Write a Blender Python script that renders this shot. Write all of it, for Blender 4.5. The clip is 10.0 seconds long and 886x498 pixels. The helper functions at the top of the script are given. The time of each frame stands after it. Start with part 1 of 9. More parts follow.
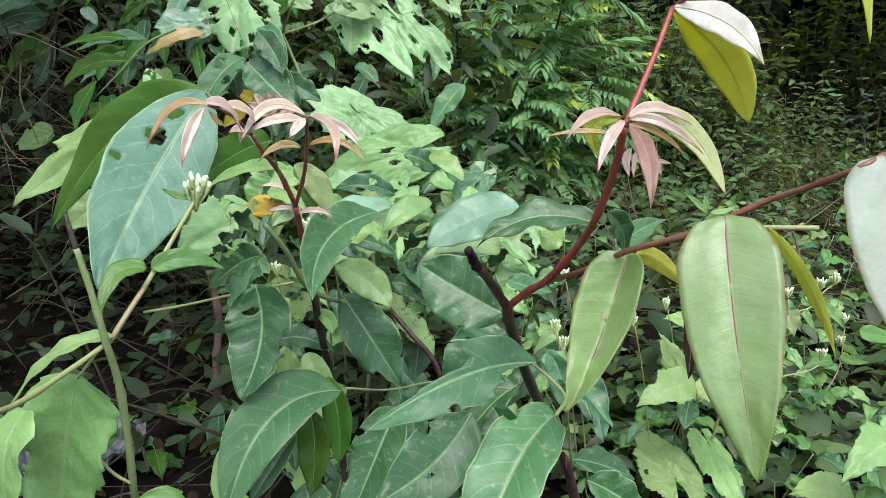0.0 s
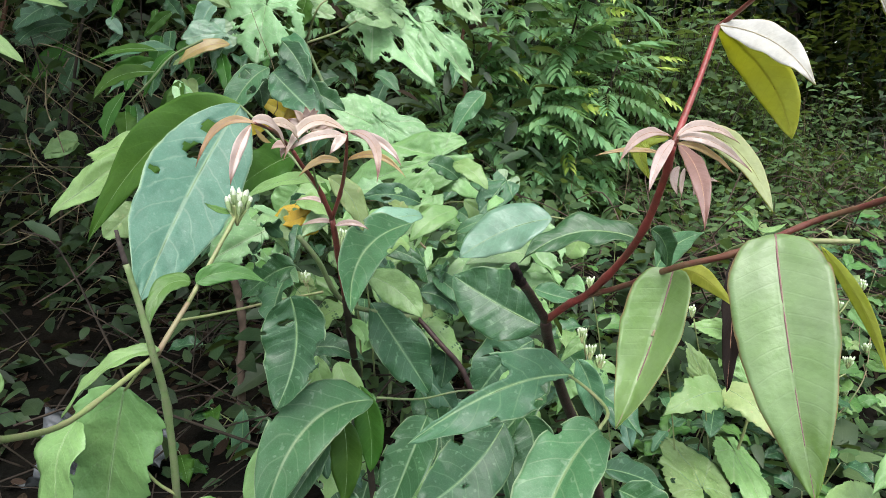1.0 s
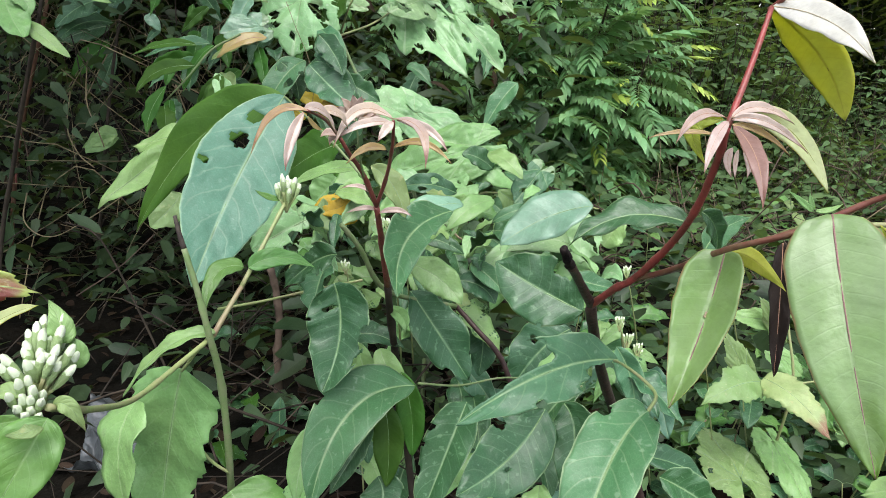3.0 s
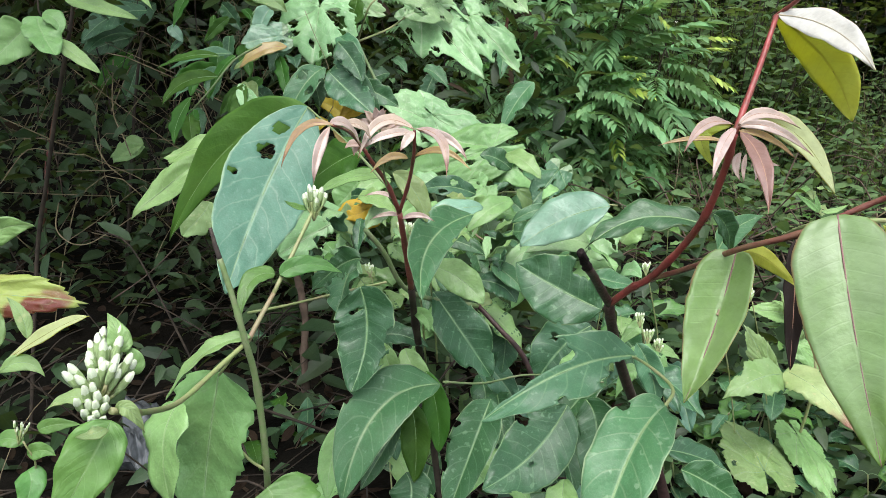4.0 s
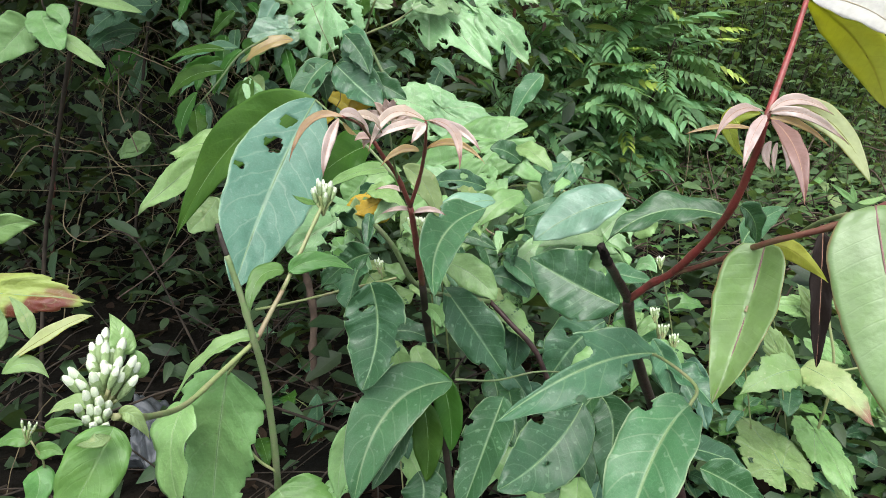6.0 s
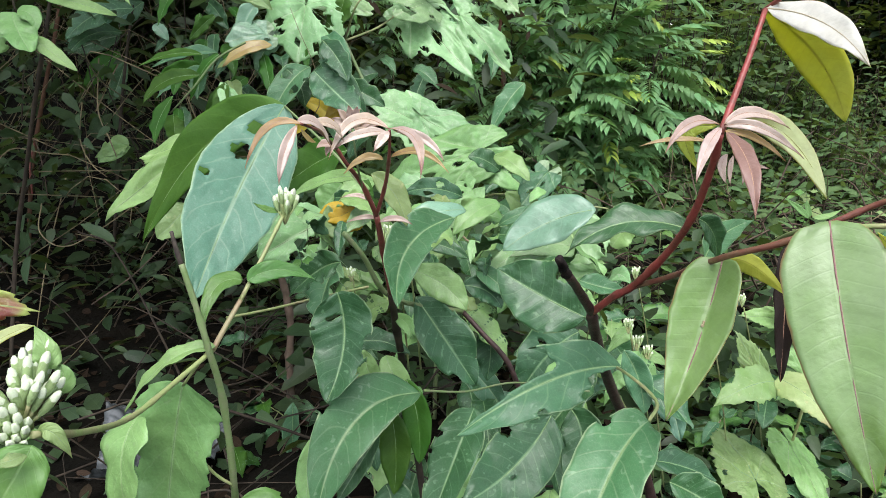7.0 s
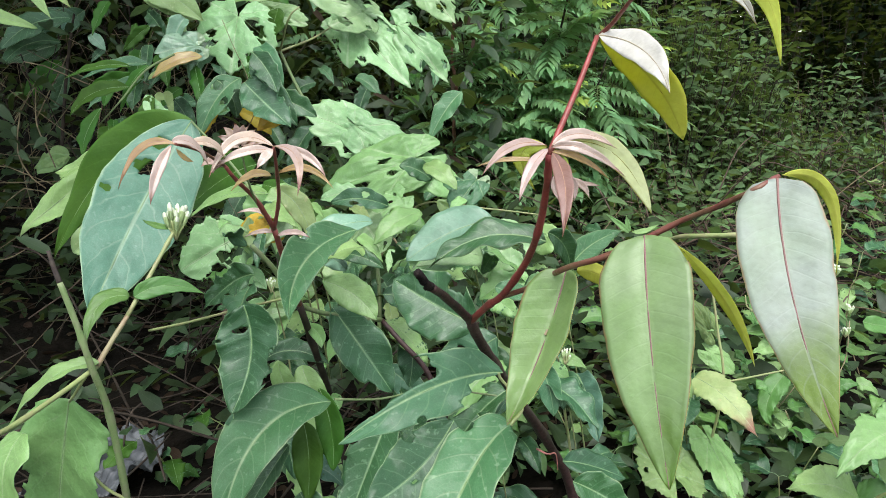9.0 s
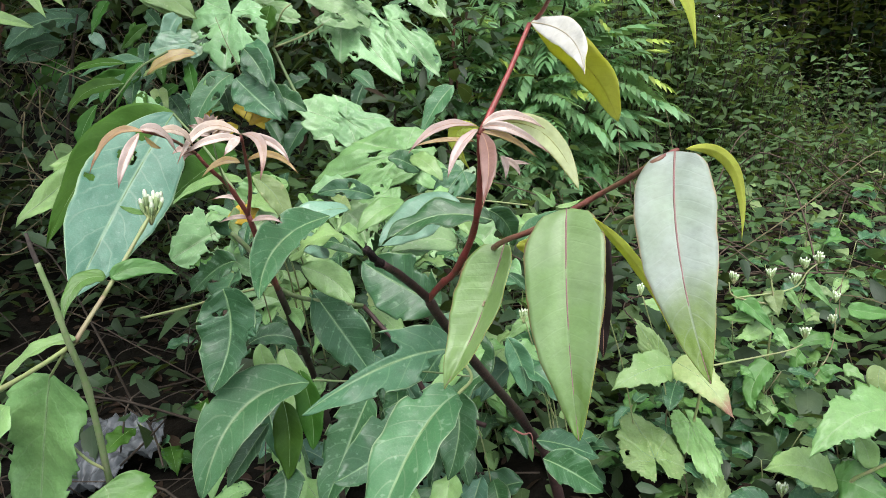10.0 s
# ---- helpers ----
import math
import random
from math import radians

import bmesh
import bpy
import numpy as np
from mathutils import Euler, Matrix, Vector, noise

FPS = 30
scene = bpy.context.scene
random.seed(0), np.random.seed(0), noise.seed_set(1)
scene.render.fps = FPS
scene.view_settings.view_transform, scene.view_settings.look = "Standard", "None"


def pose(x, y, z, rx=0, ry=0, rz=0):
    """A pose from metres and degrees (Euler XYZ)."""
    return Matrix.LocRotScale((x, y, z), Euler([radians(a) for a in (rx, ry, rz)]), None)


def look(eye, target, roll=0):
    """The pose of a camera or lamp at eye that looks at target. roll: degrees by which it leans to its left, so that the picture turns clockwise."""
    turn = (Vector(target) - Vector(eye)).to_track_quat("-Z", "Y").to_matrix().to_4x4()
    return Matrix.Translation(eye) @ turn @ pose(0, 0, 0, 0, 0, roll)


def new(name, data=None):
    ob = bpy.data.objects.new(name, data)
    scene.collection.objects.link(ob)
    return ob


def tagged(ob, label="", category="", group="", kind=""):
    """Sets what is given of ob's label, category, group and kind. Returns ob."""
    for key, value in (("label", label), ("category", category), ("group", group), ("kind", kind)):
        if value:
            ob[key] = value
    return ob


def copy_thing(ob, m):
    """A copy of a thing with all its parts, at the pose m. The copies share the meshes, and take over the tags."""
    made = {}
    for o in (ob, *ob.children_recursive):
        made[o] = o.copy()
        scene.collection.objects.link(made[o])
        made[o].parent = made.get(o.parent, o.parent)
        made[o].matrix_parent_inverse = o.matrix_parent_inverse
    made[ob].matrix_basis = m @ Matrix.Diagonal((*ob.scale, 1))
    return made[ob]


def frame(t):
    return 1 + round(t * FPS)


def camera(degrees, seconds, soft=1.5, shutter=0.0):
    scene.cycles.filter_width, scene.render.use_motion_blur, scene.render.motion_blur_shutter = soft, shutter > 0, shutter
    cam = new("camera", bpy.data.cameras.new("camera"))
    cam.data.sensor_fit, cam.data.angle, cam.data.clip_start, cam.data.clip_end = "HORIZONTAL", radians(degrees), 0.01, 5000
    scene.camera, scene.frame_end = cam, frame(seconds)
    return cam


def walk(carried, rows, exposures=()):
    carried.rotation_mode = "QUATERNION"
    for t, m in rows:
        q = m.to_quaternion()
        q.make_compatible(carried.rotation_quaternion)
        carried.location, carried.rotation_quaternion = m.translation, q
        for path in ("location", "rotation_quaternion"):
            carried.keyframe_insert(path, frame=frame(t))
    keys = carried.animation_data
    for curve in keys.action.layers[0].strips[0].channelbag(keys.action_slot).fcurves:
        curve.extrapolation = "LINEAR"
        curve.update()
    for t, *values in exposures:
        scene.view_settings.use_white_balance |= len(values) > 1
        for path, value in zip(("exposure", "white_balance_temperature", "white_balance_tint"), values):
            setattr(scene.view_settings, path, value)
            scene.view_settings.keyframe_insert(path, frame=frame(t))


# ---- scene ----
cam = camera(67.9, 10.0, soft=0.8)
PATH = [
    (0, (0.011, -0.006, 0.717), (0.000, 1.923, 0.188), 1.2),
    (0.5, (0.002, -0.006, 0.722), (-0.015, 1.923, 0.194), 1.1),
    (1, (-0.008, -0.009, 0.725), (-0.056, 1.922, 0.205), 0.8),
    (1.5, (-0.009, -0.006, 0.724), (-0.078, 1.925, 0.207), 0.6),
    (2, (-0.028, -0.016, 0.719), (-0.134, 1.913, 0.199), 1),
    (3.5, (-0.020, -0.019, 0.725), (-0.172, 1.900, 0.180), -0.8),
    (4, (-0.022, -0.035, 0.731), (-0.209, 1.880, 0.185), -1.7),
    (4.5, (-0.027, -0.032, 0.727), (-0.221, 1.877, 0.160), -1.8),
    (5, (-0.029, -0.027, 0.726), (-0.241, 1.881, 0.165), -2),
    (6.5, (-0.025, -0.017, 0.728), (-0.231, 1.892, 0.167), -2.3),
    (7, (-0.010, -0.012, 0.727), (-0.183, 1.905, 0.186), -1.4),
    (7.5, (0.028, -0.019, 0.753), (-0.080, 1.913, 0.247), -1.9),
    (8, (0.042, -0.028, 0.757), (-0.039, 1.910, 0.269), -1.6),
    (8.5, (0.050, -0.027, 0.742), (-0.009, 1.904, 0.223), -1.1),
    (9, (0.055, -0.022, 0.736), (-0.029, 1.904, 0.204), -1.6),
    (9.5, (0.071, -0.014, 0.740), (-0.003, 1.911, 0.201), -2.7),
    (10, (0.096, -0.046, 0.729), (-0.023, 1.877, 0.190), -2.3),
]
walk(cam, [(t, look(eye, target, roll)) for t, eye, target, roll in PATH])

# ---- light ----
world = bpy.data.worlds.new("overcast_sky")
scene.world = world
world.use_nodes = True
wn, wl = world.node_tree.nodes, world.node_tree.links
sky = wn.new("ShaderNodeTexSky")
sky.sky_type, sky.sun_disc = "NISHITA", False
sky.sun_elevation, sky.sun_rotation = radians(58), radians(200)
soft = wn.new("ShaderNodeHueSaturation")
soft.inputs["Saturation"].default_value = 0.40
wl.new(sky.outputs["Color"], soft.inputs["Color"])
wl.new(soft.outputs["Color"], wn["Background"].inputs["Color"])
wn["Background"].inputs["Strength"].default_value = 0.15
sun = new("sun", bpy.data.lights.new("sun", "SUN"))
sun.data.energy, sun.data.angle, sun.data.color = 1.5, radians(40), (1.0, 0.955, 0.955)
sun.matrix_world = look((0.5, -1.3, 3.4), (0, 0, 0))
scene.view_settings.exposure = 1.35


# ---- materials ----
class Nodes:
    """A small writer of node trees."""

    def __init__(self, name):
        self.mat = bpy.data.materials.new(name)
        self.mat.use_nodes = True
        self.tree = self.mat.node_tree
        self.bsdf = self.tree.nodes["Principled BSDF"]
        self.output = self.tree.nodes["Material Output"]

    def add(self, kind, **values):
        node = self.tree.nodes.new("ShaderNode" + kind)
        for key, value in values.items():
            node.inputs[key.replace("_", " ")].default_value = value
        return node

    def link(self, a, b):
        self.tree.links.new(a, b)

    def math(self, op, a, b=0.0, clamp=False):
        node = self.tree.nodes.new("ShaderNodeMath")
        node.operation, node.use_clamp = op, clamp
        for slot, value in ((0, a), (1, b)):
            if hasattr(value, "is_linked"):
                self.link(value, node.inputs[slot])
            else:
                node.inputs[slot].default_value = value
        return node.outputs[0]

    def ramp(self, value, a, b, lo=0.0, hi=1.0):
        node = self.tree.nodes.new("ShaderNodeMapRange")
        node.interpolation_type = "SMOOTHSTEP"
        self.link(value, node.inputs["Value"])
        for key, v in (("From Min", a), ("From Max", b), ("To Min", lo), ("To Max", hi)):
            node.inputs[key].default_value = v
        return node.outputs["Result"]

    def mix(self, factor, a, b, blend="MIX"):
        node = self.tree.nodes.new("ShaderNodeMix")
        node.data_type, node.blend_type = "RGBA", blend
        for slot, value in ((node.inputs["Factor"], factor), (node.inputs["A"], a), (node.inputs["B"], b)):
            if hasattr(value, "is_linked"):
                self.link(value, slot)
            elif isinstance(value, tuple):
                slot.default_value = (*value[:3], 1)
            else:
                slot.default_value = value
        return node.outputs["Result"]

    def noise(self, vector, scale, detail=3.0, w=None):
        node = self.add("TexNoise", Scale=scale, Detail=detail)
        if w is not None:
            node.noise_dimensions = "4D"
            self.link(w, node.inputs["W"])
        self.link(vector, node.inputs["Vector"])
        return node.outputs["Fac"]

    def bump(self, height, strength, distance):
        node = self.add("Bump", Strength=strength, Distance=distance)
        self.link(height, node.inputs["Height"])
        self.link(node.outputs["Normal"], self.bsdf.inputs["Normal"])
        return node.outputs["Normal"]


def leaf_material(name, colour, vein, patch, rough=0.42, through_light=0.3, glow=None, veins=9.0, sweep=1.6, island=False,
                  patch_amount=0.5, vein_amount=0.6, tip=None, spots=None, coat=0.5, edge=None, relief=0.6, mesh_scale=420.0, blotch=None):
    """A leaf's skin: midrib and side veins by its own lengthwise and crosswise coordinates, blotches, fine relief and light that shines through."""
    n = Nodes(name)
    coords = n.add("TexCoord")
    uv = n.add("SeparateXYZ")
    n.link(coords.outputs["UV"], uv.inputs[0])
    u, v = uv.outputs["X"], uv.outputs["Y"]
    if island:
        rnd = n.add("NewGeometry").outputs["Random Per Island"]
    else:
        rnd = n.add("ObjectInfo").outputs["Random"]
    w = n.math("MULTIPLY", rnd, 37.0)
    obj = coords.outputs["Object"]
    across = n.math("MULTIPLY", n.math("ABSOLUTE", n.math("SUBTRACT", v, 0.5)), 2.0)
    side = n.math("MULTIPLY", n.math("GREATER_THAN", v, 0.5), 0.45)
    wob = n.math("MULTIPLY", n.noise(obj, 30.0, 2.0, w), 1.1)
    phase = n.math("ADD", n.math("SUBTRACT", n.math("MULTIPLY", u, veins), n.math("MULTIPLY", n.math("POWER", across, 1.3), sweep)), n.math("ADD", side, wob))
    saw = n.math("ABSOLUTE", n.math("SUBTRACT", n.math("FRACT", phase), 0.5))
    side_vein = n.math("MULTIPLY", n.ramp(saw, 0.0, 0.075, 1.0, 0.0), n.ramp(across, 0.75, 1.0, 1.0, 0.1))
    rib = n.ramp(across, 0.02, 0.07, 1.0, 0.0)
    lines = n.math("MAXIMUM", n.math("MULTIPLY", side_vein, 0.46), rib)
    net = n.add("TexVoronoi", Scale=mesh_scale)
    net.feature = "DISTANCE_TO_EDGE"
    shift = n.add("VectorMath")
    n.link(obj, shift.inputs[0])
    warp = n.add("TexNoise", Scale=90.0)
    n.link(obj, warp.inputs["Vector"])
    grow = n.add("VectorMath")
    grow.operation = "SCALE"
    grow.inputs["Scale"].default_value = 0.008
    n.link(warp.outputs["Color"], grow.inputs[0])
    n.link(grow.outputs[0], shift.inputs[1])
    n.link(shift.outputs[0], net.inputs["Vector"])
    web = n.ramp(net.outputs["Distance"], 0.0, 0.07, 1.0, 0.0)
    big = n.ramp(n.noise(obj, 28.0, 3.0, w), 0.40, 0.68)
    fine = n.noise(obj, 420.0, 2.0, w)
    col = n.mix(n.math("MULTIPLY", big, patch_amount), colour, patch)
    if spots:
        sp = n.ramp(n.noise(obj, 190.0, 1.5, w), 0.63, 0.70)
        col = n.mix(n.math("MULTIPLY", sp, 0.7), col, spots)
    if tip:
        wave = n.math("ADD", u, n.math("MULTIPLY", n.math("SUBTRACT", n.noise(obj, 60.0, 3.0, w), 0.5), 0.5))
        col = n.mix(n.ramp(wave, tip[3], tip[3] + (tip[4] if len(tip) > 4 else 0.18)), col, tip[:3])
    if blotch:
        bl = n.ramp(n.noise(obj, 15.0, 3.0, w), 0.50, 0.54)
        col = n.mix(bl, col, blotch)
    if edge:
        rim = n.math("ADD", across, n.math("MULTIPLY", n.math("SUBTRACT", n.noise(obj, 90.0, 3.0, w), 0.5), 0.12))
        col = n.mix(n.ramp(rim, 0.95, 1.0, 0.0, 0.8), col, edge)
    col = n.mix(n.math("MULTIPLY", web, 0.22 * vein_amount), col, vein)
    col = n.mix(n.math("MULTIPLY", lines, vein_amount), col, vein)
    hsv = n.add("HueSaturation")
    n.link(col, hsv.inputs["Color"])
    n.link(n.ramp(rnd, 0.0, 1.0, 0.488, 0.514), hsv.inputs["Hue"])
    n.link(n.math("ADD", n.ramp(n.math("FRACT", n.math("MULTIPLY", rnd, 7.3)), 0.0, 1.0, 0.60 if island else 0.88, 1.24 if island else 1.12), n.math("ADD", n.math("MULTIPLY", n.math("SUBTRACT", fine, 0.5), 0.30), n.math("MULTIPLY", n.math("SUBTRACT", n.noise(obj, 85.0, 4.0, w), 0.5), 0.55))), hsv.inputs["Value"])
    n.link(hsv.outputs["Color"], n.bsdf.inputs["Base Color"])
    n.bsdf.inputs["Roughness"].default_value = rough
    n.link(n.math("ADD", n.math("MULTIPLY", n.noise(obj, 130.0, 3.0, w), 0.3), rough - 0.15), n.bsdf.inputs["Roughness"])
    n.bsdf.inputs["Specular IOR Level"].default_value = coat
    pillow = n.math("MULTIPLY", n.math("SINE", n.math("MULTIPLY", n.math("FRACT", phase), math.pi)), 0.18)
    height = n.math("ADD", n.math("MULTIPLY", n.math("ADD", lines, n.math("MULTIPLY", web, 0.12)), -0.20), n.math("ADD", n.math("MULTIPLY", fine, 0.25), n.math("ADD", pillow, n.noise(obj, 150.0, 2.0, w))))
    normal = n.bump(height, relief, 0.0011)
    trans = n.add("BsdfTranslucent")
    n.link(normal, trans.inputs["Normal"])
    if glow:
        n.link(n.mix(0.75, hsv.outputs["Color"], glow), trans.inputs["Color"])
    else:
        n.link(n.mix(0.5, hsv.outputs["Color"], (0.30, 0.42, 0.05)), trans.inputs["Color"])
    both = n.add("MixShader", Fac=through_light)
    n.link(n.bsdf.outputs[0], both.inputs[1])
    n.link(trans.outputs[0], both.inputs[2])
    n.link(both.outputs[0], n.output.inputs["Surface"])
    return n.mat


def bark_material(name, colour, other, rough=0.6, scale=120.0, stretch=6.0, relief=0.6, tip=None):
    """A stem's skin, streaked lengthwise by its own coordinate."""
    n = Nodes(name)
    coords = n.add("TexCoord")
    rnd = n.math("MULTIPLY", n.add("ObjectInfo").outputs["Random"], 20.0)
    a = n.noise(coords.outputs["Object"], scale, 4.0, rnd)
    b = n.noise(coords.outputs["Object"], scale * 4, 3.0, rnd)
    col = n.mix(n.ramp(a, 0.35, 0.7), colour, other)
    col = n.mix(n.ramp(b, 0.62, 0.75, 0.0, 0.5), col, tuple(0.45 * c for c in colour))
    n.link(col, n.bsdf.inputs["Base Color"])
    n.bsdf.inputs["Roughness"].default_value = rough
    n.bsdf.inputs["Specular IOR Level"].default_value = 0.5 if rough < 0.7 else 0.15
    n.bump(n.math("ADD", a, n.math("MULTIPLY", b, 0.5)), relief, 0.0012)
    return n.mat


def plain_material(name, colour, other, scale, rough=0.85, relief=0.5, depth=0.004, metres="Object"):
    n = Nodes(name)
    coords = n.add("TexCoord")
    a = n.noise(coords.outputs[metres], scale, 5.0)
    b = n.noise(coords.outputs[metres], scale * 7, 3.0)
    col = n.mix(n.ramp(a, 0.3, 0.7), colour, other)
    col = n.mix(n.ramp(b, 0.5, 0.8, 0.0, 0.6), col, tuple(0.4 * c for c in colour))
    n.link(col, n.bsdf.inputs["Base Color"])
    n.bsdf.inputs["Roughness"].default_value = rough
    n.bsdf.inputs["Specular IOR Level"].default_value = 0.08 if rough > 0.9 else 0.3
    n.bump(n.math("ADD", a, n.math("MULTIPLY", b, 0.4)), relief, depth)
    return n.mat


# Pairs of (upper skin, lower skin, midrib) for each sort of leaf.
RIB_PALE = bark_material("pale_midrib", (0.20, 0.32, 0.12), (0.25, 0.37, 0.16), 0.5, 300)
RIB_PINK = bark_material("pink_midrib", (0.25, 0.125, 0.115), (0.22, 0.13, 0.10), 0.5, 300)
RIB_ROSE = bark_material("rose_midrib", (0.40, 0.20, 0.13), (0.42, 0.26, 0.14), 0.5, 300)
RIB_CREAM = bark_material("cream_midrib", (0.42, 0.36, 0.22), (0.46, 0.40, 0.26), 0.5, 300)
RIB_YELLOW = bark_material("yellow_midrib", (0.26, 0.28, 0.05), (0.30, 0.30, 0.05), 0.5, 300)

YELLOW_BACK = leaf_material("yellow_green_leaf_back", (0.64, 0.70, 0.14), (0.42, 0.32, 0.08), (0.68, 0.68, 0.14), 0.5, 0.58, (0.88, 0.92, 0.16), 11, 1.2, vein_amount=0.4, coat=0.4, relief=0.3)
BLUE_TOP = leaf_material("bluish_green_leaf", (0.085, 0.200, 0.122), (0.30, 0.41, 0.27), (0.105, 0.225, 0.140), 0.44, 0.2, None, 8, 1.5, patch_amount=0.6, vein_amount=0.55, edge=(0.34, 0.46, 0.27), spots=(0.14, 0.26, 0.17), coat=0.35, relief=0.5)
# Pale bluish sheen of the sky is put into this green leaf's colour.
SHEEN_GREEN_TOP = leaf_material("sky_sheen_green_leaf", (0.175, 0.335, 0.205), (0.36, 0.50, 0.33), (0.21, 0.38, 0.23), 0.33, 0.2, None, 8, 1.5, patch_amount=0.6, vein_amount=0.5, edge=(0.25, 0.38, 0.18), coat=0.8, relief=0.5)
GREEN_TOP = leaf_material("sapling_green_leaf", (0.064, 0.182, 0.078), (0.27, 0.40, 0.20), (0.092, 0.215, 0.100), 0.42, 0.2, None, 8, 1.5, patch_amount=0.6, vein_amount=0.6, edge=(0.34, 0.46, 0.25), spots=(0.18, 0.31, 0.17), coat=0.45, relief=0.5)
DARK_TOP = leaf_material("dark_green_leaf", (0.032, 0.108, 0.037), (0.20, 0.34, 0.16), (0.052, 0.146, 0.058), 0.40, 0.15, None, 9, 1.5, vein_amount=0.6, edge=(0.27, 0.39, 0.18), spots=(0.13, 0.25, 0.12), coat=0.55)
OLIVE_TOP = leaf_material("olive_green_leaf", (0.042, 0.130, 0.016), (0.09, 0.20, 0.03), (0.062, 0.162, 0.020), 0.5, 0.25, None, 9, 1.5, coat=0.25)
GREEN_BACK = leaf_material("green_leaf_back", (0.07, 0.16, 0.07), (0.16, 0.26, 0.11), (0.09, 0.19, 0.08), 0.55, 0.25, None, 9, 1.5, coat=0.3)
YOUNG_TOP = leaf_material("young_pale_leaf", (0.240, 0.330, 0.150), (0.33, 0.40, 0.22), (0.185, 0.285, 0.095), 0.36, 0.3, (0.40, 0.55, 0.08), 12, 1.0, patch_amount=0.9, vein_amount=0.20, edge=(0.30, 0.12, 0.08), tip=(0.10, 0.18, 0.022, 0.68, 0.30), coat=0.65, relief=0.45)
# Silvery sky sheen is put into the colour, giving way to green near the tip.
SHEEN_TOP = leaf_material("sky_sheen_young_leaf", (0.270, 0.310, 0.270), (0.33, 0.36, 0.31), (0.230, 0.290, 0.205), 0.46, 0.14, (0.45, 0.52, 0.10), 12, 1.0, patch_amount=0.8, vein_amount=0.3, edge=(0.34, 0.22, 0.12), tip=(0.11, 0.17, 0.025, 0.48, 0.42), coat=0.3, relief=0.45)
FRESH_TOP = leaf_material("fresh_lime_leaf", (0.245, 0.350, 0.135), (0.33, 0.42, 0.20), (0.18, 0.30, 0.075), 0.36, 0.3, (0.42, 0.56, 0.08), 12, 1.0, patch_amount=0.9, vein_amount=0.2, edge=(0.28, 0.12, 0.08), tip=(0.10, 0.18, 0.022, 0.72, 0.28), coat=0.65, relief=0.45)
# The white is sky reflection put into the leaf colour; the brown edge is real.
WHITE_SHEEN_TOP = leaf_material("sky_white_new_leaf", (0.64, 0.63, 0.57), (0.64, 0.62, 0.52), (0.58, 0.55, 0.44), 0.38, 0.2, (0.5, 0.5, 0.15), 12, 1.0, vein_amount=0.15, edge=(0.36, 0.20, 0.08), coat=0.5, relief=0.3)
PALE_TOP = leaf_material("pale_lime_leaf", (0.52, 0.60, 0.30), (0.54, 0.60, 0.34), (0.48, 0.58, 0.24), 0.34, 0.3, (0.6, 0.62, 0.10), 12, 1.0, vein_amount=0.2, edge=(0.36, 0.16, 0.09), coat=0.8, relief=0.3)
LIME_TOP = leaf_material("thin_young_leaf", (0.36, 0.44, 0.08), (0.30, 0.34, 0.08), (0.42, 0.46, 0.10), 0.4, 0.55, (0.85, 0.82, 0.10), 11, 1.2, coat=0.5)
PINK_TOP = leaf_material("pink_new_leaf", (0.50, 0.39, 0.33), (0.54, 0.45, 0.38), (0.46, 0.34, 0.24), 0.32, 0.2, (0.55, 0.25, 0.10), 12, 1.0, patch_amount=0.8, vein_amount=0.35, tip=(0.17, 0.06, 0.04, 0.80, 0.2), coat=0.8, relief=0.22)
MAUVE_TOP = leaf_material("mauve_new_leaf", (0.27, 0.155, 0.13), (0.33, 0.22, 0.18), (0.20, 0.10, 0.075), 0.34, 0.2, (0.4, 0.15, 0.08), 12, 1.0, patch_amount=0.8, vein_amount=0.4, tip=(0.13, 0.045, 0.03, 0.7, 0.3), coat=0.7, relief=0.25)
WITHERED = leaf_material("withered_brown_leaf", (0.024, 0.016, 0.013), (0.035, 0.022, 0.017), (0.015, 0.011, 0.009), 0.7, 0.1, (0.2, 0.08, 0.04), 8, 1.2, coat=0.2)
GOLD_TOP = leaf_material("golden_new_leaf", (0.46, 0.34, 0.13), (0.48, 0.34, 0.17), (0.42, 0.27, 0.14), 0.34, 0.35, (0.60, 0.40, 0.05), 12, 1.0, tip=(0.20, 0.08, 0.03, 0.85), coat=0.7, relief=0.22)
LIGHT_TOP = leaf_material("light_green_leaf", (0.235, 0.425, 0.140), (0.40, 0.55, 0.26), (0.29, 0.48, 0.165), 0.36, 0.3, None, 7, 2.0, vein_amount=0.5, spots=(0.24, 0.38, 0.15), coat=0.5)
BROAD_TOP = leaf_material("broad_pale_leaf", (0.265, 0.470, 0.200), (0.48, 0.62, 0.36), (0.36, 0.56, 0.26), 0.34, 0.28, None, 5, 2.2, vein_amount=0.75, spots=(0.42, 0.55, 0.34), coat=0.5, relief=0.45)
SICK_TOP = leaf_material("yellowing_leaf", (0.25, 0.37, 0.145), (0.37, 0.47, 0.24), (0.20, 0.33, 0.10), 0.5, 0.35, (0.50, 0.52, 0.06), 7, 1.8, patch_amount=0.8, spots=(0.45, 0.48, 0.22))
YELLOW_TOP = leaf_material("yellow_leaf", (0.55, 0.40, 0.03), (0.50, 0.36, 0.05), (0.45, 0.30, 0.03), 0.5, 0.35, (0.7, 0.5, 0.03), 7, 1.5)
RUSTY_TOP = leaf_material("rust_blotched_leaf", (0.34, 0.46, 0.11), (0.40, 0.48, 0.17), (0.38, 0.46, 0.11), 0.45, 0.3, (0.5, 0.5, 0.06), 7, 1.6, patch_amount=0.5, blotch=(0.17, 0.038, 0.022))
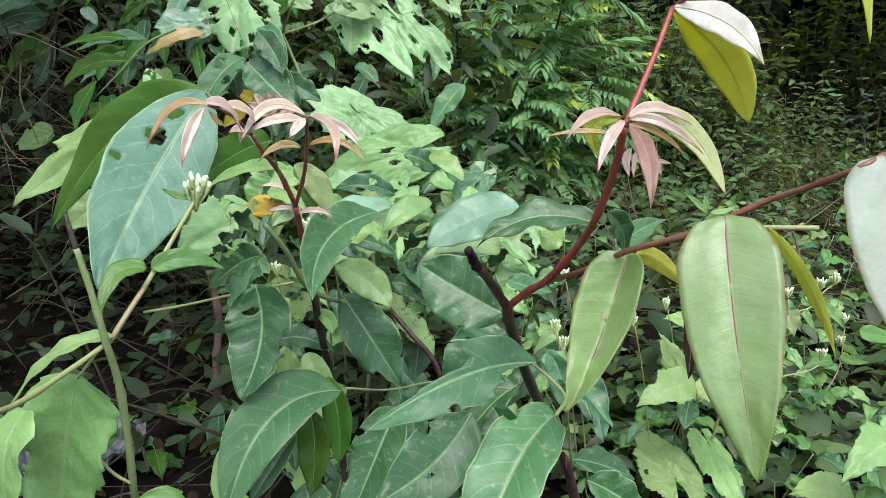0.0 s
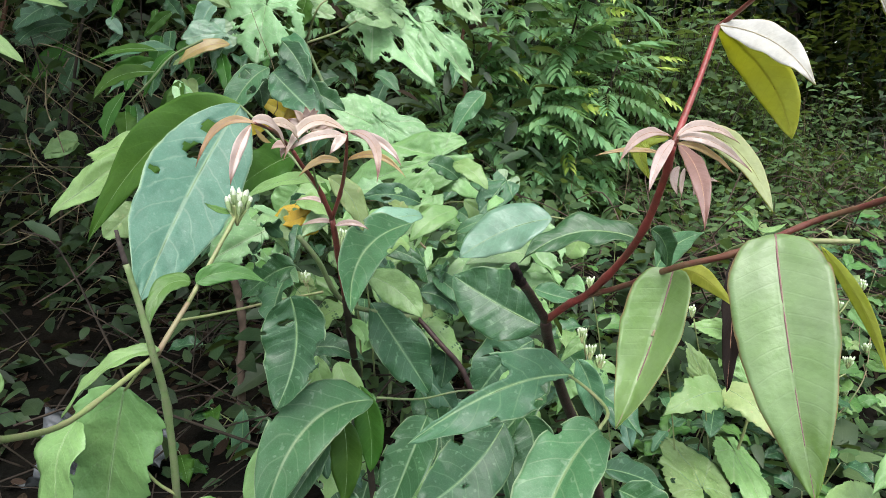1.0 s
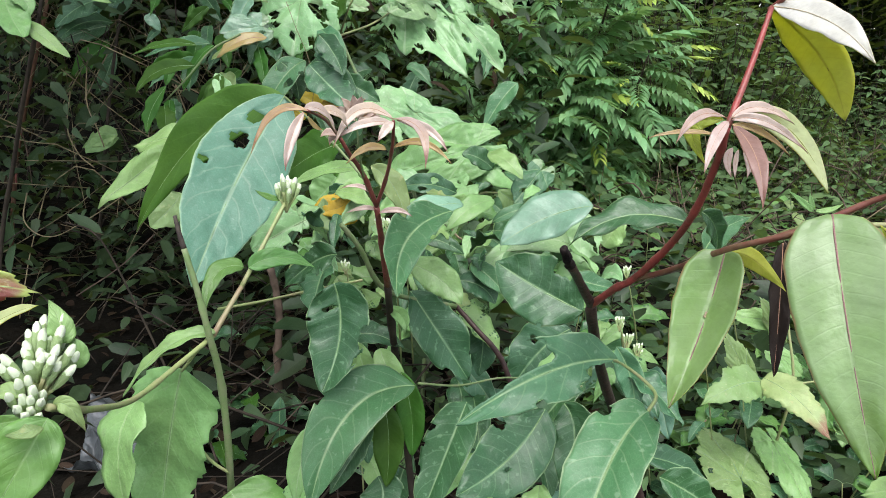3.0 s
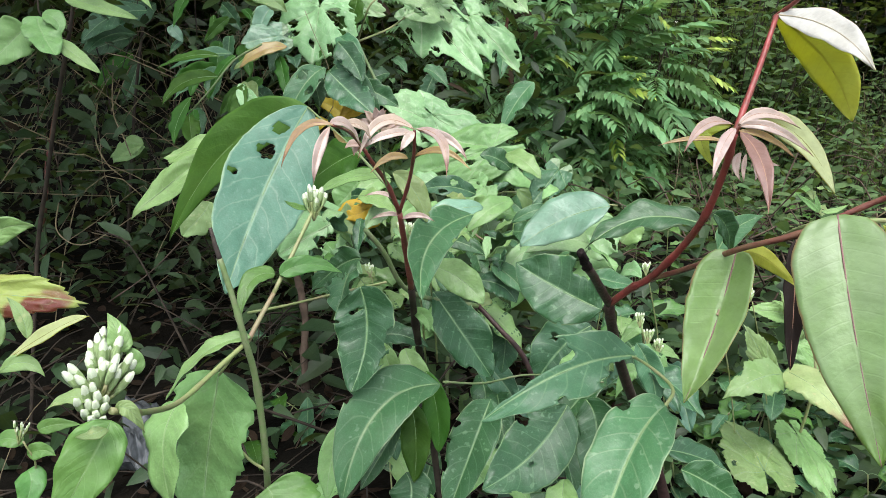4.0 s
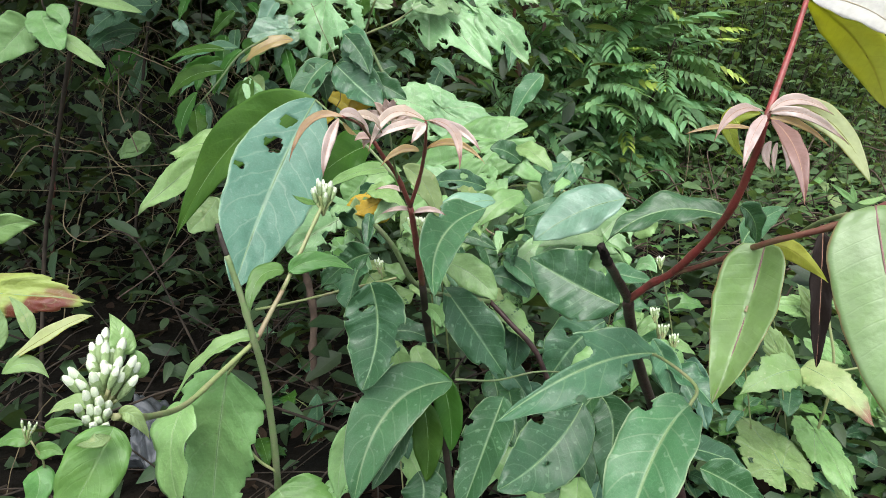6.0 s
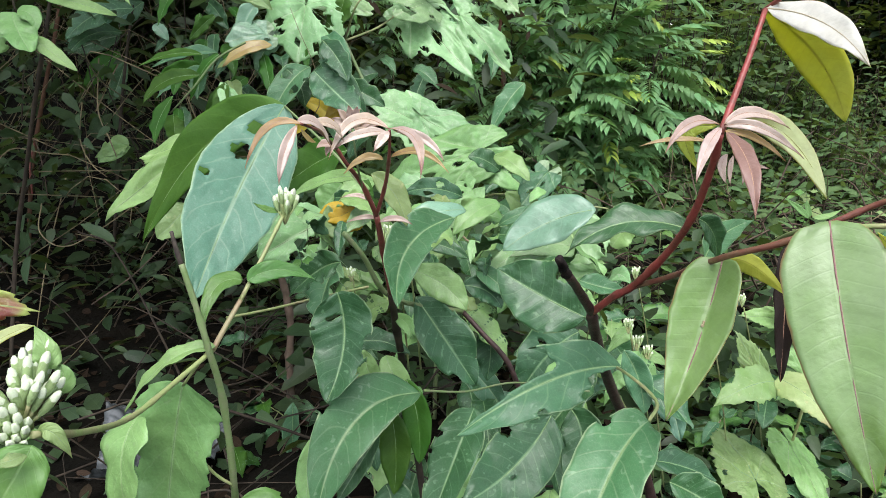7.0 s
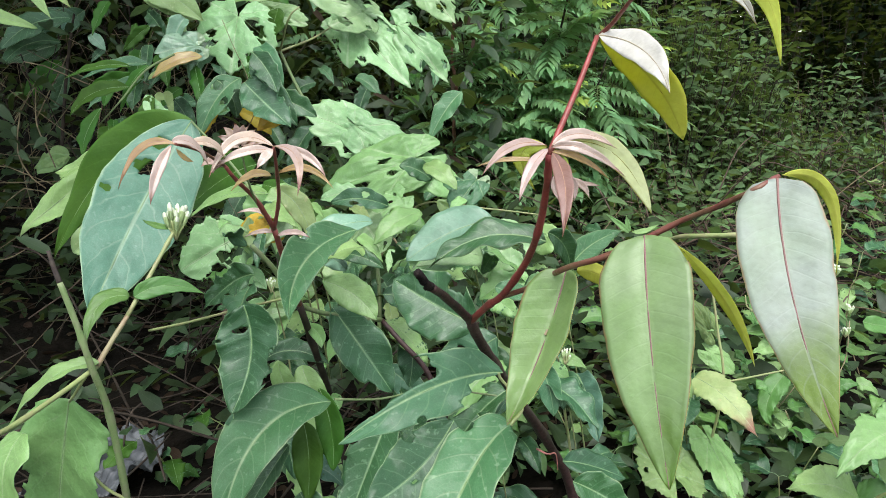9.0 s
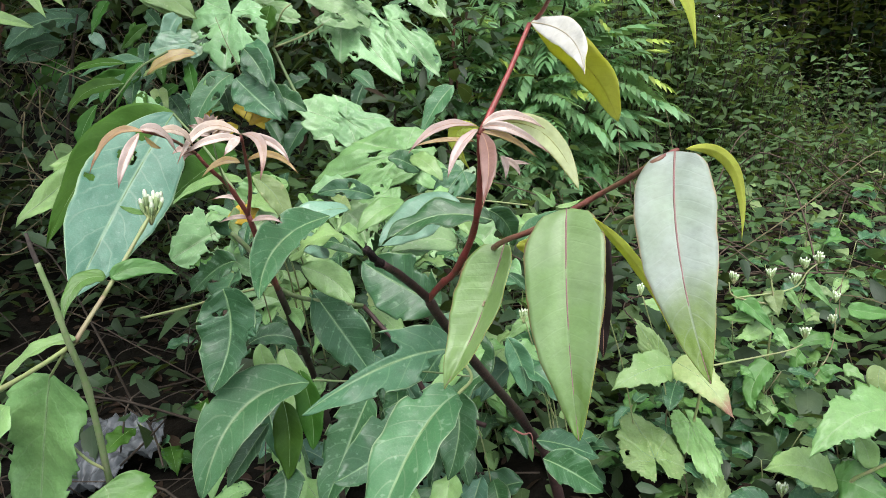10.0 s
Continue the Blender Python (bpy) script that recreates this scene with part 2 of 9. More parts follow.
BROWN_TIP = leaf_material("brown_tipped_leaf", (0.27, 0.39, 0.145), (0.38, 0.46, 0.22), (0.34, 0.40, 0.17), 0.5, 0.2, None, 7, 1.8, tip=(0.27, 0.135, 0.085, 0.68, 0.25), spots=(0.40, 0.42, 0.18))
WEED_TOP = leaf_material("weed_leaf", (0.105, 0.252, 0.056), (0.21, 0.36, 0.12), (0.150, 0.305, 0.066), 0.42, 0.28, None, 6, 2.0)

SORTS = {
    "greensheen": (SHEEN_GREEN_TOP, GREEN_BACK, RIB_PALE),
    "mauve": (MAUVE_TOP, GOLD_TOP, RIB_ROSE), "withered": (WITHERED, WITHERED, RIB_ROSE),
    "green": (GREEN_TOP, GREEN_BACK, RIB_PALE), "fresh": (FRESH_TOP, YELLOW_BACK, RIB_PINK),
    "blue": (BLUE_TOP, GREEN_BACK, RIB_PALE), "dark": (DARK_TOP, GREEN_BACK, RIB_PALE), "olive": (OLIVE_TOP, GREEN_BACK, RIB_PALE),
    "pale": (PALE_TOP, YELLOW_BACK, RIB_YELLOW), "young": (YOUNG_TOP, YELLOW_BACK, RIB_PINK), "sheen": (SHEEN_TOP, YELLOW_BACK, RIB_PINK), "pink": (PINK_TOP, GOLD_TOP, RIB_ROSE),
    "white": (WHITE_SHEEN_TOP, YELLOW_BACK, RIB_CREAM), "gold": (GOLD_TOP, GOLD_TOP, RIB_ROSE), "light": (LIGHT_TOP, GREEN_BACK, RIB_PALE), "broad": (BROAD_TOP, LIGHT_TOP, RIB_PALE),
    "sick": (SICK_TOP, SICK_TOP, RIB_PALE), "yellow": (YELLOW_TOP, YELLOW_TOP, RIB_YELLOW), "rusty": (RUSTY_TOP, SICK_TOP, RIB_PALE),
    "browntip": (BROWN_TIP, SICK_TOP, RIB_PALE), "weed": (WEED_TOP, GREEN_BACK, RIB_PALE), "yellowback": (LIME_TOP, YELLOW_BACK, RIB_YELLOW),
}
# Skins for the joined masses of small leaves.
# Darker copy of the shrub leaf, with shade put into its colour.
MASS_DARK = leaf_material("shade_dark_leaf", (0.030, 0.060, 0.024), (0.055, 0.092, 0.040), (0.055, 0.088, 0.036), 0.46, 0.2, None, 6, 1.5, island=True, relief=0.4, coat=0.3)
MASS_MID = leaf_material("shrub_leaf", (0.080, 0.145, 0.055), (0.14, 0.22, 0.09), (0.130, 0.205, 0.078), 0.55, 0.3, None, 6, 1.5, island=True, relief=0.4, coat=0.15)
MASS_FERN = leaf_material("pinnate_leaflet", (0.195, 0.385, 0.170), (0.24, 0.43, 0.20), (0.27, 0.48, 0.21), 0.42, 0.38, None, 6, 1.5, island=True, relief=0.4, coat=0.3)
# Near-black leaf colour that carries the shade of the forest.
MASS_FAR = leaf_material("shade_dark_forest_leaf", (0.0055, 0.014, 0.007), (0.011, 0.024, 0.010), (0.010, 0.022, 0.010), 0.55, 0.2, None, 6, 1.5, island=True, relief=0.3, coat=0.08)
MASS_DRY = leaf_material("dead_leaf", (0.044, 0.031, 0.021), (0.07, 0.050, 0.034), (0.022, 0.016, 0.011), 0.75, 0.1, (0.2, 0.12, 0.05), 6, 1.5, island=True, relief=0.8, coat=0.05)
FERN_TIP = leaf_material("new_pinnate_leaflet", (0.42, 0.56, 0.10), (0.44, 0.56, 0.13), (0.48, 0.62, 0.12), 0.40, 0.3, None, 6, 1.5, island=True, relief=0.3)

BARK_DARK = bark_material("dark_brown_bark", (0.036, 0.019, 0.017), (0.070, 0.036, 0.030), 0.55, 140)
BARK_RED = bark_material("red_young_stem", (0.30, 0.055, 0.048), (0.17, 0.048, 0.034), 0.42, 120)
BARK_MAROON = bark_material("maroon_stem", (0.24, 0.065, 0.050), (0.17, 0.050, 0.036), 0.45, 120)
STEM_GREEN = bark_material("hairy_green_stem", (0.15, 0.23, 0.08), (0.19, 0.22, 0.11), 0.6, 160, relief=0.9)
AXIS = bark_material("mottled_leaf_axis", (0.19, 0.055, 0.045), (0.19, 0.12, 0.062), 0.45, 90)
CHAR = bark_material("blackened_twig", (0.010, 0.008, 0.008), (0.028, 0.020, 0.017), 0.8, 260, relief=1.0)
STEM_PALE = bark_material("pale_green_stem", (0.26, 0.33, 0.12), (0.30, 0.28, 0.14), 0.5, 90)
STEM_TAN = bark_material("pinkish_tan_stem", (0.29, 0.27, 0.14), (0.31, 0.21, 0.13), 0.5, 60)
STEM_DRY = bark_material("dry_straw_stem", (0.24, 0.20, 0.115), (0.15, 0.12, 0.07), 0.8, 60)
STEM_TWIG = bark_material("grey_brown_twig", (0.13, 0.095, 0.070), (0.075, 0.055, 0.040), 0.8, 60)
STEM_TAN_DARK = bark_material("reddish_brown_stem", (0.11, 0.055, 0.035), (0.16, 0.09, 0.06), 0.75, 50)
STEM_BROWN = bark_material("brown_woody_stem", (0.038, 0.031, 0.024), (0.070, 0.055, 0.040), 0.75, 50)
CUT_DARK = bark_material("withered_stem_end", (0.055, 0.045, 0.040), (0.09, 0.075, 0.06), 0.8, 300)
PEEL = bark_material("pink_peeling_bark", (0.42, 0.17, 0.14), (0.34, 0.14, 0.11), 0.6, 200)
FLORET_GREEN = bark_material("green_bract", (0.31, 0.45, 0.17), (0.44, 0.57, 0.28), 0.5, 500)
FLORET_WHITE = bark_material("white_floret", (0.66, 0.70, 0.57), (0.48, 0.60, 0.33), 0.6, 500, relief=0.2)
# Kept near black: the shade under the plants is put into the soil's colour.
SOIL = plain_material("shade_dark_soil", (0.006, 0.006, 0.0045), (0.012, 0.010, 0.007), 9.0, 0.95, 0.8, 0.02)
PLASTIC = plain_material("grey_white_plastic", (0.145, 0.16, 0.165), (0.05, 0.057, 0.06), 26.0, 0.35, 0.3, 0.003)


# ---- building helpers ----
def mesh_object(name, verts, faces, mats, parent=None, place=(0, 0, 0), uvs=None, slots=None, smooth=True):
    """One mesh object; verts are relative to place, which is relative to the parent's origin."""
    me = bpy.data.meshes.new(name)
    me.from_pydata(verts, [], faces)
    for m in mats:
        me.materials.append(m)
    if uvs is not None:
        layer = me.uv_layers.new(name="UVMap")
        loops = np.empty(len(me.loops), dtype=np.int32)
        me.loops.foreach_get("vertex_index", loops)
        layer.data.foreach_set("uv", np.asarray(uvs, dtype=np.float32)[loops].ravel())
    if slots is not None:
        me.polygons.foreach_set("material_index", slots)
    me.polygons.foreach_set("use_smooth", [smooth] * len(me.polygons))
    me.update()
    ob = new(name, me)
    ob.parent = parent
    ob.location = place
    return ob


def thing(name, place, label, category, group="", kind=""):
    ob = new(name)
    ob.empty_display_size = 0.05
    ob.location = place
    return tagged(ob, label, category, group, kind)


def origin(ob):
    """The world place of an object whose parents are only shifted."""
    p = Vector((0, 0, 0))
    while ob:
        p += ob.location
        ob = ob.parent
    return p


OUTLINES = {"ellip": (0.70, 0.85), "oblong": (0.34, 0.62), "lance": (0.75, 1.15), "ovate": (0.48, 1.05), "round": (0.5, 0.6), "strap": (0.45, 0.75), "drop": (0.9, 0.7), "delta": (0.20, 1.0), "tapered": (0.36, 0.86)}


def outline(kind, u):
    a, b = OUTLINES[kind]
    top = a / (a + b)
    return (u ** a * (1 - u) ** b) / (top ** a * (1 - top) ** b)


leaf_count = 0


def length_of(a, b, c):
    return (b - a).length + (c - b).length


def leaf(plant, sort, base, mid, tip, width, normal, shape="ellip", fold=14, curl=0.10, wave=0.05, teeth=0.0, lobes=0.0, holes=(), nu=24, nv=10, name="leaf", label="", stalk=None, ragged=0.06, twist=0.0):
    """A leaf as a thin solid blade on an arched midrib, with its midrib as a part. holes: (along, across -1..1, half length, half width) in shares of the blade."""
    global leaf_count
    leaf_count += 1
    rng = random.Random(leaf_count)
    mats = SORTS[sort]
    base, mid, tip, nref = Vector(base), Vector(mid), Vector(tip), Vector(normal)
    if holes and width > 0.04:
        nu, nv = 45, 26
    ctrl = 2 * mid - (base + tip) / 2
    if sort in ("blue", "green", "dark") and fold < 22 and 0.02 < width < 0.062:
        fold, width = fold + rng.uniform(6, 16), width * 1.06
        wave = max(wave, 0.055)
    if sort == "broad":
        wave *= 0.45
    bites = random.Random(leaf_count * 7 + 3)
    if holes:
        nu, nv = max(nu, 44), max(nv, 24)
    if width > 0.042 and sort in ("broad", "light", "sick", "dark", "green", "olive") and not (holes and sort == "blue"):
        many = bites.randint(3, 7) if sort == "broad" else bites.choice((0, 1, 1, 2, 3))
        if many:
            nu, nv = max(nu, 32), max(nv, 16)
            if sort == "broad":
                nu, nv = 52, 24
        size = 0.0035 / length_of(base, mid, tip)
        holes = list(holes)
        for _ in range(many):
            k = bites.uniform(0.7, 2.0) * (1.15 if sort == "broad" else 1.0)
            v = bites.choice((-1, 1)) * (1.0 if sort != "broad" or bites.random() < 0.5 else bites.uniform(0.15, 0.9))
            holes.append((bites.uniform(0.2, 0.92), v, size * k, 0.007 * k / width * bites.uniform(0.7, 1.3)))
    if teeth:
        nu = max(nu, 54)
    length = (mid - base).length + (tip - mid).length
    sheet, uvs, mids, under = [], [], [], []
    ph, fr = rng.uniform(0, 6.28), rng.uniform(2.2, 3.6)
    ph2 = rng.uniform(0, 6.28)
    for i in range(nu + 1):
        u = i / nu
        p = (1 - u) ** 2 * base + 2 * u * (1 - u) * ctrl + u * u * tip - base
        d = (2 * (1 - u) * (ctrl - base) + 2 * u * (tip - ctrl)).normalized()
        side = d.cross(nref).normalized()
        nn = side.cross(d).normalized()
        tw = 0.12 * math.sin(ph2 + 2.2 * u) + twist * (2 * u - 1)
        side, nn = (side * math.cos(tw) + nn * math.sin(tw)), (nn * math.cos(tw) - side * math.sin(tw))
        w = max(outline(shape, min(max(u, 0.004), 0.996)), 0.03) * width / 2
        uneven = [1 + ragged * noise.noise(Vector((u * 7 + ph, k * 9.0, 0.3))) + 0.3 * ragged * noise.noise(Vector((u * 17 + ph, k * 9.0, 7.3))) + 0.25 * ragged * noise.noise(Vector((u * 41 + ph, k * 9.0, 2.3))) for k in (0, 1)]
        if teeth:
            w *= 1 - teeth * (1 - (i % 5) / 4.0) * rng.uniform(0.7, 1.1)
        if lobes:
            w *= 1 - lobes * (0.5 + 0.5 * math.cos(u * 6.28 * fr * 0.8 + ph))
        mids.append(p)
        for j in range(nv + 1):
            v = 2 * j / nv - 1
            s = v * w * uneven[v > 0]
            rise = abs(s) * math.sin(radians(fold)) - curl * v * v * w
            rise += wave * width * v * v * math.sin(ph + fr * 6.28 * u + (1.6 if v > 0 else 0))
            rise += (0.0015 if sort == "broad" else 0.004) * width * math.sin(u * 46 - 7 * abs(v) + (1.4 if v > 0 else 0)) + (0.035 if sort == "broad" else 0.010 if width > 0.05 else 0.02) * width * noise.noise(Vector((u * 5 + ph, v * 2.5, ph2)))
            q = p + side * (s * math.cos(radians(fold))) + nn * rise
            if i == nu or i == 0:
                q = p + side * s * 0.5
            sheet.append(q)
            under.append(q - nn * 0.00035)
            uvs.append((u, (v + 1) / 2))
    cells = []
    inside = {}
    if holes:
        shaped = [(a, b, ra, rb, rng.uniform(0, 6.28)) for a, b, ra, rb in holes]

        def gap(u, v, h):
            a, b, ra, rb, k = h
            x, y = (u - a) / ra, (v - b) / rb
            ang = math.atan2(y, x)
            return math.hypot(x, y) / (1 + 0.16 * math.sin(3 * ang + k) + 0.10 * math.sin(7 * ang + 2 * k))
    for i in range(nu):
        for j in range(nv):
            u, v = (i + 0.5) / nu, 2 * (j + 0.5) / nv - 1
            if holes and any(gap(u, v, h) < 1 for h in shaped):
                continue
            cells.append((i * (nv + 1) + j, i * (nv + 1) + j + 1, (i + 1) * (nv + 1) + j + 1, (i + 1) * (nv + 1) + j))
    edges = {}
    for c in cells:
        for a, b in zip(c, c[1:] + c[:1]):
            edges[(a, b)] = 1
    rimmed = [(a, b) for a, b in edges if (b, a) not in edges]
    if holes:
        for k in {a for e in rimmed for a in e}:
            u, vv = uvs[k]
            v = 2 * vv - 1
            for h in shaped:
                g = gap(u, v, h)
                if 0.3 < g < 1:
                    du, dv = (u - h[0]) * (1 / g - 1), (v - h[1]) * (1 / g - 1)
                    i, j = divmod(k, nv + 1)
                    if 0 < i < nu and 0 < j < nv:
                        along = (sheet[k + nv + 1] - sheet[k - nv - 1]) * (nu / 2)
                        cross = (sheet[k + 1] - sheet[k - 1]) * (nv / 4)
                        move = along * du + cross * dv
                        if move.length < 0.3 * width:
                            sheet[k] = sheet[k] + move
                            under[k] = under[k] + move
                    break
    used = sorted({k for c in cells for k in c})
    index = {k: i for i, k in enumerate(used)}
    m = len(used)
    verts = [sheet[k] for k in used] + [under[k] for k in used]
    faces = [tuple(index[k] for k in c) for c in cells]
    slots = [0] * len(faces)
    faces += [tuple(index[k] + m for k in reversed(c)) for c in cells]
    slots += [1] * len(cells)
    faces += [(index[b], index[a], index[a] + m, index[b] + m) for a, b in rimmed]
    slots += [1] * len(rimmed)
    luv = [uvs[k] for k in used] * 2
    ob = mesh_object(name, verts, faces, mats[:2], plant, base - origin(plant), luv, slots)
    if label:
        ob["label"] = label
    r = min(0.00055, (0.0058 if sort in ("young", "fresh", "sheen", "white") else 0.006 if sort in ("blue", "green", "dark") else 0.0042) * length)
    tube(ob, "midrib", [base + p for p in mids[::3]] if nu % 3 == 0 else [base + p for p in mids[::4]], r, r * 0.3, mats[2], seg=6, rough=0)
    if stalk is not None:
        tube(ob, "leaf_stalk", [Vector(stalk), (Vector(stalk) + base) / 2 + Vector((0, 0, 0.002)), base], r * 1.2, r, mats[2], seg=6, rough=0)
    return ob


PALMATE = {"five": ((0.0, 1.0, 0.62), (0.95, 0.80, 0.55), (-0.95, 0.80, 0.55), (1.95, 0.50, 0.50), (-1.95, 0.50, 0.50)),
           "three": ((0.0, 1.0, 0.70), (1.15, 0.62, 0.60), (-1.15, 0.62, 0.60)),
           "heart": ((0.0, 1.0, 0.9), (0.85, 0.84, 0.8), (-0.85, 0.84, 0.8), (1.65, 0.60, 0.6), (-1.65, 0.60, 0.6))}


def palmate(plant, sort, base, tip, width, normal, lobes="five", seed=0, bites=7, teeth=0.025, sag=0.16, cut=0.20, pleat=0.10, ruffle=1.0, label="", steps=(18, 84), eaten=0.0):
    """A lobed leaf as a thin solid fan round its stalk's end, with pointed lobes, a toothed and eaten rim, bitten holes and a vein along each lobe."""
    rng = random.Random(4000 + seed)
    mats = SORTS[sort]
    base, tip = Vector(base), Vector(tip)
    axis = tip - base
    length = axis.length
    d = axis.normalized()
    side = d.cross(Vector(normal)).normalized()
    nn = side.cross(d).normalized()
    rays = PALMATE[lobes]
    open_angle = 2.75 if lobes != "three" else 2.45
    nr, na = steps
    off = rng.uniform(0, 40)
    reach = []
    for k in range(na + 1):
        a = -open_angle + 2 * open_angle * k / na
        r = 0.30
        for c, size, spread in rays:
            x = abs(a - c) / spread
            r = max(r, size * (1 - cut * min(x, 1.0) ** 0.8 - 0.30 * max(0.0, x - 1.0)))
        tooth = 1 - teeth * ((k * 0.5) % 1.0 + ((k % 7) / 7.0)) + 0.10 * noise.noise(Vector((a * 2.3, off, 0))) + 0.05 * noise.noise(Vector((a * 9, off, 4)))
        tooth -= eaten * max(0.0, 2.2 * noise.noise(Vector((a * 1.9, off + 7.3, 2.0))) + 0.12)
        reach.append((a, r * tooth))
    half = max(abs(r * math.sin(a)) for a, r in reach)
    stretch = width / 2 / (half * length)
    gaps = []
    for _ in range(bites):
        a, q, g = rng.uniform(-1.9, 1.9), rng.choice((rng.uniform(0.25, 0.75), rng.uniform(0.5, 0.95))), rng.uniform(0.035, 0.095)
        gaps.append((q * math.cos(a), q * 0.8 * math.sin(a), g, g * rng.uniform(0.5, 1.5), rng.uniform(0, 3.14)))
    sheet, under, uvs = [], [], []
    for i in range(nr + 1):
        q = 0.02 + 0.98 * i / nr
        for a, r in reach:
            x, y = q * r * math.cos(a), q * r * math.sin(a)
            c, spread = min(((c, w) for c, z, w in rays), key=lambda v: abs(a - v[0]) / v[1])
            off_axis = max(-1.0, min(1.0, (a - c) / spread))
            rise = pleat * q * r * abs(off_axis) - sag * (q * r) ** 2 * (1.3 if abs(a) < 0.6 else 1.0)
            rise += ruffle * (0.05 * noise.noise(Vector((x * 3.1 + off, y * 3.1, 1.0))) + 0.018 * noise.noise(Vector((x * 11 + off, y * 11, 5.0))))
            p = d * (x * length) + side * (y * length * stretch) + nn * (rise * length)
            sheet.append(p)
            under.append(p - nn * 0.0004)
            uvs.append((max(0.02, min(0.98, x)) if sort == "browntip" else q * 0.96 + 0.02, 0.5 + 0.5 * off_axis))
    m = na + 1
    cells = []
    for i in range(nr):
        for k in range(na):
            a = (reach[k][0] + reach[k + 1][0]) / 2
            r = (reach[k][1] + reach[k + 1][1]) / 2 * (0.02 + 0.98 * (i + 0.5) / nr)
            x, y = r * math.cos(a), r * math.sin(a)
            if any(math.hypot(((x - gx) * math.cos(t) + (y - gy) * math.sin(t)) / ga, ((y - gy) * math.cos(t) - (x - gx) * math.sin(t)) / gb) < 1 + 0.35 * noise.noise(Vector((x * 22, y * 22, off))) for gx, gy, ga, gb, t in gaps):
                continue
            cells.append((i * m + k, (i + 1) * m + k, (i + 1) * m + k + 1))
            cells.append((i * m + k, (i + 1) * m + k + 1, i * m + k + 1))
    flat = (sheet[cells[0][1]] - sheet[cells[0][0]]).cross(sheet[cells[0][2]] - sheet[cells[0][0]]).dot(nn)
    if flat < 0:
        cells = [tuple(reversed(c)) for c in cells]
    edges = {(a, b) for c in cells for a, b in zip(c, c[1:] + c[:1])}
    rim = [(a, b) for a, b in edges if (b, a) not in edges]
    rim.sort()
    used = sorted({k for c in cells for k in c})
    index = {k: i for i, k in enumerate(used)}
    z = len(used)
    faces = [tuple(index[k] for k in c) for c in cells] + [tuple(index[k] + z for k in reversed(c)) for c in cells] + [(index[b], index[a], index[a] + z, index[b] + z) for a, b in rim]
    slots = [0] * len(cells) + [1] * (len(cells) + len(rim))
    ob = mesh_object("leaf", [sheet[k] for k in used] + [under[k] for k in used], faces, mats[:2], plant, base - origin(plant), [uvs[k] for k in used] * 2, slots)
    if label:
        ob["label"] = label
    for c, size, spread in rays:
        k = min(range(na + 1), key=lambda j: abs(reach[j][0] - c))
        line = [base + sheet[i * m + k] for i in range(0, int(nr * 0.85) + 1, 3)]
        tube(ob, "midrib" if c == 0 else "vein", line, min(0.0009, 0.0058 * length) * (1.0 if c == 0 else 0.7), 0.0002, mats[2], seg=5, steps=2, rough=0)
    return ob


def spline(points, steps):
    """Points along a smooth line through the given ones."""
    ps = [Vector(p) for p in points]
    ps = [2 * ps[0] - ps[1]] + ps + [2 * ps[-1] - ps[-2]]
    line = []
    for a, b, c, d in zip(ps, ps[1:], ps[2:], ps[3:]):
        for k in range(steps):
            t = k / steps
            line.append(0.5 * (2 * b + (c - a) * t + (2 * a - 5 * b + 4 * c - d) * t * t + (3 * b - a - 3 * c + d) * t ** 3))
    return line + [ps[-2]]


def tube_data(points, r0, r1, seg=8, steps=5, rough=0.08, rng=random, knots=0):
    line = spline(points, steps)
    n = len(line)
    verts, faces = [], []
    x = None
    for i, p in enumerate(line):
        d = (line[min(i + 1, n - 1)] - line[max(i - 1, 0)])
        d = d.normalized() if d.length > 1e-9 else Vector((0, 0, 1))
        if x is None:
            x = d.cross(Vector((0.31, 0.52, 0.79)) if abs(d.y) < 0.5 else Vector((0.9, -0.2, 0.3)))
        else:
            x = x - d * x.dot(d)
        x.normalize()
        y = d.cross(x)
        r = r0 + (r1 - r0) * i / (n - 1)
        if knots and i % knots == knots - 1:
            r *= 1.22
        for k in range(seg):
            a = 6.28318 * k / seg
            rr = r * (1 + rng.uniform(-rough, rough))
            verts.append(p + x * math.cos(a) * rr + y * math.sin(a) * rr)
    for i in range(n - 1):
        for k in range(seg):
            a, b = i * seg + k, i * seg + (k + 1) % seg
            faces.append((a, b, b + seg, a + seg))
    faces.append(tuple(range(seg - 1, -1, -1)))
    faces.append(tuple(range((n - 1) * seg, n * seg)))
    return verts, faces


def tube(parent, name, points, r0, r1, mat, seg=10, steps=5, rough=0.07, label="", knots=0):
    """A stem through the given world points."""
    global leaf_count
    leaf_count += 1
    verts, faces = tube_data(points, r0, r1, seg, steps, rough, random.Random(leaf_count), knots)
    base = Vector(points[0])
    ob = mesh_object(name, [v - base for v in verts], faces, [mat], parent, base - (origin(parent) if parent else Vector()))
    if label:
        ob["label"] = label
    return ob


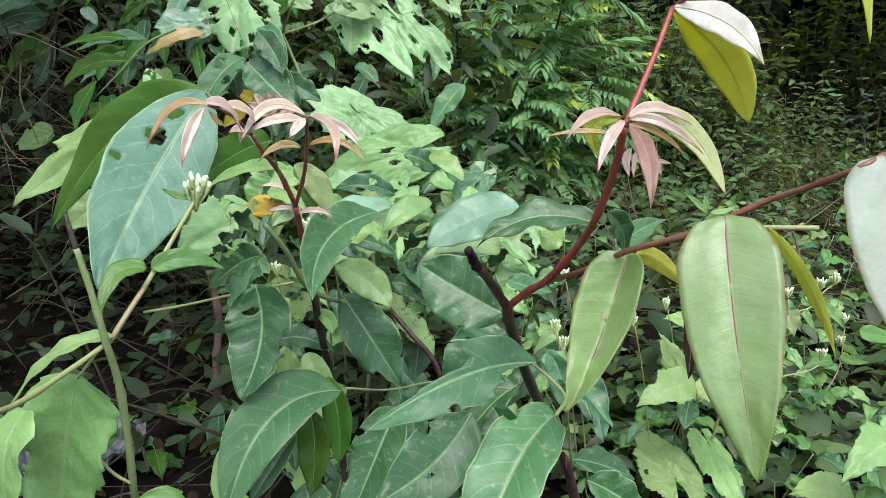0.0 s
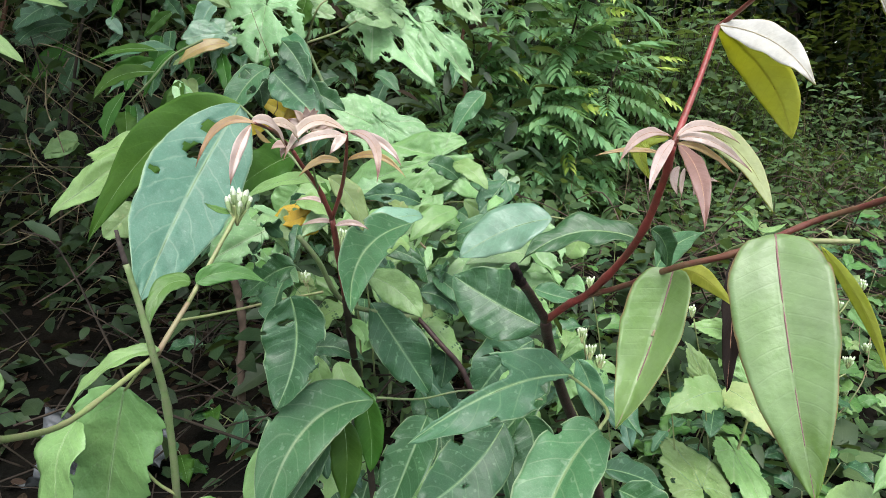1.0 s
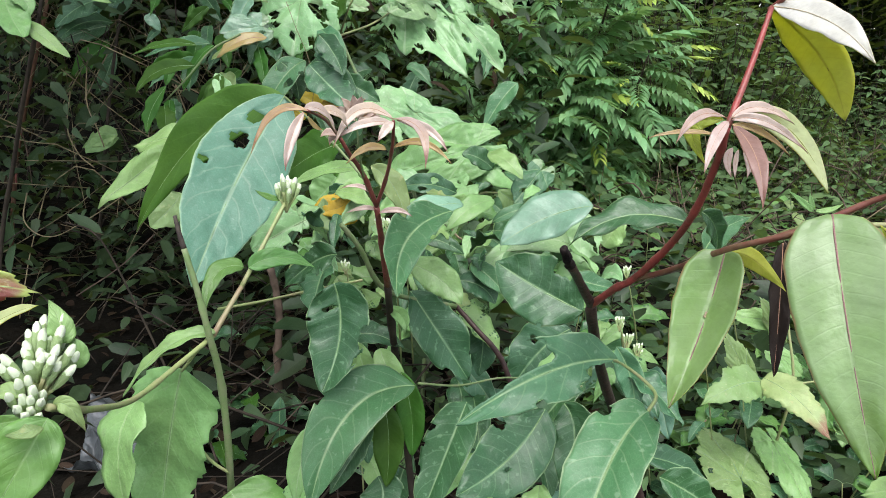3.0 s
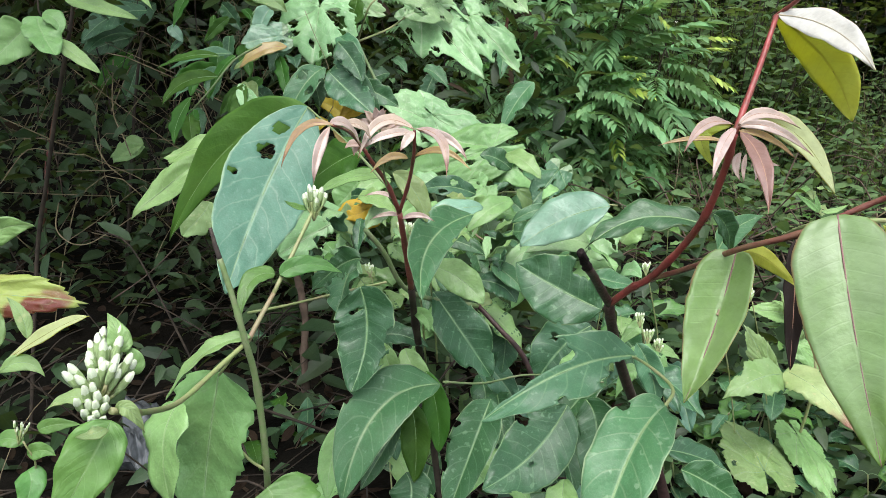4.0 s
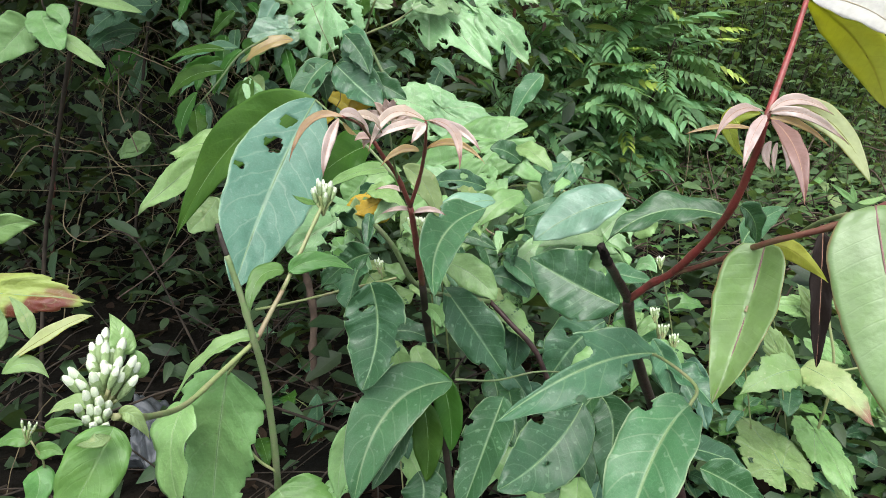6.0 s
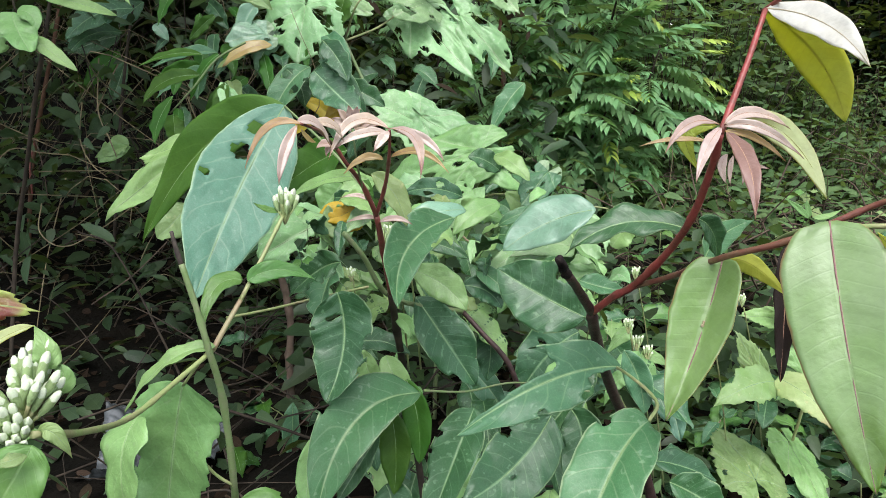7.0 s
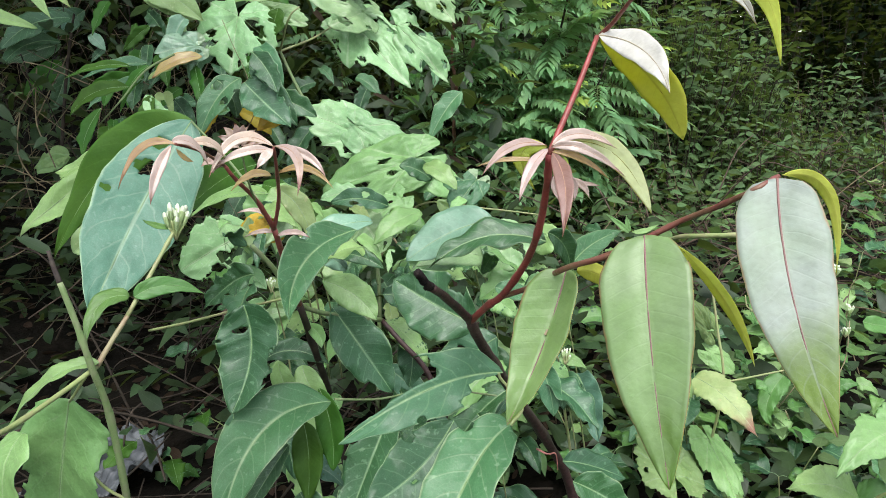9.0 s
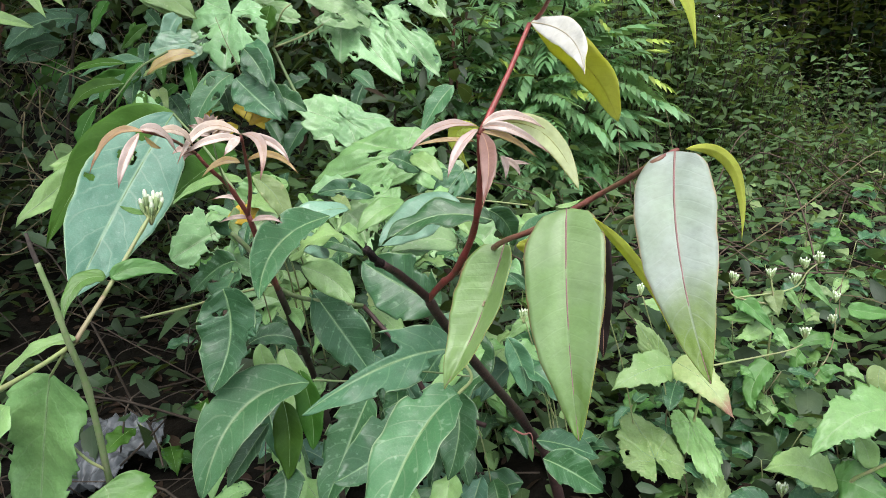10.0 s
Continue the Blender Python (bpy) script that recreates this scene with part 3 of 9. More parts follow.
def floret_mesh():
    """A single flower head: a green cup of bracts with white pointed tips."""
    verts, faces, slots = [], [], []
    seg = 8
    rings = [(0.0, 0.07), (0.16, 0.15), (0.36, 0.20), (0.52, 0.215), (0.60, 0.200), (0.68, 0.210), (0.86, 0.18), (1.00, 0.07)]
    for z, r in rings:
        for k in range(seg):
            a = 6.28318 * k / seg
            rr = r * (1.10 if k % 2 else 0.90)
            verts.append((rr * math.cos(a), rr * math.sin(a), z + (0.07 if z > 0.6 and k % 2 else 0.0)))
    for i in range(len(rings) - 1):
        for k in range(seg):
            a, b = i * seg + k, i * seg + (k + 1) % seg
            faces.append((a, b, b + seg, a + seg))
            slots.append(0 if i < 5 else 1)
    faces.append(tuple(range((len(rings) - 1) * seg, len(rings) * seg)))
    slots.append(1)
    me = bpy.data.meshes.new("floret")
    me.from_pydata([tuple(v) for v in verts], [], faces)
    me.materials.append(FLORET_GREEN)
    me.materials.append(FLORET_WHITE)
    me.polygons.foreach_set("material_index", slots)
    me.polygons.foreach_set("use_smooth", [True] * len(faces))
    me.update()
    return me


FLORET = floret_mesh()


def flowers(plant, centre, axis, size, count, spread=0.42, head=0.0080):
    """A tight cluster of small white flower heads on short stalks, which spring from one point."""
    global leaf_count
    leaf_count += 1
    rng = random.Random(leaf_count + 500)
    axis = Vector(axis).normalized()
    turn = axis.to_track_quat("Z", "Y").to_matrix()
    foot = Vector(centre) - axis * size * 0.9
    verts, faces, spots = [], [], []
    for k in range(count):
        a, r = 2.39996 * k, math.sqrt((k + 0.4) / count) * spread
        d = turn @ Vector((r * math.cos(a), r * math.sin(a), 1.0 - 0.45 * r * r + rng.uniform(-0.34, 0.16)))
        end = foot + d * size - d.normalized() * head * 0.75
        v, f = tube_data([tuple(foot), tuple(foot + (end - foot) * 0.5 + axis * size * 0.04), tuple(end)], 0.0009, 0.0008, 5, 2, 0, rng)
        o = len(verts)
        verts += [p - foot for p in v]
        faces += [tuple(i + o for i in q) for q in f]
        spots.append((end, d.normalized()))
    ob = mesh_object("flower_head", verts, faces, [STEM_PALE], plant, foot - origin(plant))
    for end, d in spots:
        fl = new("floret", FLORET)
        fl.parent = ob
        fl.location = end - foot
        fl.rotation_euler = (d + axis * 0.8 + Vector([rng.uniform(-0.15, 0.15) for _ in range(3)])).to_track_quat("Z", "Y").to_euler()
        s = head * rng.uniform(0.85, 1.1)
        fl.scale = (s * 0.74, s * 0.74, s * rng.uniform(0.9, 1.1))
    return ob


def rows_of_leaves(bases, dirs, normals, lengths, widths, droop=0.25, fold=0.25, shape="ellip", stations=(0.18, 0.42, 0.68, 0.88)):
    """Arrays for many small folded leaves at once: vertices, faces, coordinates."""
    bases, dirs, normals = (np.asarray(a, dtype=float) for a in (bases, dirs, normals))
    lengths, widths = np.asarray(lengths, dtype=float), np.asarray(widths, dtype=float)
    n = len(bases)
    dirs = dirs / np.linalg.norm(dirs, axis=1, keepdims=True)
    side = np.cross(dirs, normals)
    side /= np.linalg.norm(side, axis=1, keepdims=True) + 1e-9
    nn = np.cross(side, dirs)
    pts, uv = [bases], [(0.0, 0.5)]
    for u in stations:
        w = outline(shape, u) / 2
        c = bases + dirs * (lengths * u)[:, None] - nn * (lengths * droop * u * u)[:, None]
        for s in (-1, 0, 1):
            pts.append(c + side * (widths * w * s)[:, None] + nn * (widths * w * fold * abs(s))[:, None])
            uv.append((u, 0.5 + 0.5 * s * min(1.0, outline(shape, u) + 0.3)))
    pts.append(bases + dirs * lengths[:, None] - nn * (lengths * droop)[:, None])
    uv.append((1.0, 0.5))
    k = len(pts)
    verts = np.stack(pts, axis=1).reshape(-1, 3)
    uvs = np.tile(np.array(uv), (n, 1))
    one = [(0, 2, 1), (0, 3, 2)]
    for i in range(len(stations) - 1):
        a = 1 + 3 * i
        one += [(a, a + 1, a + 4, a + 3), (a + 1, a + 2, a + 5, a + 4)]
    a = 1 + 3 * (len(stations) - 1)
    one += [(a, a + 1, k - 1), (a + 1, a + 2, k - 1)]
    faces = [tuple(i * k + q for q in f) for i in range(n) for f in one]
    return verts, faces, uvs


def join(*sets):
    verts, faces, uvs, slots, o = [], [], [], [], 0
    for slot, (v, f, c) in enumerate(sets):
        verts.append(np.asarray(v, dtype=float).reshape(-1, 3))
        faces += [tuple(i + o for i in q) for q in f]
        uvs.append(np.asarray(c, dtype=float) if c is not None else np.full((len(v), 2), 0.5))
        slots += [slot] * len(f)
        o += len(v)
    return np.concatenate(verts), faces, np.concatenate(uvs), slots


def cloud(rng, n, centre, radii, hollow=0.35):
    """Random points in an uneven, lumpy ellipsoid, thin in its middle."""
    d = rng.normal(size=(n, 3))
    d /= np.linalg.norm(d, axis=1, keepdims=True)
    r = hollow + (1 - hollow) * rng.random(n) ** 0.6
    lump = 1 + 0.22 * np.sin(5 * d[:, 0] + 3 * d[:, 2]) + 0.18 * np.sin(7 * d[:, 1] - 4 * d[:, 0] + 1.3)
    return np.asarray(centre) + d * (r * lump)[:, None] * np.asarray(radii), d


# ---- ground ----
def height(x, y):
    """The ground: nearly level by the camera, rising under the thicket and far off."""
    h = 0.035 * noise.noise(Vector((x * 1.3, y * 1.3, 0.0))) + 0.012 * noise.noise(Vector((x * 6, y * 6, 3.0)))
    bank = max(0.0, -x - 0.9) * 0.25 + max(0.0, y - 3.5) * 0.05
    return h + min(bank, 3.0)


def build_ground():
    xs = [-400, -150, -60, -25, -12, -8] + [-6 + 0.12 * i for i in range(101)] + [8, 12, 25, 60, 150, 400]
    ys = [-400, -150, -60, -25, -10, -5, -3] + [-2 + 0.12 * i for i in range(101)] + [12, 15, 25, 60, 150, 400]
    verts = [(x, y, height(x, y)) for y in ys for x in xs]
    n = len(xs)
    faces = [(j * n + i, j * n + i + 1, (j + 1) * n + i + 1, (j + 1) * n + i) for j in range(len(ys) - 1) for i in range(n - 1)]
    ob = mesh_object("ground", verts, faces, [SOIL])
    return tagged(ob, "bare forest soil with shade in its colour, under leaf litter", "ground", kind="structure")


build_ground()
rng = np.random.default_rng(7)


def mass(name, mat, label, category, bases, dirs, normals, lengths, widths, droop=0.25, fold=0.25, shape="ellip", kind="stuff", parent=None, stations=(0.18, 0.42, 0.68, 0.88)):
    v, f, c = rows_of_leaves(bases, dirs, normals, lengths, widths, droop, fold, shape, stations)
    ob = mesh_object(name, v, f, [mat], parent, (0, 0, 0), c, smooth=True)
    if kind:
        tagged(ob, label, category, kind=kind)
    return ob


def lying(n, xr, yr, lift=0.02):
    x, y = rng.uniform(*xr, n), rng.uniform(*yr, n)
    z = np.array([height(a, b) for a, b in zip(x, y)]) + rng.random(n) * lift
    return np.stack([x, y, z], axis=1)


def spread_dirs(n, up):
    a = rng.uniform(0, 6.283, n)
    return np.stack([np.cos(a), np.sin(a), up + 0.35 * rng.normal(size=n)], axis=1)


def up_normals(n, tilt=0.35):
    return np.stack([tilt * rng.normal(size=n), tilt * rng.normal(size=n) - 0.15, np.ones(n)], axis=1)


# ---- leaf litter ----
n = 5200
mass("leaf_litter", MASS_DRY, "brown dead leaves strewn over the soil", "leaf litter", lying(n, (-0.05, 4.0), (0.5, 6.0), 0.05), spread_dirs(n, 0.05), up_normals(n, 0.5), rng.uniform(0.02, 0.06, n), rng.uniform(0.009, 0.026, n), droop=0.3)

n = 2600
mass("leaf_litter", MASS_DRY, "sparse dead leaves on the thicket floor", "leaf litter", lying(n, (-2.4, 0.15), (0.45, 2.6), 0.03), spread_dirs(n, 0.05), up_normals(n, 0.6), rng.uniform(0.02, 0.055, n), rng.uniform(0.008, 0.022, n), droop=0.1)

n = 3200
mass("leaf_litter", MASS_DRY, "dead leaves on the soil around", "leaf litter", lying(n, (-5.0, 5.5), (-4.0, 0.5), 0.03), spread_dirs(n, 0.05), up_normals(n, 0.5), rng.uniform(0.04, 0.10, n), rng.uniform(0.015, 0.04, n), droop=0.1, stations=(0.5,))


# ---- sticks and dry stems ----
def dry_stems(name, mat, label, category, count, xr, yr, length, radius, lean, zlift=0.0, bend=0.25, seed=1):
    """Many thin bent stems as one mass."""
    r = random.Random(seed)
    verts, faces = [], []
    for _ in range(count):
        x, y = r.uniform(*xr), r.uniform(*yr)
        z = height(x, y) + r.uniform(0, zlift)
        a, ll = r.uniform(0, 6.283), r.uniform(*length)
        d = Vector((math.cos(a) * r.uniform(0.2, 1), math.sin(a) * r.uniform(0.2, 1), r.uniform(*lean))).normalized()
        p0 = Vector((x, y, z))
        off = Vector((r.uniform(-1, 1), r.uniform(-1, 1), r.uniform(-0.5, 1))) * bend * ll
        pts = [p0, p0 + d * ll * 0.35 + off * 0.6, p0 + d * ll * 0.7 + off, p0 + d * ll + off * r.uniform(0, 1.2) - Vector((0, 0, bend * ll * r.uniform(0, 1)))]
        rad = r.uniform(*radius)
        v, f = tube_data(pts, rad, rad * 0.6, 4, 4, 0.1, r)
        o = len(verts)
        verts += v
        faces += [tuple(i + o for i in q) for q in f]
    ob = mesh_object(name, verts, faces, [mat])
    return tagged(ob, label, category, kind="stuff")


dry_stems("fallen_twigs", STEM_TWIG, "thin brown fallen twigs over the ground", "twigs", 480, (0.3, 3.4), (1.5, 4.2), (0.12, 0.6), (0.0012, 0.0036), (-0.02, 0.45), 0.16, seed=3)
dry_stems("dry_stalks", STEM_DRY, "straw-coloured dry stalks in the thicket", "dry stalks", 170, (-2.2, -0.75), (1.45, 2.6), (0.25, 0.8), (0.0007, 0.0018), (-0.5, 1.0), 0.9, 0.55, seed=4)
dry_stems("thicket_stems", STEM_BROWN, "brown tangled stems in the dark thicket", "thicket stems", 150, (-3.2, -0.85), (1.6, 3.2), (0.4, 1.3), (0.0010, 0.0030), (0.1, 2.0), 0.5, 0.3, seed=5)
dry_stems("fallen_twigs", STEM_BROWN, "dark twigs on the thicket floor", "twigs", 260, (-1.5, 0.2), (0.6, 2.0), (0.1, 0.5), (0.0010, 0.0028), (-0.02, 0.5), 0.12, seed=8)
dry_stems("dry_stalks", STEM_DRY, "straw-coloured dry stalks over the clearing", "dry stalks", 110, (0.4, 3.2), (1.3, 4.5), (0.15, 0.6), (0.0009, 0.002), (-0.1, 0.9), 0.2, 0.35, seed=6)


# ---- the thicket on one side ----
def thicket(name, mat, label, n, xr, yr, zr, size, slim=0.36, up=0.0, shape="ellip", tilt=0.6):
    x, y = rng.uniform(*xr, n), rng.uniform(*yr, n)
    z = rng.uniform(*zr, n)
    if zr[1] < 0.5:
        x, y = x + 0.22 * rng.normal(size=n), y + 0.25 * np.abs(rng.normal(size=n))
    lum = 0.5 + 0.5 * np.sin(3.1 * x + 1.7 * z) * np.sin(2.3 * y - 2.9 * z + x)
    keep = rng.random(n) < 0.35 + 0.65 * lum
    b = np.stack([x, y, z], axis=1)[keep]
    b[:, 2] += np.array([height(p[0], p[1]) for p in b])
    m = len(b)
    ln = rng.uniform(*size, m)
    return mass(name, mat, label, "undergrowth", b, spread_dirs(m, up), up_normals(m, tilt), ln, ln * rng.uniform(slim * 0.8, slim * 1.25, m), shape=shape, stations=(0.45,) if mat is MASS_FAR else (0.2, 0.55, 0.82))


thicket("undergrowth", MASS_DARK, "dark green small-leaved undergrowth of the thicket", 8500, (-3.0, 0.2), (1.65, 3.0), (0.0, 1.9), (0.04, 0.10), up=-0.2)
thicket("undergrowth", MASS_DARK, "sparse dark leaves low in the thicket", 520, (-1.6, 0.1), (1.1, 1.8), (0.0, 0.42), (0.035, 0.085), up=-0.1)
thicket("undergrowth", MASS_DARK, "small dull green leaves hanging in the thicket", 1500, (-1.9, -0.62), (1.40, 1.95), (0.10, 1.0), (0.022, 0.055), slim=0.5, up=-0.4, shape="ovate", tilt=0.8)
thicket("ground_weeds", MASS_MID, "low green weeds before the pinnate shrubs", 1500, (0.05, 1.1), (1.6, 2.75), (0.0, 0.36), (0.03, 0.07), slim=0.5, up=0.1, shape="ovate")
thicket("undergrowth", MASS_MID, "scattered green leaves in the thicket", 420, (-3.0, -0.4), (1.5, 2.8), (0.3, 1.7), (0.03, 0.075), up=-0.3)
thicket("undergrowth", MASS_DRY, "withered leaves caught in the thicket", 260, (-3.0, 0.1), (1.3, 2.8), (0.0, 1.2), (0.03, 0.08), up=-0.6, tilt=1.0)
# Two leaf masses added above the view to keep sky light off the thicket.
thicket("canopy", MASS_FAR, "boughs added out of view to shade the thicket's edge", 2400, (-2.2, -0.40), (0.40, 1.6), (1.45, 2.2), (0.08, 0.15), up=-0.2)
thicket("canopy", MASS_FAR, "leaf roof added out of view to shade the thicket", 7500, (-4.2, -0.25), (1.3, 4.6), (1.3, 2.9), (0.08, 0.16), up=-0.2)
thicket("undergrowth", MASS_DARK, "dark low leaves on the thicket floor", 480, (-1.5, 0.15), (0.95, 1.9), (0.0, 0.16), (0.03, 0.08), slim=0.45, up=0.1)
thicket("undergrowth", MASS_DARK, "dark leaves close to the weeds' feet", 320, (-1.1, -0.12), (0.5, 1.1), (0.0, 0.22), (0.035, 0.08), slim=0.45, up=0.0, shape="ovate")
thicket("ground_weeds", MASS_MID, "taller green weeds before the shrubs", 3000, (0.7, 3.6), (2.8, 4.2), (0.0, 0.34), (0.03, 0.065), slim=0.5, up=0.1, shape="ovate")
thicket("ground_weeds", MASS_MID, "low green weeds over the clearing", 2700, (0.15, 3.8), (0.95, 4.2), (0.0, 0.16), (0.03, 0.075), slim=0.5, up=0.15, shape="ovate")
thicket("ground_weeds", MASS_DARK, "dark green weeds over the clearing", 3000, (0.15, 3.8), (0.95, 4.2), (0.0, 0.16), (0.03, 0.075), slim=0.5, up=0.15, shape="ovate")
thicket("ground_weeds", MASS_MID, "small green leaves close to the ground", 1100, (0.05, 1.5), (0.9, 1.9), (0.0, 0.11), (0.03, 0.07), slim=0.5, up=0.1, shape="ovate")
thicket("undergrowth", MASS_DARK, "weeds under the sapling with shade-darkened leaves", 1100, (-0.45, 0.5), (0.95, 1.7), (0.0, 0.30), (0.04, 0.10), slim=0.45, up=-0.1, shape="ovate")
thicket("ground_weeds", MASS_MID, "green undergrowth behind the broad-leaved vine", 1700, (-0.9, 0.1), (1.6, 2.5), (0.0, 0.45), (0.04, 0.10), slim=0.45, up=-0.1, shape="ovate")


# ---- shrubs ----
def shrub_meshes(seed, shoots, size, radii):
    """Upright shoots with pairs of leaves in tiers, smaller towards the tips, and the stems under them."""
    r = np.random.default_rng(seed)
    rr = random.Random(seed)
    bases, dirs, nor, ln, twigs = [], [], [], [], []
    for k in range(shoots):
        a, q = rr.uniform(0, 6.283), math.sqrt(rr.random())
        foot = Vector((math.cos(a) * radii[0] * q * 0.75, math.sin(a) * radii[1] * q * 0.75, 0))
        tall = radii[2] * 2.0 * (1.05 - 0.55 * q * q) * rr.uniform(0.6, 1.15)
        top = foot * 1.3 + Vector((rr.uniform(-0.10, 0.10), rr.uniform(-0.10, 0.06), tall))
        bend = (foot + top) / 2 + Vector((rr.uniform(-0.05, 0.05), rr.uniform(-0.05, 0.05), 0))
        twigs.append(tube_data([foot, bend, top], 0.0035, 0.0012, 4, 3, 0.1, rr))
        tiers = max(4, int(tall / 0.062))
        turn = rr.uniform(0, 3.14)
        for i in range(tiers):
            u = 0.18 + 0.82 * i / (tiers - 1)
            p = (1 - u) ** 2 * foot + 2 * u * (1 - u) * bend + u * u * top
            turn += 1.57 + rr.uniform(-0.4, 0.4)
            for half in (0.0, 3.14):
                if rr.random() < 0.14:
                    continue
                b = turn + half + rr.uniform(-0.35, 0.35)
                bases.append(tuple(p))
                dirs.append((math.cos(b), math.sin(b), rr.uniform(-0.55, 0.35) + 0.5 * max(0.0, u - 0.85) * 6))
                nor.append((rr.gauss(0, 0.45), -0.45 + rr.gauss(0, 0.40), 1.0))
                ln.append(rr.uniform(*size) * (1.0 if u < 0.7 else 1.25 - 0.75 * (u - 0.35)))
    ln = np.array(ln)
    crown = rows_of_leaves(bases, dirs, nor, ln, ln * r.uniform(0.40, 0.60, len(ln)), droop=0.3, shape="ovate", stations=(0.16, 0.45, 0.8))
    stems, verts, faces = [], [], []
    for k, (v, f) in enumerate(twigs):
        if k < 7:
            stems.append((v, f))
        else:
            o = len(verts)
            verts += v
            faces += [tuple(i + o for i in q) for q in f]
    return crown, stems, (verts, faces)


def shrub(name, label, seed, mat, shoots, size, radii, place, category="shrub"):
    (cv, cf, cu), stems, (tv, tf) = shrub_meshes(seed, shoots, size, radii)
    x, y = place
    ob = thing(name, (x, y, height(x, y)), label, category, group="shrubs of the clearing's far side")
    mesh_object("crown", cv, cf, [mat], ob, (0, 0, 0), cu)
    for sv, sf in stems:
        mesh_object("stem", sv, sf, [STEM_BROWN], ob)
    mesh_object("brushwood", tv, tf, [STEM_BROWN], ob)["kind"] = "stuff"
    return ob


kinds = [shrub("shrub", "dense green shrub with small leaves", 11, MASS_MID, 105, (0.045, 0.085), (0.55, 0.5, 0.42), (1.5, 4.3)),
         shrub("shrub", "low green shrub with small leaves", 12, MASS_MID, 110, (0.040, 0.075), (0.6, 0.45, 0.34), (2.3, 4.6)),
         shrub("shrub", "tall loose shrub with shade-darkened leaves", 13, MASS_FAR, 110, (0.06, 0.11), (0.6, 0.5, 0.60), (0.6, 4.5)),
         shrub("shrub", "small-leaved shrub with shade put into its leaf colour", 14, MASS_DARK, 115, (0.042, 0.080), (0.6, 0.45, 0.36), (3.0, 4.4))]
# Past about x = 2 the darker-leaved copy puts shade into the shrubs' colour.
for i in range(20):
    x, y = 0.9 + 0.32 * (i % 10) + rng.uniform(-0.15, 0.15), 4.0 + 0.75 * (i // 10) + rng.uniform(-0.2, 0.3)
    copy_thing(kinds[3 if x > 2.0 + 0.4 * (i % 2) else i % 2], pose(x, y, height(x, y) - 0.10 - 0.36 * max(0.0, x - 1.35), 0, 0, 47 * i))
for i, (x, y) in enumerate(((0.82, 3.55), (1.10, 3.75), (1.35, 3.9), (0.95, 4.1))):
    copy_thing(kinds[0], pose(x, y, height(x, y) + 0.28, 0, 0, 80 * i))
    copy_thing(kinds[0], pose(x + 0.1, y, height(x, y) - 0.1, 0, 0, 50 * i + 20))
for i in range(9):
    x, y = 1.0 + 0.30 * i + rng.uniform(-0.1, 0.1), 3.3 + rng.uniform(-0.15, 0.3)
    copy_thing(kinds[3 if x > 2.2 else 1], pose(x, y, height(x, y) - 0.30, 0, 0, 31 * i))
for i in range(9):
    x, y = -3.8 + 0.95 * i + rng.uniform(-0.2, 0.2), 5.2 + rng.uniform(-0.4, 0.8)
    copy_thing(kinds[2], pose(x, y, height(x, y), 0, 0, 71 * i))


# ---- the shrub with pinnate fronds ----
def frond_mesh(seed, length, pairs, tip_new):
    r = np.random.default_rng(seed)
    bases, dirs, nor, ln = [], [], [], []
    axis = []
    for i in range(pairs + 1):
        u = (i + 0.6) / (pairs + 0.6)
        p = np.array([0.0, length * u, length * (0.14 * u - 0.36 * u * u)])
        axis.append(tuple(p))
        if i < 1:
            continue
        for s in (-1, 1):
            bases.append(p)
            dirs.append([s * (1.0 - 0.45 * u), 0.35 + 0.5 * u, -0.25 + 0.1 * r.normal()])
            nor.append([0.25 * s + 0.1 * r.normal(), 0.1 * r.normal(), 1])
            ln.append(length * 0.25 * (0.55 + 0.9 * u * (1.25 - u)) * r.uniform(0.85, 1.1))
    ln = np.array(ln)
    cut = len(bases) - 8 if tip_new else len(bases)
    parts = [rows_of_leaves(bases[:cut], dirs[:cut], nor[:cut], ln[:cut], ln[:cut] * 0.36, droop=0.30, shape="lance")]
    mats = [MASS_FERN]
    if tip_new:
        parts.append(rows_of_leaves(bases[cut:], dirs[cut:], nor[cut:], ln[cut:], ln[cut:] * 0.30, droop=0.35, shape="lance"))
        mats.append(FERN_TIP)
    tv, tf = tube_data([(0, 0, 0)] + axis[::3] + [axis[-1]], 0.0022, 0.0007, 5, 2, 0)
    parts.append((np.array([tuple(q) for q in tv]), tf, None))
    mats.append(STEM_GREEN)
    v, f, c, s = join(*parts)
    me = bpy.data.meshes.new("frond")
    me.from_pydata(v.tolist(), [], f)
    for m in mats:
        me.materials.append(m)
    layer = me.uv_layers.new(name="UVMap")
    loops = np.empty(len(me.loops), dtype=np.int32)
    me.loops.foreach_get("vertex_index", loops)
    layer.data.foreach_set("uv", c[loops].astype(np.float32).ravel())
    me.polygons.foreach_set("material_index", s)
    me.polygons.foreach_set("use_smooth", [True] * len(f))
    me.update()
    return me


FRONDS = [frond_mesh(21, 0.42, 13, False), frond_mesh(22, 0.36, 11, False), frond_mesh(23, 0.34, 11, True), frond_mesh(24, 0.48, 15, False)]


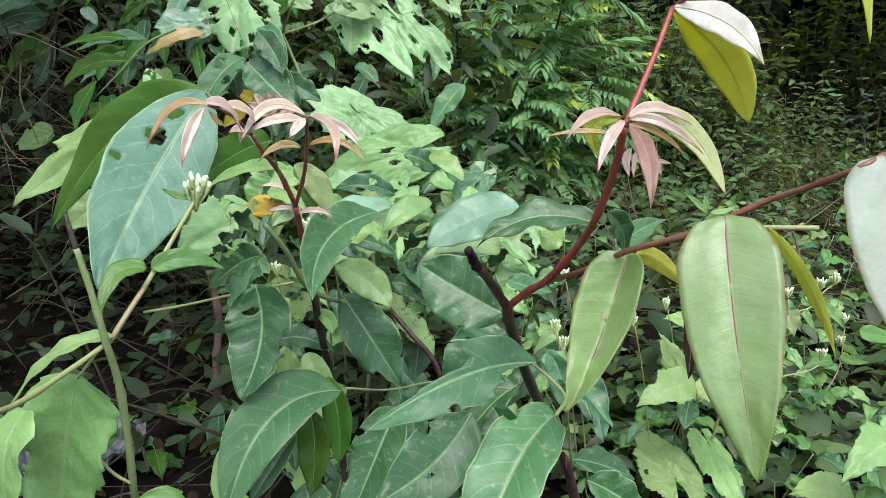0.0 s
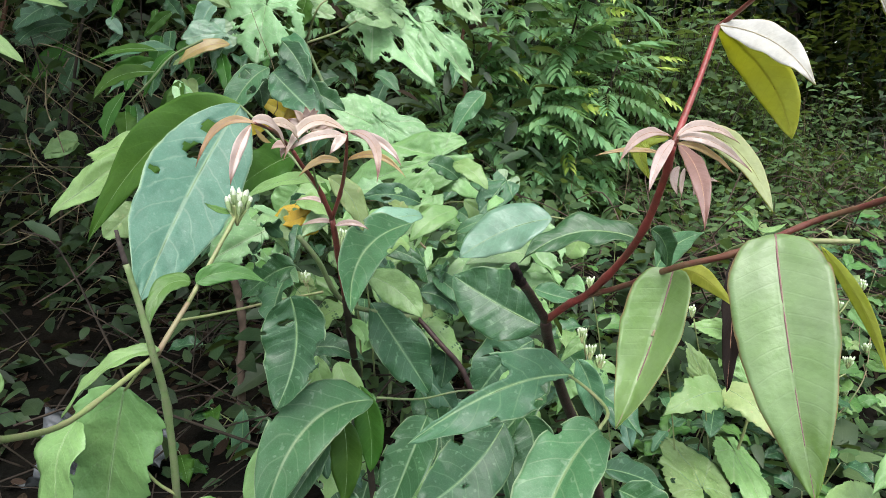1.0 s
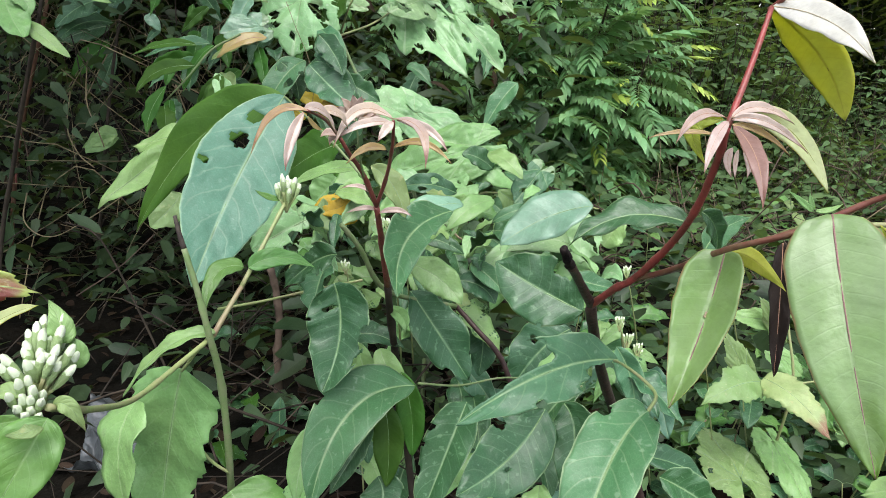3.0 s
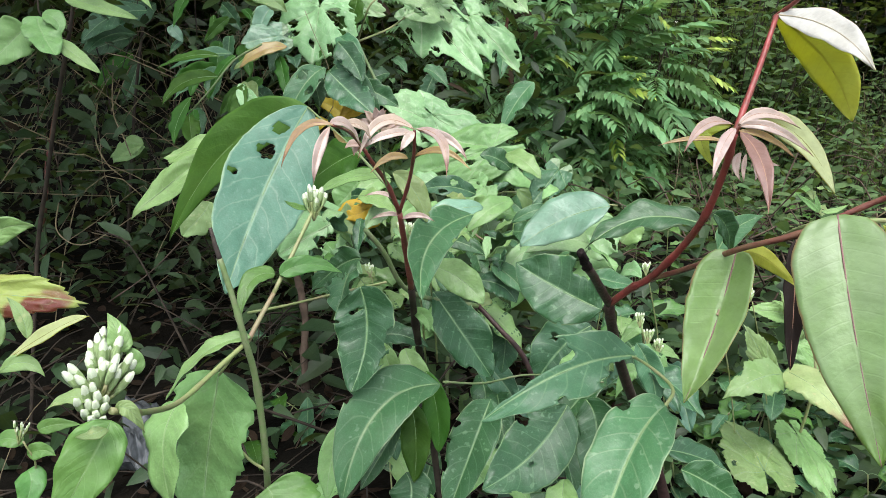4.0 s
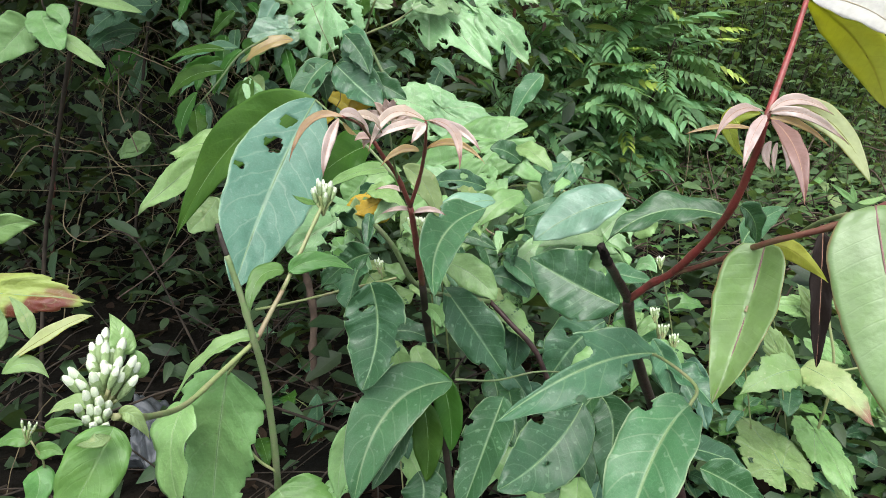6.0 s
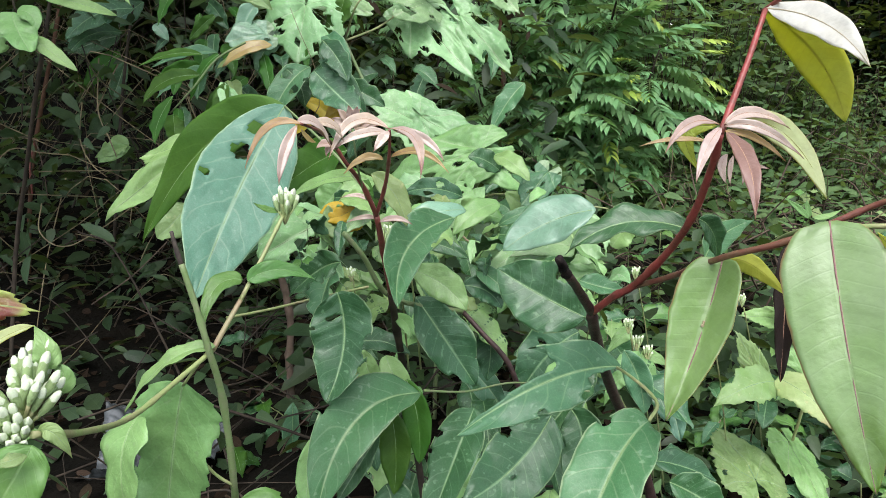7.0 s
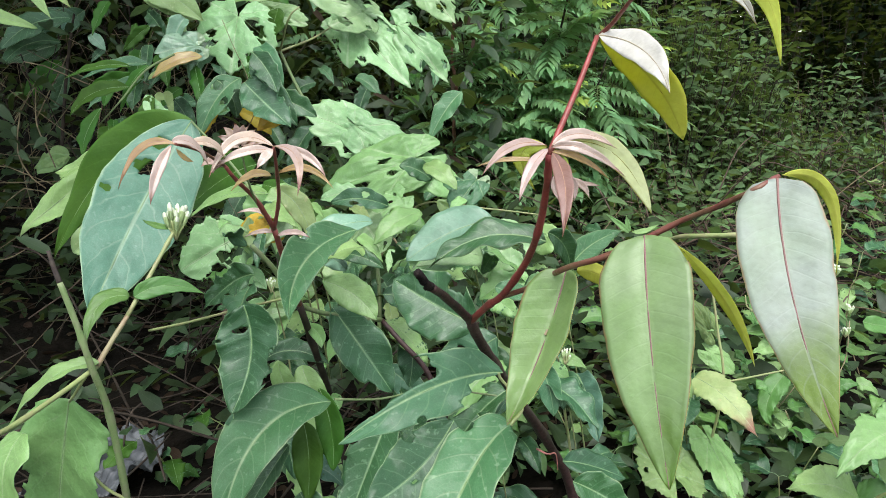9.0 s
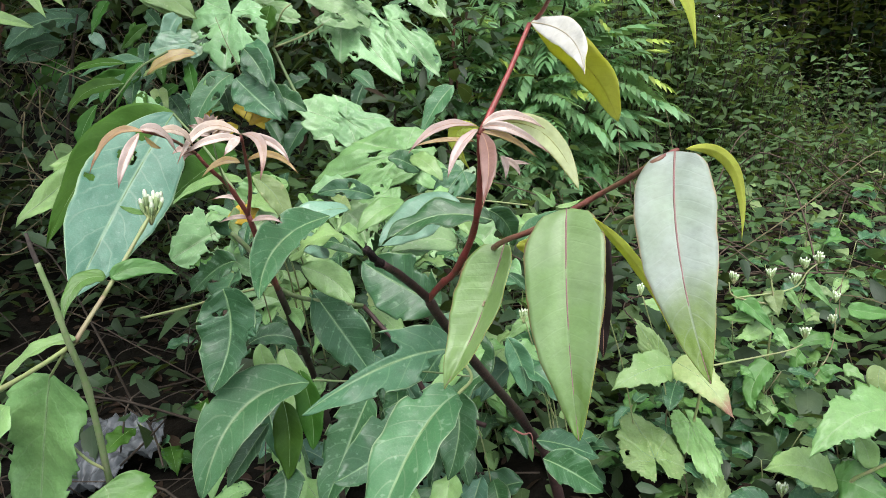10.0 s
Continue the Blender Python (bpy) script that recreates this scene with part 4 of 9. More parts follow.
def pinnate_shrub(place, stems, label, seed, dense=36):
    """A shrub of thin upright stems that carry fronds in whorls."""
    r = random.Random(seed)
    ob = thing("pinnate_shrub", (*place, height(*place)), label, "shrub", group="shrubs with pinnate leaves")
    for dx, dy, tall, lean in stems:
        pts = [(dx * 0.3, dy * 0.3, 0), (dx * 0.7, dy * 0.7, tall * 0.4), (dx + lean * 0.5, dy, tall * 0.75), (dx + lean, dy - 0.05, tall)]
        base = origin(ob)
        tube(ob, "stem", [base + Vector(p) for p in pts], 0.009, 0.003, STEM_BROWN, seg=7)
        line = spline(pts, 6)
        k = int(tall * dense)
        for i in range(k):
            q = line[min(int((0.22 + 0.78 * i / max(1, k - 1)) * (len(line) - 1)), len(line) - 1)]
            fr = new("frond", FRONDS[r.choice((0, 1, 3, 3, 0, 1, 2) if i < k * 0.8 else (2, 2, 3))])
            fr.parent = ob
            fr.location = q
            face = -0.95 + r.gauss(0, 1.25)
            fr.rotation_euler = (radians(r.uniform(-24, 34)), r.uniform(-0.25, 0.25), face - 1.57)
            s = r.uniform(0.55, 0.92)
            fr.scale = (s, s, s)
    return ob


pinnate_shrub((0.06, 2.85), [(-0.10, 0.0, 0.62, -0.06), (0.14, 0.05, 0.66, 0.10), (0.25, -0.05, 0.55, 0.12)], "shrub with drooping pinnate green leaves", 1, 11)
pinnate_shrub((0.30, 2.95), [(-0.12, 0.1, 1.30, 0.05), (0.10, 0.0, 1.20, 0.12), (-0.22, -0.05, 0.90, -0.05), (0.22, -0.12, 0.75, 0.10), (0.0, -0.15, 0.62, 0.0)], "tall shrub with pinnate leaves and yellow-green tips", 2)
pinnate_shrub((0.28, 3.7), [(-0.35, 0.0, 1.35, -0.1), (0.2, 0.1, 1.40, 0.1), (0.0, 0.0, 1.25, 0.2)], "taller pinnate-leaved shrub further back", 3, 22)
pinnate_shrub((-0.35, 3.5), [(0.0, 0.0, 1.3, 0.1), (-0.25, 0.1, 1.2, -0.1)], "pinnate-leaved shrub behind the vine", 4, 12)


# ---- forest beyond ----
def tree(place, tall, radii, seed, leaves=5200):
    r = np.random.default_rng(seed)
    rr = random.Random(seed)
    x, y = place
    ob = thing("tree", (x, y, height(x, y) - 0.1), "dark forest tree with a dense leafy crown", "tree", group="forest trees")
    base = origin(ob)
    top = Vector((rr.uniform(-0.3, 0.3), rr.uniform(-0.3, 0.3), tall))
    tube(ob, "trunk", [base, base + top * 0.35 + Vector((0.08, 0, 0)), base + top * 0.7, base + top], 0.10, 0.03, STEM_BROWN, seg=9)
    for k in range(6):
        a = rr.uniform(0, 6.28)
        p = base + top * rr.uniform(0.3, 0.8)
        e = p + Vector((math.cos(a) * radii[0] * 0.8, math.sin(a) * radii[1] * 0.8, rr.uniform(0.2, 0.9)))
        tube(ob, "limb", [p, (p + e) / 2 + Vector((0, 0, 0.15)), e], 0.035, 0.01, STEM_BROWN, seg=6)
    pts, dirs = [], []
    for k in range(14):
        a = rr.uniform(0, 6.28)
        q = rr.uniform(0.2, 0.85)
        c = (math.cos(a) * radii[0] * q, math.sin(a) * radii[1] * q, tall * rr.uniform(0.30, 1.05))
        p, d = cloud(r, leaves // 14, c, (radii[0] * 0.42, radii[1] * 0.42, radii[2] * 0.30), 0.2)
        pts.append(p)
        dirs.append(d)
    pts, dirs = np.concatenate(pts), np.concatenate(dirs)
    n = len(pts)
    dirs = dirs + 0.6 * r.normal(size=dirs.shape)
    dirs[:, 2] -= 0.4
    nor = np.stack([0.5 * r.normal(size=n), 0.5 * r.normal(size=n) - 0.2, np.ones(n)], axis=1)
    ln = r.uniform(0.10, 0.20, n)
    v, f, c = rows_of_leaves(pts, dirs, nor, ln, ln * 0.45, stations=(0.45,))
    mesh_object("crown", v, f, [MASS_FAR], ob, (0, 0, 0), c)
    return ob


trees = [tree((1.5, 7.2), 4.6, (1.5, 1.4, 2.2), 31), tree((3.6, 7.8), 5.2, (1.6, 1.5, 2.4), 32), tree((-0.8, 6.8), 4.4, (1.5, 1.4, 2.2), 33)]
spots = [(-2.8, 5.6), (-4.6, 4.4), (-5.2, 2.6), (5.4, 7.0), (2.6, 9.4), (0.4, 9.0), (4.8, 9.6), (-1.9, 8.6), (6.8, 5.4), (-4.2, 7.0), (-3.2, 3.9), (7.0, 8.6), (6.2, 2.6), (-5.0, 0.4), (9.5, -6.0), (-9.0, -6.5), (4.0, -13.0), (-4.5, -14.0), (0.0, -15.0), (5.2, 4.2), (0.9, 11.0), (3.4, 11.4), (6.2, 11.2), (-2.2, 10.6)]
for i, (x, y) in enumerate(spots):
    copy_thing(trees[i % 3], pose(x, y, height(x, y) - 0.1, 0, 0, 67 * i))
# Unseen leaf mass overhead, added to darken the forest understory.
thicket("canopy", MASS_FAR, "leaf roof added out of view to shade the forest", 18000, (-2.0, 8.5), (5.0, 9.5), (2.0, 4.8), (0.12, 0.24))
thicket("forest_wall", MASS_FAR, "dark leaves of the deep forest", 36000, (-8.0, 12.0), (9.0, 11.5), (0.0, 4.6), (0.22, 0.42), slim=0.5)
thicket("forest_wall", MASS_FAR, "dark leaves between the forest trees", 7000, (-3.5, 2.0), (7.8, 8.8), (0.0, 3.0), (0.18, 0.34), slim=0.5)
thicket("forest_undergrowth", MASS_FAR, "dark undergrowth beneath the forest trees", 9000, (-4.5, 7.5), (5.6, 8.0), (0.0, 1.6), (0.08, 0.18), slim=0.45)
thicket("undergrowth", MASS_DARK, "dark leaves behind the pinnate shrubs", 2600, (-1.3, 0.7), (3.9, 4.8), (0.0, 1.9), (0.06, 0.13), up=-0.2)
thicket("ground_weeds", MASS_MID, "small pointed weed leaves at the clearing's edge", 650, (0.22, 0.85), (0.72, 1.15), (0.0, 0.17), (0.022, 0.05), slim=0.5, up=0.1, shape="ovate")
thicket("ground_weeds", MASS_DARK, "dark small weed leaves at the clearing's edge", 650, (0.22, 0.85), (0.72, 1.15), (0.0, 0.15), (0.022, 0.05), slim=0.5, up=0.1, shape="ovate")


# ---- crumpled plastic on the ground ----
def plastic_sheet(place, size, seed):
    r = random.Random(seed)
    nx = 60
    verts, faces = [], []
    off = r.uniform(0, 50)
    for j in range(nx + 1):
        for i in range(nx + 1):
            x, y = (i / nx - 0.5) * size[0], (j / nx - 0.5) * size[1]
            q = Vector((x * 9 + off, y * 9, 1.0))
            z = 0.05 + 0.07 * abs(noise.noise(q)) + 0.04 * abs(noise.noise(q * 2.7)) + 0.022 * abs(noise.noise(q * 6)) + 0.010 * noise.noise(q * 13)
            x += 0.05 * noise.noise(q * 0.8 + Vector((9, 0, 0)))
            y += 0.05 * noise.noise(q * 0.8 + Vector((0, 9, 0)))
            verts.append((x, y, z))
    for j in range(nx):
        for i in range(nx):
            k = j * (nx + 1) + i
            faces.append((k, k + 1, k + nx + 2, k + nx + 1))
    ob = mesh_object("plastic_sheet", verts, faces, [PLASTIC], None, (*place, height(*place) - 0.02), smooth=True)
    return tagged(ob, "crumpled grey-white plastic sheet on the ground", "plastic sheet")


plastic_sheet((-0.645, 1.02), (0.21, 0.23), 5)



# ---- the sapling with red new growth ----
sapling = thing("sapling", (0.20, 0.88, 0.0), "young tree sapling with dark stem, red twigs and drooping pale leaflets", "sapling")
# stem and twigs
tube(sapling, "stem", [(0.2727, 0.8269, -0.2595), (0.1922, 0.7530, 0.1534), (0.1465, 0.6868, 0.2913), (0.0881, 0.5423, 0.4461), (0.0605, 0.4517, 0.5320), (0.0540, 0.4275, 0.5574)], 0.0070, 0.0035, BARK_DARK, knots=6)
twig = tube(sapling, "cut_twig", [(0.0540, 0.4275, 0.5574), (0.0395, 0.3938, 0.5860), (0.0296, 0.3650, 0.6050)], 0.0032, 0.0028, BARK_DARK, label="dark maroon cut-off twig", rough=0.10)
tube(twig, "charred_end", [(0.0296, 0.3650, 0.6050), (0.0274, 0.3586, 0.6093), (0.0229, 0.3490, 0.6197)], 0.0029, 0.0024, CHAR, label="blackened broken twig end", knots=4, rough=0.25)
tube(sapling, "red_branch", [(0.0540, 0.4273, 0.5566), (0.0662, 0.4116, 0.5748), (0.0752, 0.3991, 0.5859), (0.0879, 0.3711, 0.6158), (0.0939, 0.3475, 0.6432), (0.0962, 0.3295, 0.6721), (0.0961, 0.3193, 0.6914)], 0.0027, 0.0018, BARK_RED, knots=7)
tube(sapling, "shoot", [(0.0961, 0.3193, 0.6914), (0.1055, 0.3322, 0.7085), (0.1150, 0.3450, 0.7265), (0.1265, 0.3615, 0.7502)], 0.0018, 0.0014, BARK_RED)
tube(sapling, "leaf_axis", [(0.0745, 0.4018, 0.5842), (0.0936, 0.3772, 0.6000), (0.1057, 0.3275, 0.6266), (0.1261, 0.3056, 0.6408), (0.1436, 0.2984, 0.6521), (0.1572, 0.2908, 0.6620), (0.1665, 0.2730, 0.6723), (0.1742, 0.2552, 0.6830), (0.1862, 0.2607, 0.6875)], 0.0019, 0.0011, AXIS, knots=8)
tube(sapling, "shoot", [(0.1279, 0.3687, 0.7496), (0.1343, 0.3556, 0.7574), (0.1395, 0.3280, 0.7695), (0.1432, 0.3044, 0.7773)], 0.0013, 0.0009, BARK_MAROON)
leaf(sapling, "young", (0.1409, 0.2966, 0.6533), (0.1373, 0.2603, 0.6079), (0.1386, 0.2261, 0.5586), 0.0449, (-0.52, -0.68, 0.52), shape='tapered', fold=13, curl=0.10, wave=0.02, nu=36, nv=14)
lime_leaf = leaf(sapling, "fresh", (0.1093, 0.3380, 0.6234), (0.0936, 0.3160, 0.5849), (0.0727, 0.2895, 0.5530), 0.0415, (-0.41, -0.64, 0.65), shape='tapered', fold=38, curl=0.05, wave=0.02, nu=36, nv=14)
tube(lime_leaf, "gall", [(0.0955, 0.3190, 0.5912), (0.0961, 0.3196, 0.5926), (0.0968, 0.3204, 0.5940)], 0.0008, 0.0005, STEM_TAN, seg=8, rough=0.25, label="small brown gall on the midrib")
leaf(sapling, "yellowback", (0.1512, 0.2755, 0.6532), (0.1779, 0.2791, 0.6220), (0.1925, 0.2771, 0.5912), 0.0070, (0.23, 0.96, 0.18), shape='lance', fold=20)
leaf(sapling, "yellowback", (0.1173, 0.3513, 0.6186), (0.1350, 0.3597, 0.6112), (0.1571, 0.3648, 0.5913), 0.0125, (-0.25, 0.96, 0.11), shape='lance', fold=20)
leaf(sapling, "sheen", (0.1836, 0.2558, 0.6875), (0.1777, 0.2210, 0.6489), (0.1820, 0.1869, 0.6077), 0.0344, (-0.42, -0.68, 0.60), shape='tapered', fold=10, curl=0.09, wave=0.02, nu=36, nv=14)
leaf(sapling, "yellowback", (0.1931, 0.2718, 0.6862), (0.2188, 0.2802, 0.6755), (0.2241, 0.2754, 0.6390), 0.0068, (-0.08, 1.00, 0.03), shape='lance', fold=22)
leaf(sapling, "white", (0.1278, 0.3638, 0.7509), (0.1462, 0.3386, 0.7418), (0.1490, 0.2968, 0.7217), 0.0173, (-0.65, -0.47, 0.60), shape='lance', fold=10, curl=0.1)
leaf(sapling, "yellowback", (0.1288, 0.3667, 0.7501), (0.1631, 0.3764, 0.7243), (0.1838, 0.3817, 0.6902), 0.0245, (0.41, 0.72, 0.56), shape='ellip', fold=8, curl=0)
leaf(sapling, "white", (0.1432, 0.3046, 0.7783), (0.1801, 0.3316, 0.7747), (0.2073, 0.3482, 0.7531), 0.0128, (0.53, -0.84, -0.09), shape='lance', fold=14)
leaf(sapling, "yellowback", (0.1550, 0.3134, 0.7777), (0.1955, 0.3267, 0.7722), (0.2121, 0.3275, 0.7324), 0.0121, (-0.09, 0.98, 0.19), shape='lance', fold=14)
# bluish and dark leaves of the sapling
leaf(sapling, "green", (-0.0890, 0.5740, 0.4130), (-0.1440, 0.5220, 0.4100), (-0.1710, 0.4700, 0.3460), 0.0686, (0.15, -0.45, 0.85), shape='ellip', fold=30, curl=0.14, wave=0.035, nu=36, nv=14, ragged=0.07)
leaf(sapling, "green", (0.0778, 0.4358, 0.5115), (0.0227, 0.4141, 0.5091), (-0.0395, 0.3810, 0.4846), 0.0495, (0.20, -0.74, 0.65), shape='ellip', fold=14, curl=0.14, wave=0.06, nu=44, nv=24, holes=[(0.8, 0.72, 0.36, 0.6), (0.1, -0.85, 0.26, 0.55), (0.62, -1.0, 0.03, 0.2)], ragged=0.07)
leaf(sapling, "green", (0.0780, 0.3448, 0.5203), (0.0497, 0.3134, 0.5007), (0.0224, 0.2719, 0.4446), 0.0446, (-0.22, -0.62, 0.75), shape='ellip', fold=18, curl=0.1, wave=0.03, nu=36, nv=14, ragged=0.07)
leaf(sapling, "dark", (-0.1626, 0.5619, 0.5226), (-0.1563, 0.5491, 0.4760), (-0.1664, 0.5119, 0.4352), 0.0619, (0.10, -0.87, 0.49), shape='oblong', fold=14, wave=0.05, holes=[(0.24, 0.3, 0.03, 0.22), (0.52, -0.98, 0.09, 0.22), (0.7, -1.0, 0.05, 0.2)], ragged=0.07)
leaf(sapling, "green", (-0.0530, 0.5800, 0.5900), (-0.0870, 0.5180, 0.5790), (-0.0880, 0.4550, 0.5490), 0.0471, (0.25, -0.45, 0.85), shape='ellip', fold=36, wave=0.05, nu=36, nv=14, ragged=0.07)
leaf(sapling, "dark", (0.0589, 0.4918, 0.5274), (0.0232, 0.5059, 0.5414), (-0.0124, 0.5191, 0.5603), 0.0580, (-0.17, -0.91, 0.39), shape='ellip', fold=10, wave=0.05, holes=[(0.36, 1.0, 0.1, 0.42)], ragged=0.07)
leaf(sapling, "greensheen", (0.0769, 0.5834, 0.5960), (0.0353, 0.5899, 0.5830), (-0.0076, 0.5846, 0.5569), 0.0512, (-0.05, -0.60, 0.80), shape='ellip', fold=12, wave=0.03)
leaf(sapling, "dark", (0.1032, 0.3847, 0.6274), (0.0637, 0.3855, 0.6309), (0.0287, 0.3725, 0.6147), 0.0259, (-0.07, -0.50, 0.87), shape='lance', fold=22, curl=0.2, wave=0.12, ragged=0.07)
leaf(sapling, "green", (0.1217, 0.4089, 0.6016), (0.1414, 0.4373, 0.6103), (0.1674, 0.4537, 0.6168), 0.0189, (0.44, -0.66, 0.61), shape='lance', fold=20, ragged=0.07)
leaf(sapling, "dark", (0.1009, 0.3571, 0.6403), (0.1117, 0.3647, 0.6299), (0.1164, 0.3705, 0.6131), 0.0168, (0.66, -0.75, 0.01), shape='ellip', fold=20, ragged=0.07)
leaf(sapling, "dark", (-0.1047, 0.6818, 0.4748), (-0.0710, 0.6710, 0.4269), (-0.0374, 0.6598, 0.3777), 0.0609, (0.34, -0.84, 0.42), shape='ellip', fold=16, wave=0.08, ragged=0.07)
leaf(sapling, "light", (-0.1021, 0.6333, 0.5225), (-0.0686, 0.6320, 0.5065), (-0.0445, 0.6172, 0.4840), 0.0376, (0.07, -0.88, 0.47), shape='ellip', fold=16, wave=0.06)
leaf(sapling, "dark", (0.0867, 0.7537, 0.4046), (0.0490, 0.7421, 0.3784), (0.0134, 0.7250, 0.3330), 0.0730, (-0.16, -0.85, 0.50), shape='ellip', fold=16, holes=[(0.45, 0.45, 0.03, 0.14)], ragged=0.07)
leaf(sapling, "dark", (-0.0253, 0.7652, 0.4108), (-0.0218, 0.7561, 0.3792), (-0.0270, 0.7442, 0.3409), 0.0409, (-0.02, -0.96, 0.29), shape='ellip', fold=16, ragged=0.07)
leaf(sapling, "dark", (0.0751, 0.7589, 0.3907), (0.0844, 0.7393, 0.3569), (0.0689, 0.7167, 0.3212), 0.0513, (-0.12, -0.84, 0.52), shape='ellip', fold=16, ragged=0.07)
leaf(sapling, "dark", (-0.0384, 0.6346, 0.3638), (-0.0567, 0.6007, 0.3268), (-0.0860, 0.5573, 0.2610), 0.0571, (-0.10, -0.77, 0.63), shape='ellip', fold=16, wave=0.06, ragged=0.07)
leaf(sapling, "dark", (0.0365, 0.5317, 0.4154), (0.0036, 0.4982, 0.3844), (-0.0419, 0.4586, 0.3723), 0.0631, (0.13, -0.60, 0.79), shape='ellip', fold=16, wave=0.05, holes=[(0.58, -0.15, 0.014, 0.07), (0.36, 1.0, 0.08, 0.25)], ragged=0.07)
leaf(sapling, "dark", (0.0587, 0.5714, 0.4002), (0.0684, 0.5537, 0.3727), (0.0559, 0.5280, 0.3258), 0.0469, (-0.20, -0.84, 0.50), shape='ellip', fold=16, ragged=0.07)
leaf(sapling, "olive", (-0.1214, 0.5809, 0.3880), (-0.1156, 0.5705, 0.3509), (-0.1175, 0.5572, 0.3067), 0.0350, (-0.09, -0.96, 0.28), shape='ellip', fold=22)
leaf(sapling, "olive", (-0.1066, 0.6007, 0.4143), (-0.0947, 0.5898, 0.3736), (-0.0930, 0.5772, 0.3304), 0.0320, (-0.06, -0.96, 0.26), shape='ellip', fold=22)
leaf(sapling, "dark", (-0.1275, 0.5469, 0.3813), (-0.1455, 0.5276, 0.3577), (-0.1629, 0.5078, 0.3324), 0.0272, (0.03, -0.79, 0.61), shape='ellip', fold=20, ragged=0.07)
leaf(sapling, "dark", (-0.1584, 0.6506, 0.4588), (-0.1774, 0.6452, 0.4472), (-0.1806, 0.6395, 0.4290), 0.0390, (-0.05, -0.92, 0.38), shape='ellip', fold=16, ragged=0.07)
leaf(sapling, "dark", (-0.1815, 0.6579, 0.4209), (-0.1506, 0.6729, 0.4253), (-0.1111, 0.6718, 0.4083), 0.0299, (0.25, -0.53, 0.81), shape='ellip', fold=16, ragged=0.07)
leaf(sapling, "light", (-0.1549, 0.6233, 0.4364), (-0.1488, 0.6169, 0.4125), (-0.1366, 0.6118, 0.3914), 0.0249, (0.30, -0.89, 0.35), shape='ellip', fold=16)
leaf(sapling, "light", (-0.1344, 0.6420, 0.4215), (-0.1224, 0.6267, 0.4013), (-0.1007, 0.6198, 0.3706), 0.0305, (0.11, -0.88, 0.46), shape='ellip', fold=16)
leaf(sapling, "dark", (-0.0527, 0.7285, 0.4730), (-0.0253, 0.7290, 0.4656), (-0.0083, 0.7247, 0.4454), 0.0369, (0.30, -0.76, 0.58), shape='ellip', fold=16, ragged=0.07)
leaf(sapling, "green", (0.0841, 0.7431, 0.4755), (0.1046, 0.7430, 0.4683), (0.1388, 0.7442, 0.4607), 0.0287, (0.19, -0.74, 0.65), shape='ellip', fold=16, ragged=0.07)
leaf(sapling, "dark", (0.1525, 0.6184, 0.3145), (0.1862, 0.6285, 0.3018), (0.2270, 0.6365, 0.2796), 0.0337, (0.45, -0.60, 0.66), shape='ellip', fold=16, ragged=0.07)
leaf(sapling, "dark", (0.1544, 0.5601, 0.3293), (0.1826, 0.5587, 0.3149), (0.2163, 0.5553, 0.2922), 0.0420, (0.33, -0.70, 0.63), shape='ellip', fold=16, ragged=0.07)
leaf(sapling, "green", (0.1220, 0.6490, 0.4280), (0.1373, 0.6416, 0.3979), (0.1434, 0.6316, 0.3622), 0.0299, (-0.18, -0.96, 0.19), shape='ellip', fold=16, ragged=0.07)
leaf(sapling, "light", (-0.1240, 0.6368, 0.4710), (-0.1064, 0.6170, 0.4691), (-0.1012, 0.6039, 0.4584), 0.0160, (-0.31, -0.52, 0.79), shape='ellip', fold=16)
leaf(sapling, "dark", (-0.1793, 0.6475, 0.5261), (-0.2064, 0.6519, 0.5150), (-0.2405, 0.6502, 0.4856), 0.0405, (-0.33, -0.84, 0.44), shape='ellip', fold=16, wave=0.08, holes=[(0.5, 0.9, 0.1, 0.3)], ragged=0.07)
leaf(sapling, "light", (-0.0328, 0.8279, 0.4480), (-0.0059, 0.8259, 0.4324), (-0.0137, 0.8164, 0.4030), 0.0312, (0.13, -0.95, 0.30), shape='ellip', fold=16)
leaf(sapling, "light", (-0.2058, 0.6475, 0.3235), (-0.2234, 0.6257, 0.2913), (-0.2274, 0.6017, 0.2471), 0.0332, (0.12, -0.87, 0.49), shape='ellip', fold=16)
leaf(sapling, "dark", (-0.1278, 0.5680, 0.3112), (-0.1205, 0.5532, 0.2943), (-0.1308, 0.5353, 0.2729), 0.0474, (0.09, -0.76, 0.64), shape='ellip', fold=16, ragged=0.07)
leaf(sapling, "light", (0.1349, 0.3031, 0.6529), (0.1299, 0.3040, 0.6576), (0.1232, 0.3048, 0.6628), 0.0032, (0.02, -0.98, 0.20), shape='lance', fold=20, nu=12, nv=6)
leaf(sapling, "light", (0.1354, 0.3033, 0.6534), (0.1343, 0.3044, 0.6574), (0.1338, 0.3055, 0.6615), 0.0028, (-0.32, -0.93, 0.19), shape='lance', fold=20, nu=12, nv=6)
leaf(sapling, "light", (0.1363, 0.3034, 0.6534), (0.1432, 0.3042, 0.6537), (0.1502, 0.3058, 0.6567), 0.0032, (-0.01, -0.78, 0.62), shape='lance', fold=20, nu=12, nv=6)
tube(sapling, "leaf_stalk", [(-0.0858, 0.5789, 0.4131), (-0.0460, 0.6289, 0.3864), (0.0077, 0.6683, 0.3779), (0.0791, 0.5940, 0.4078)], 0.0013, 0.0010, STEM_GREEN)
tube(sapling, "leaf_stalk", [(0.0780, 0.3448, 0.5203), (0.0868, 0.3662, 0.5222), (0.0745, 0.4073, 0.5214), (0.0790, 0.5003, 0.4823)], 0.0012, 0.0010, STEM_PALE)
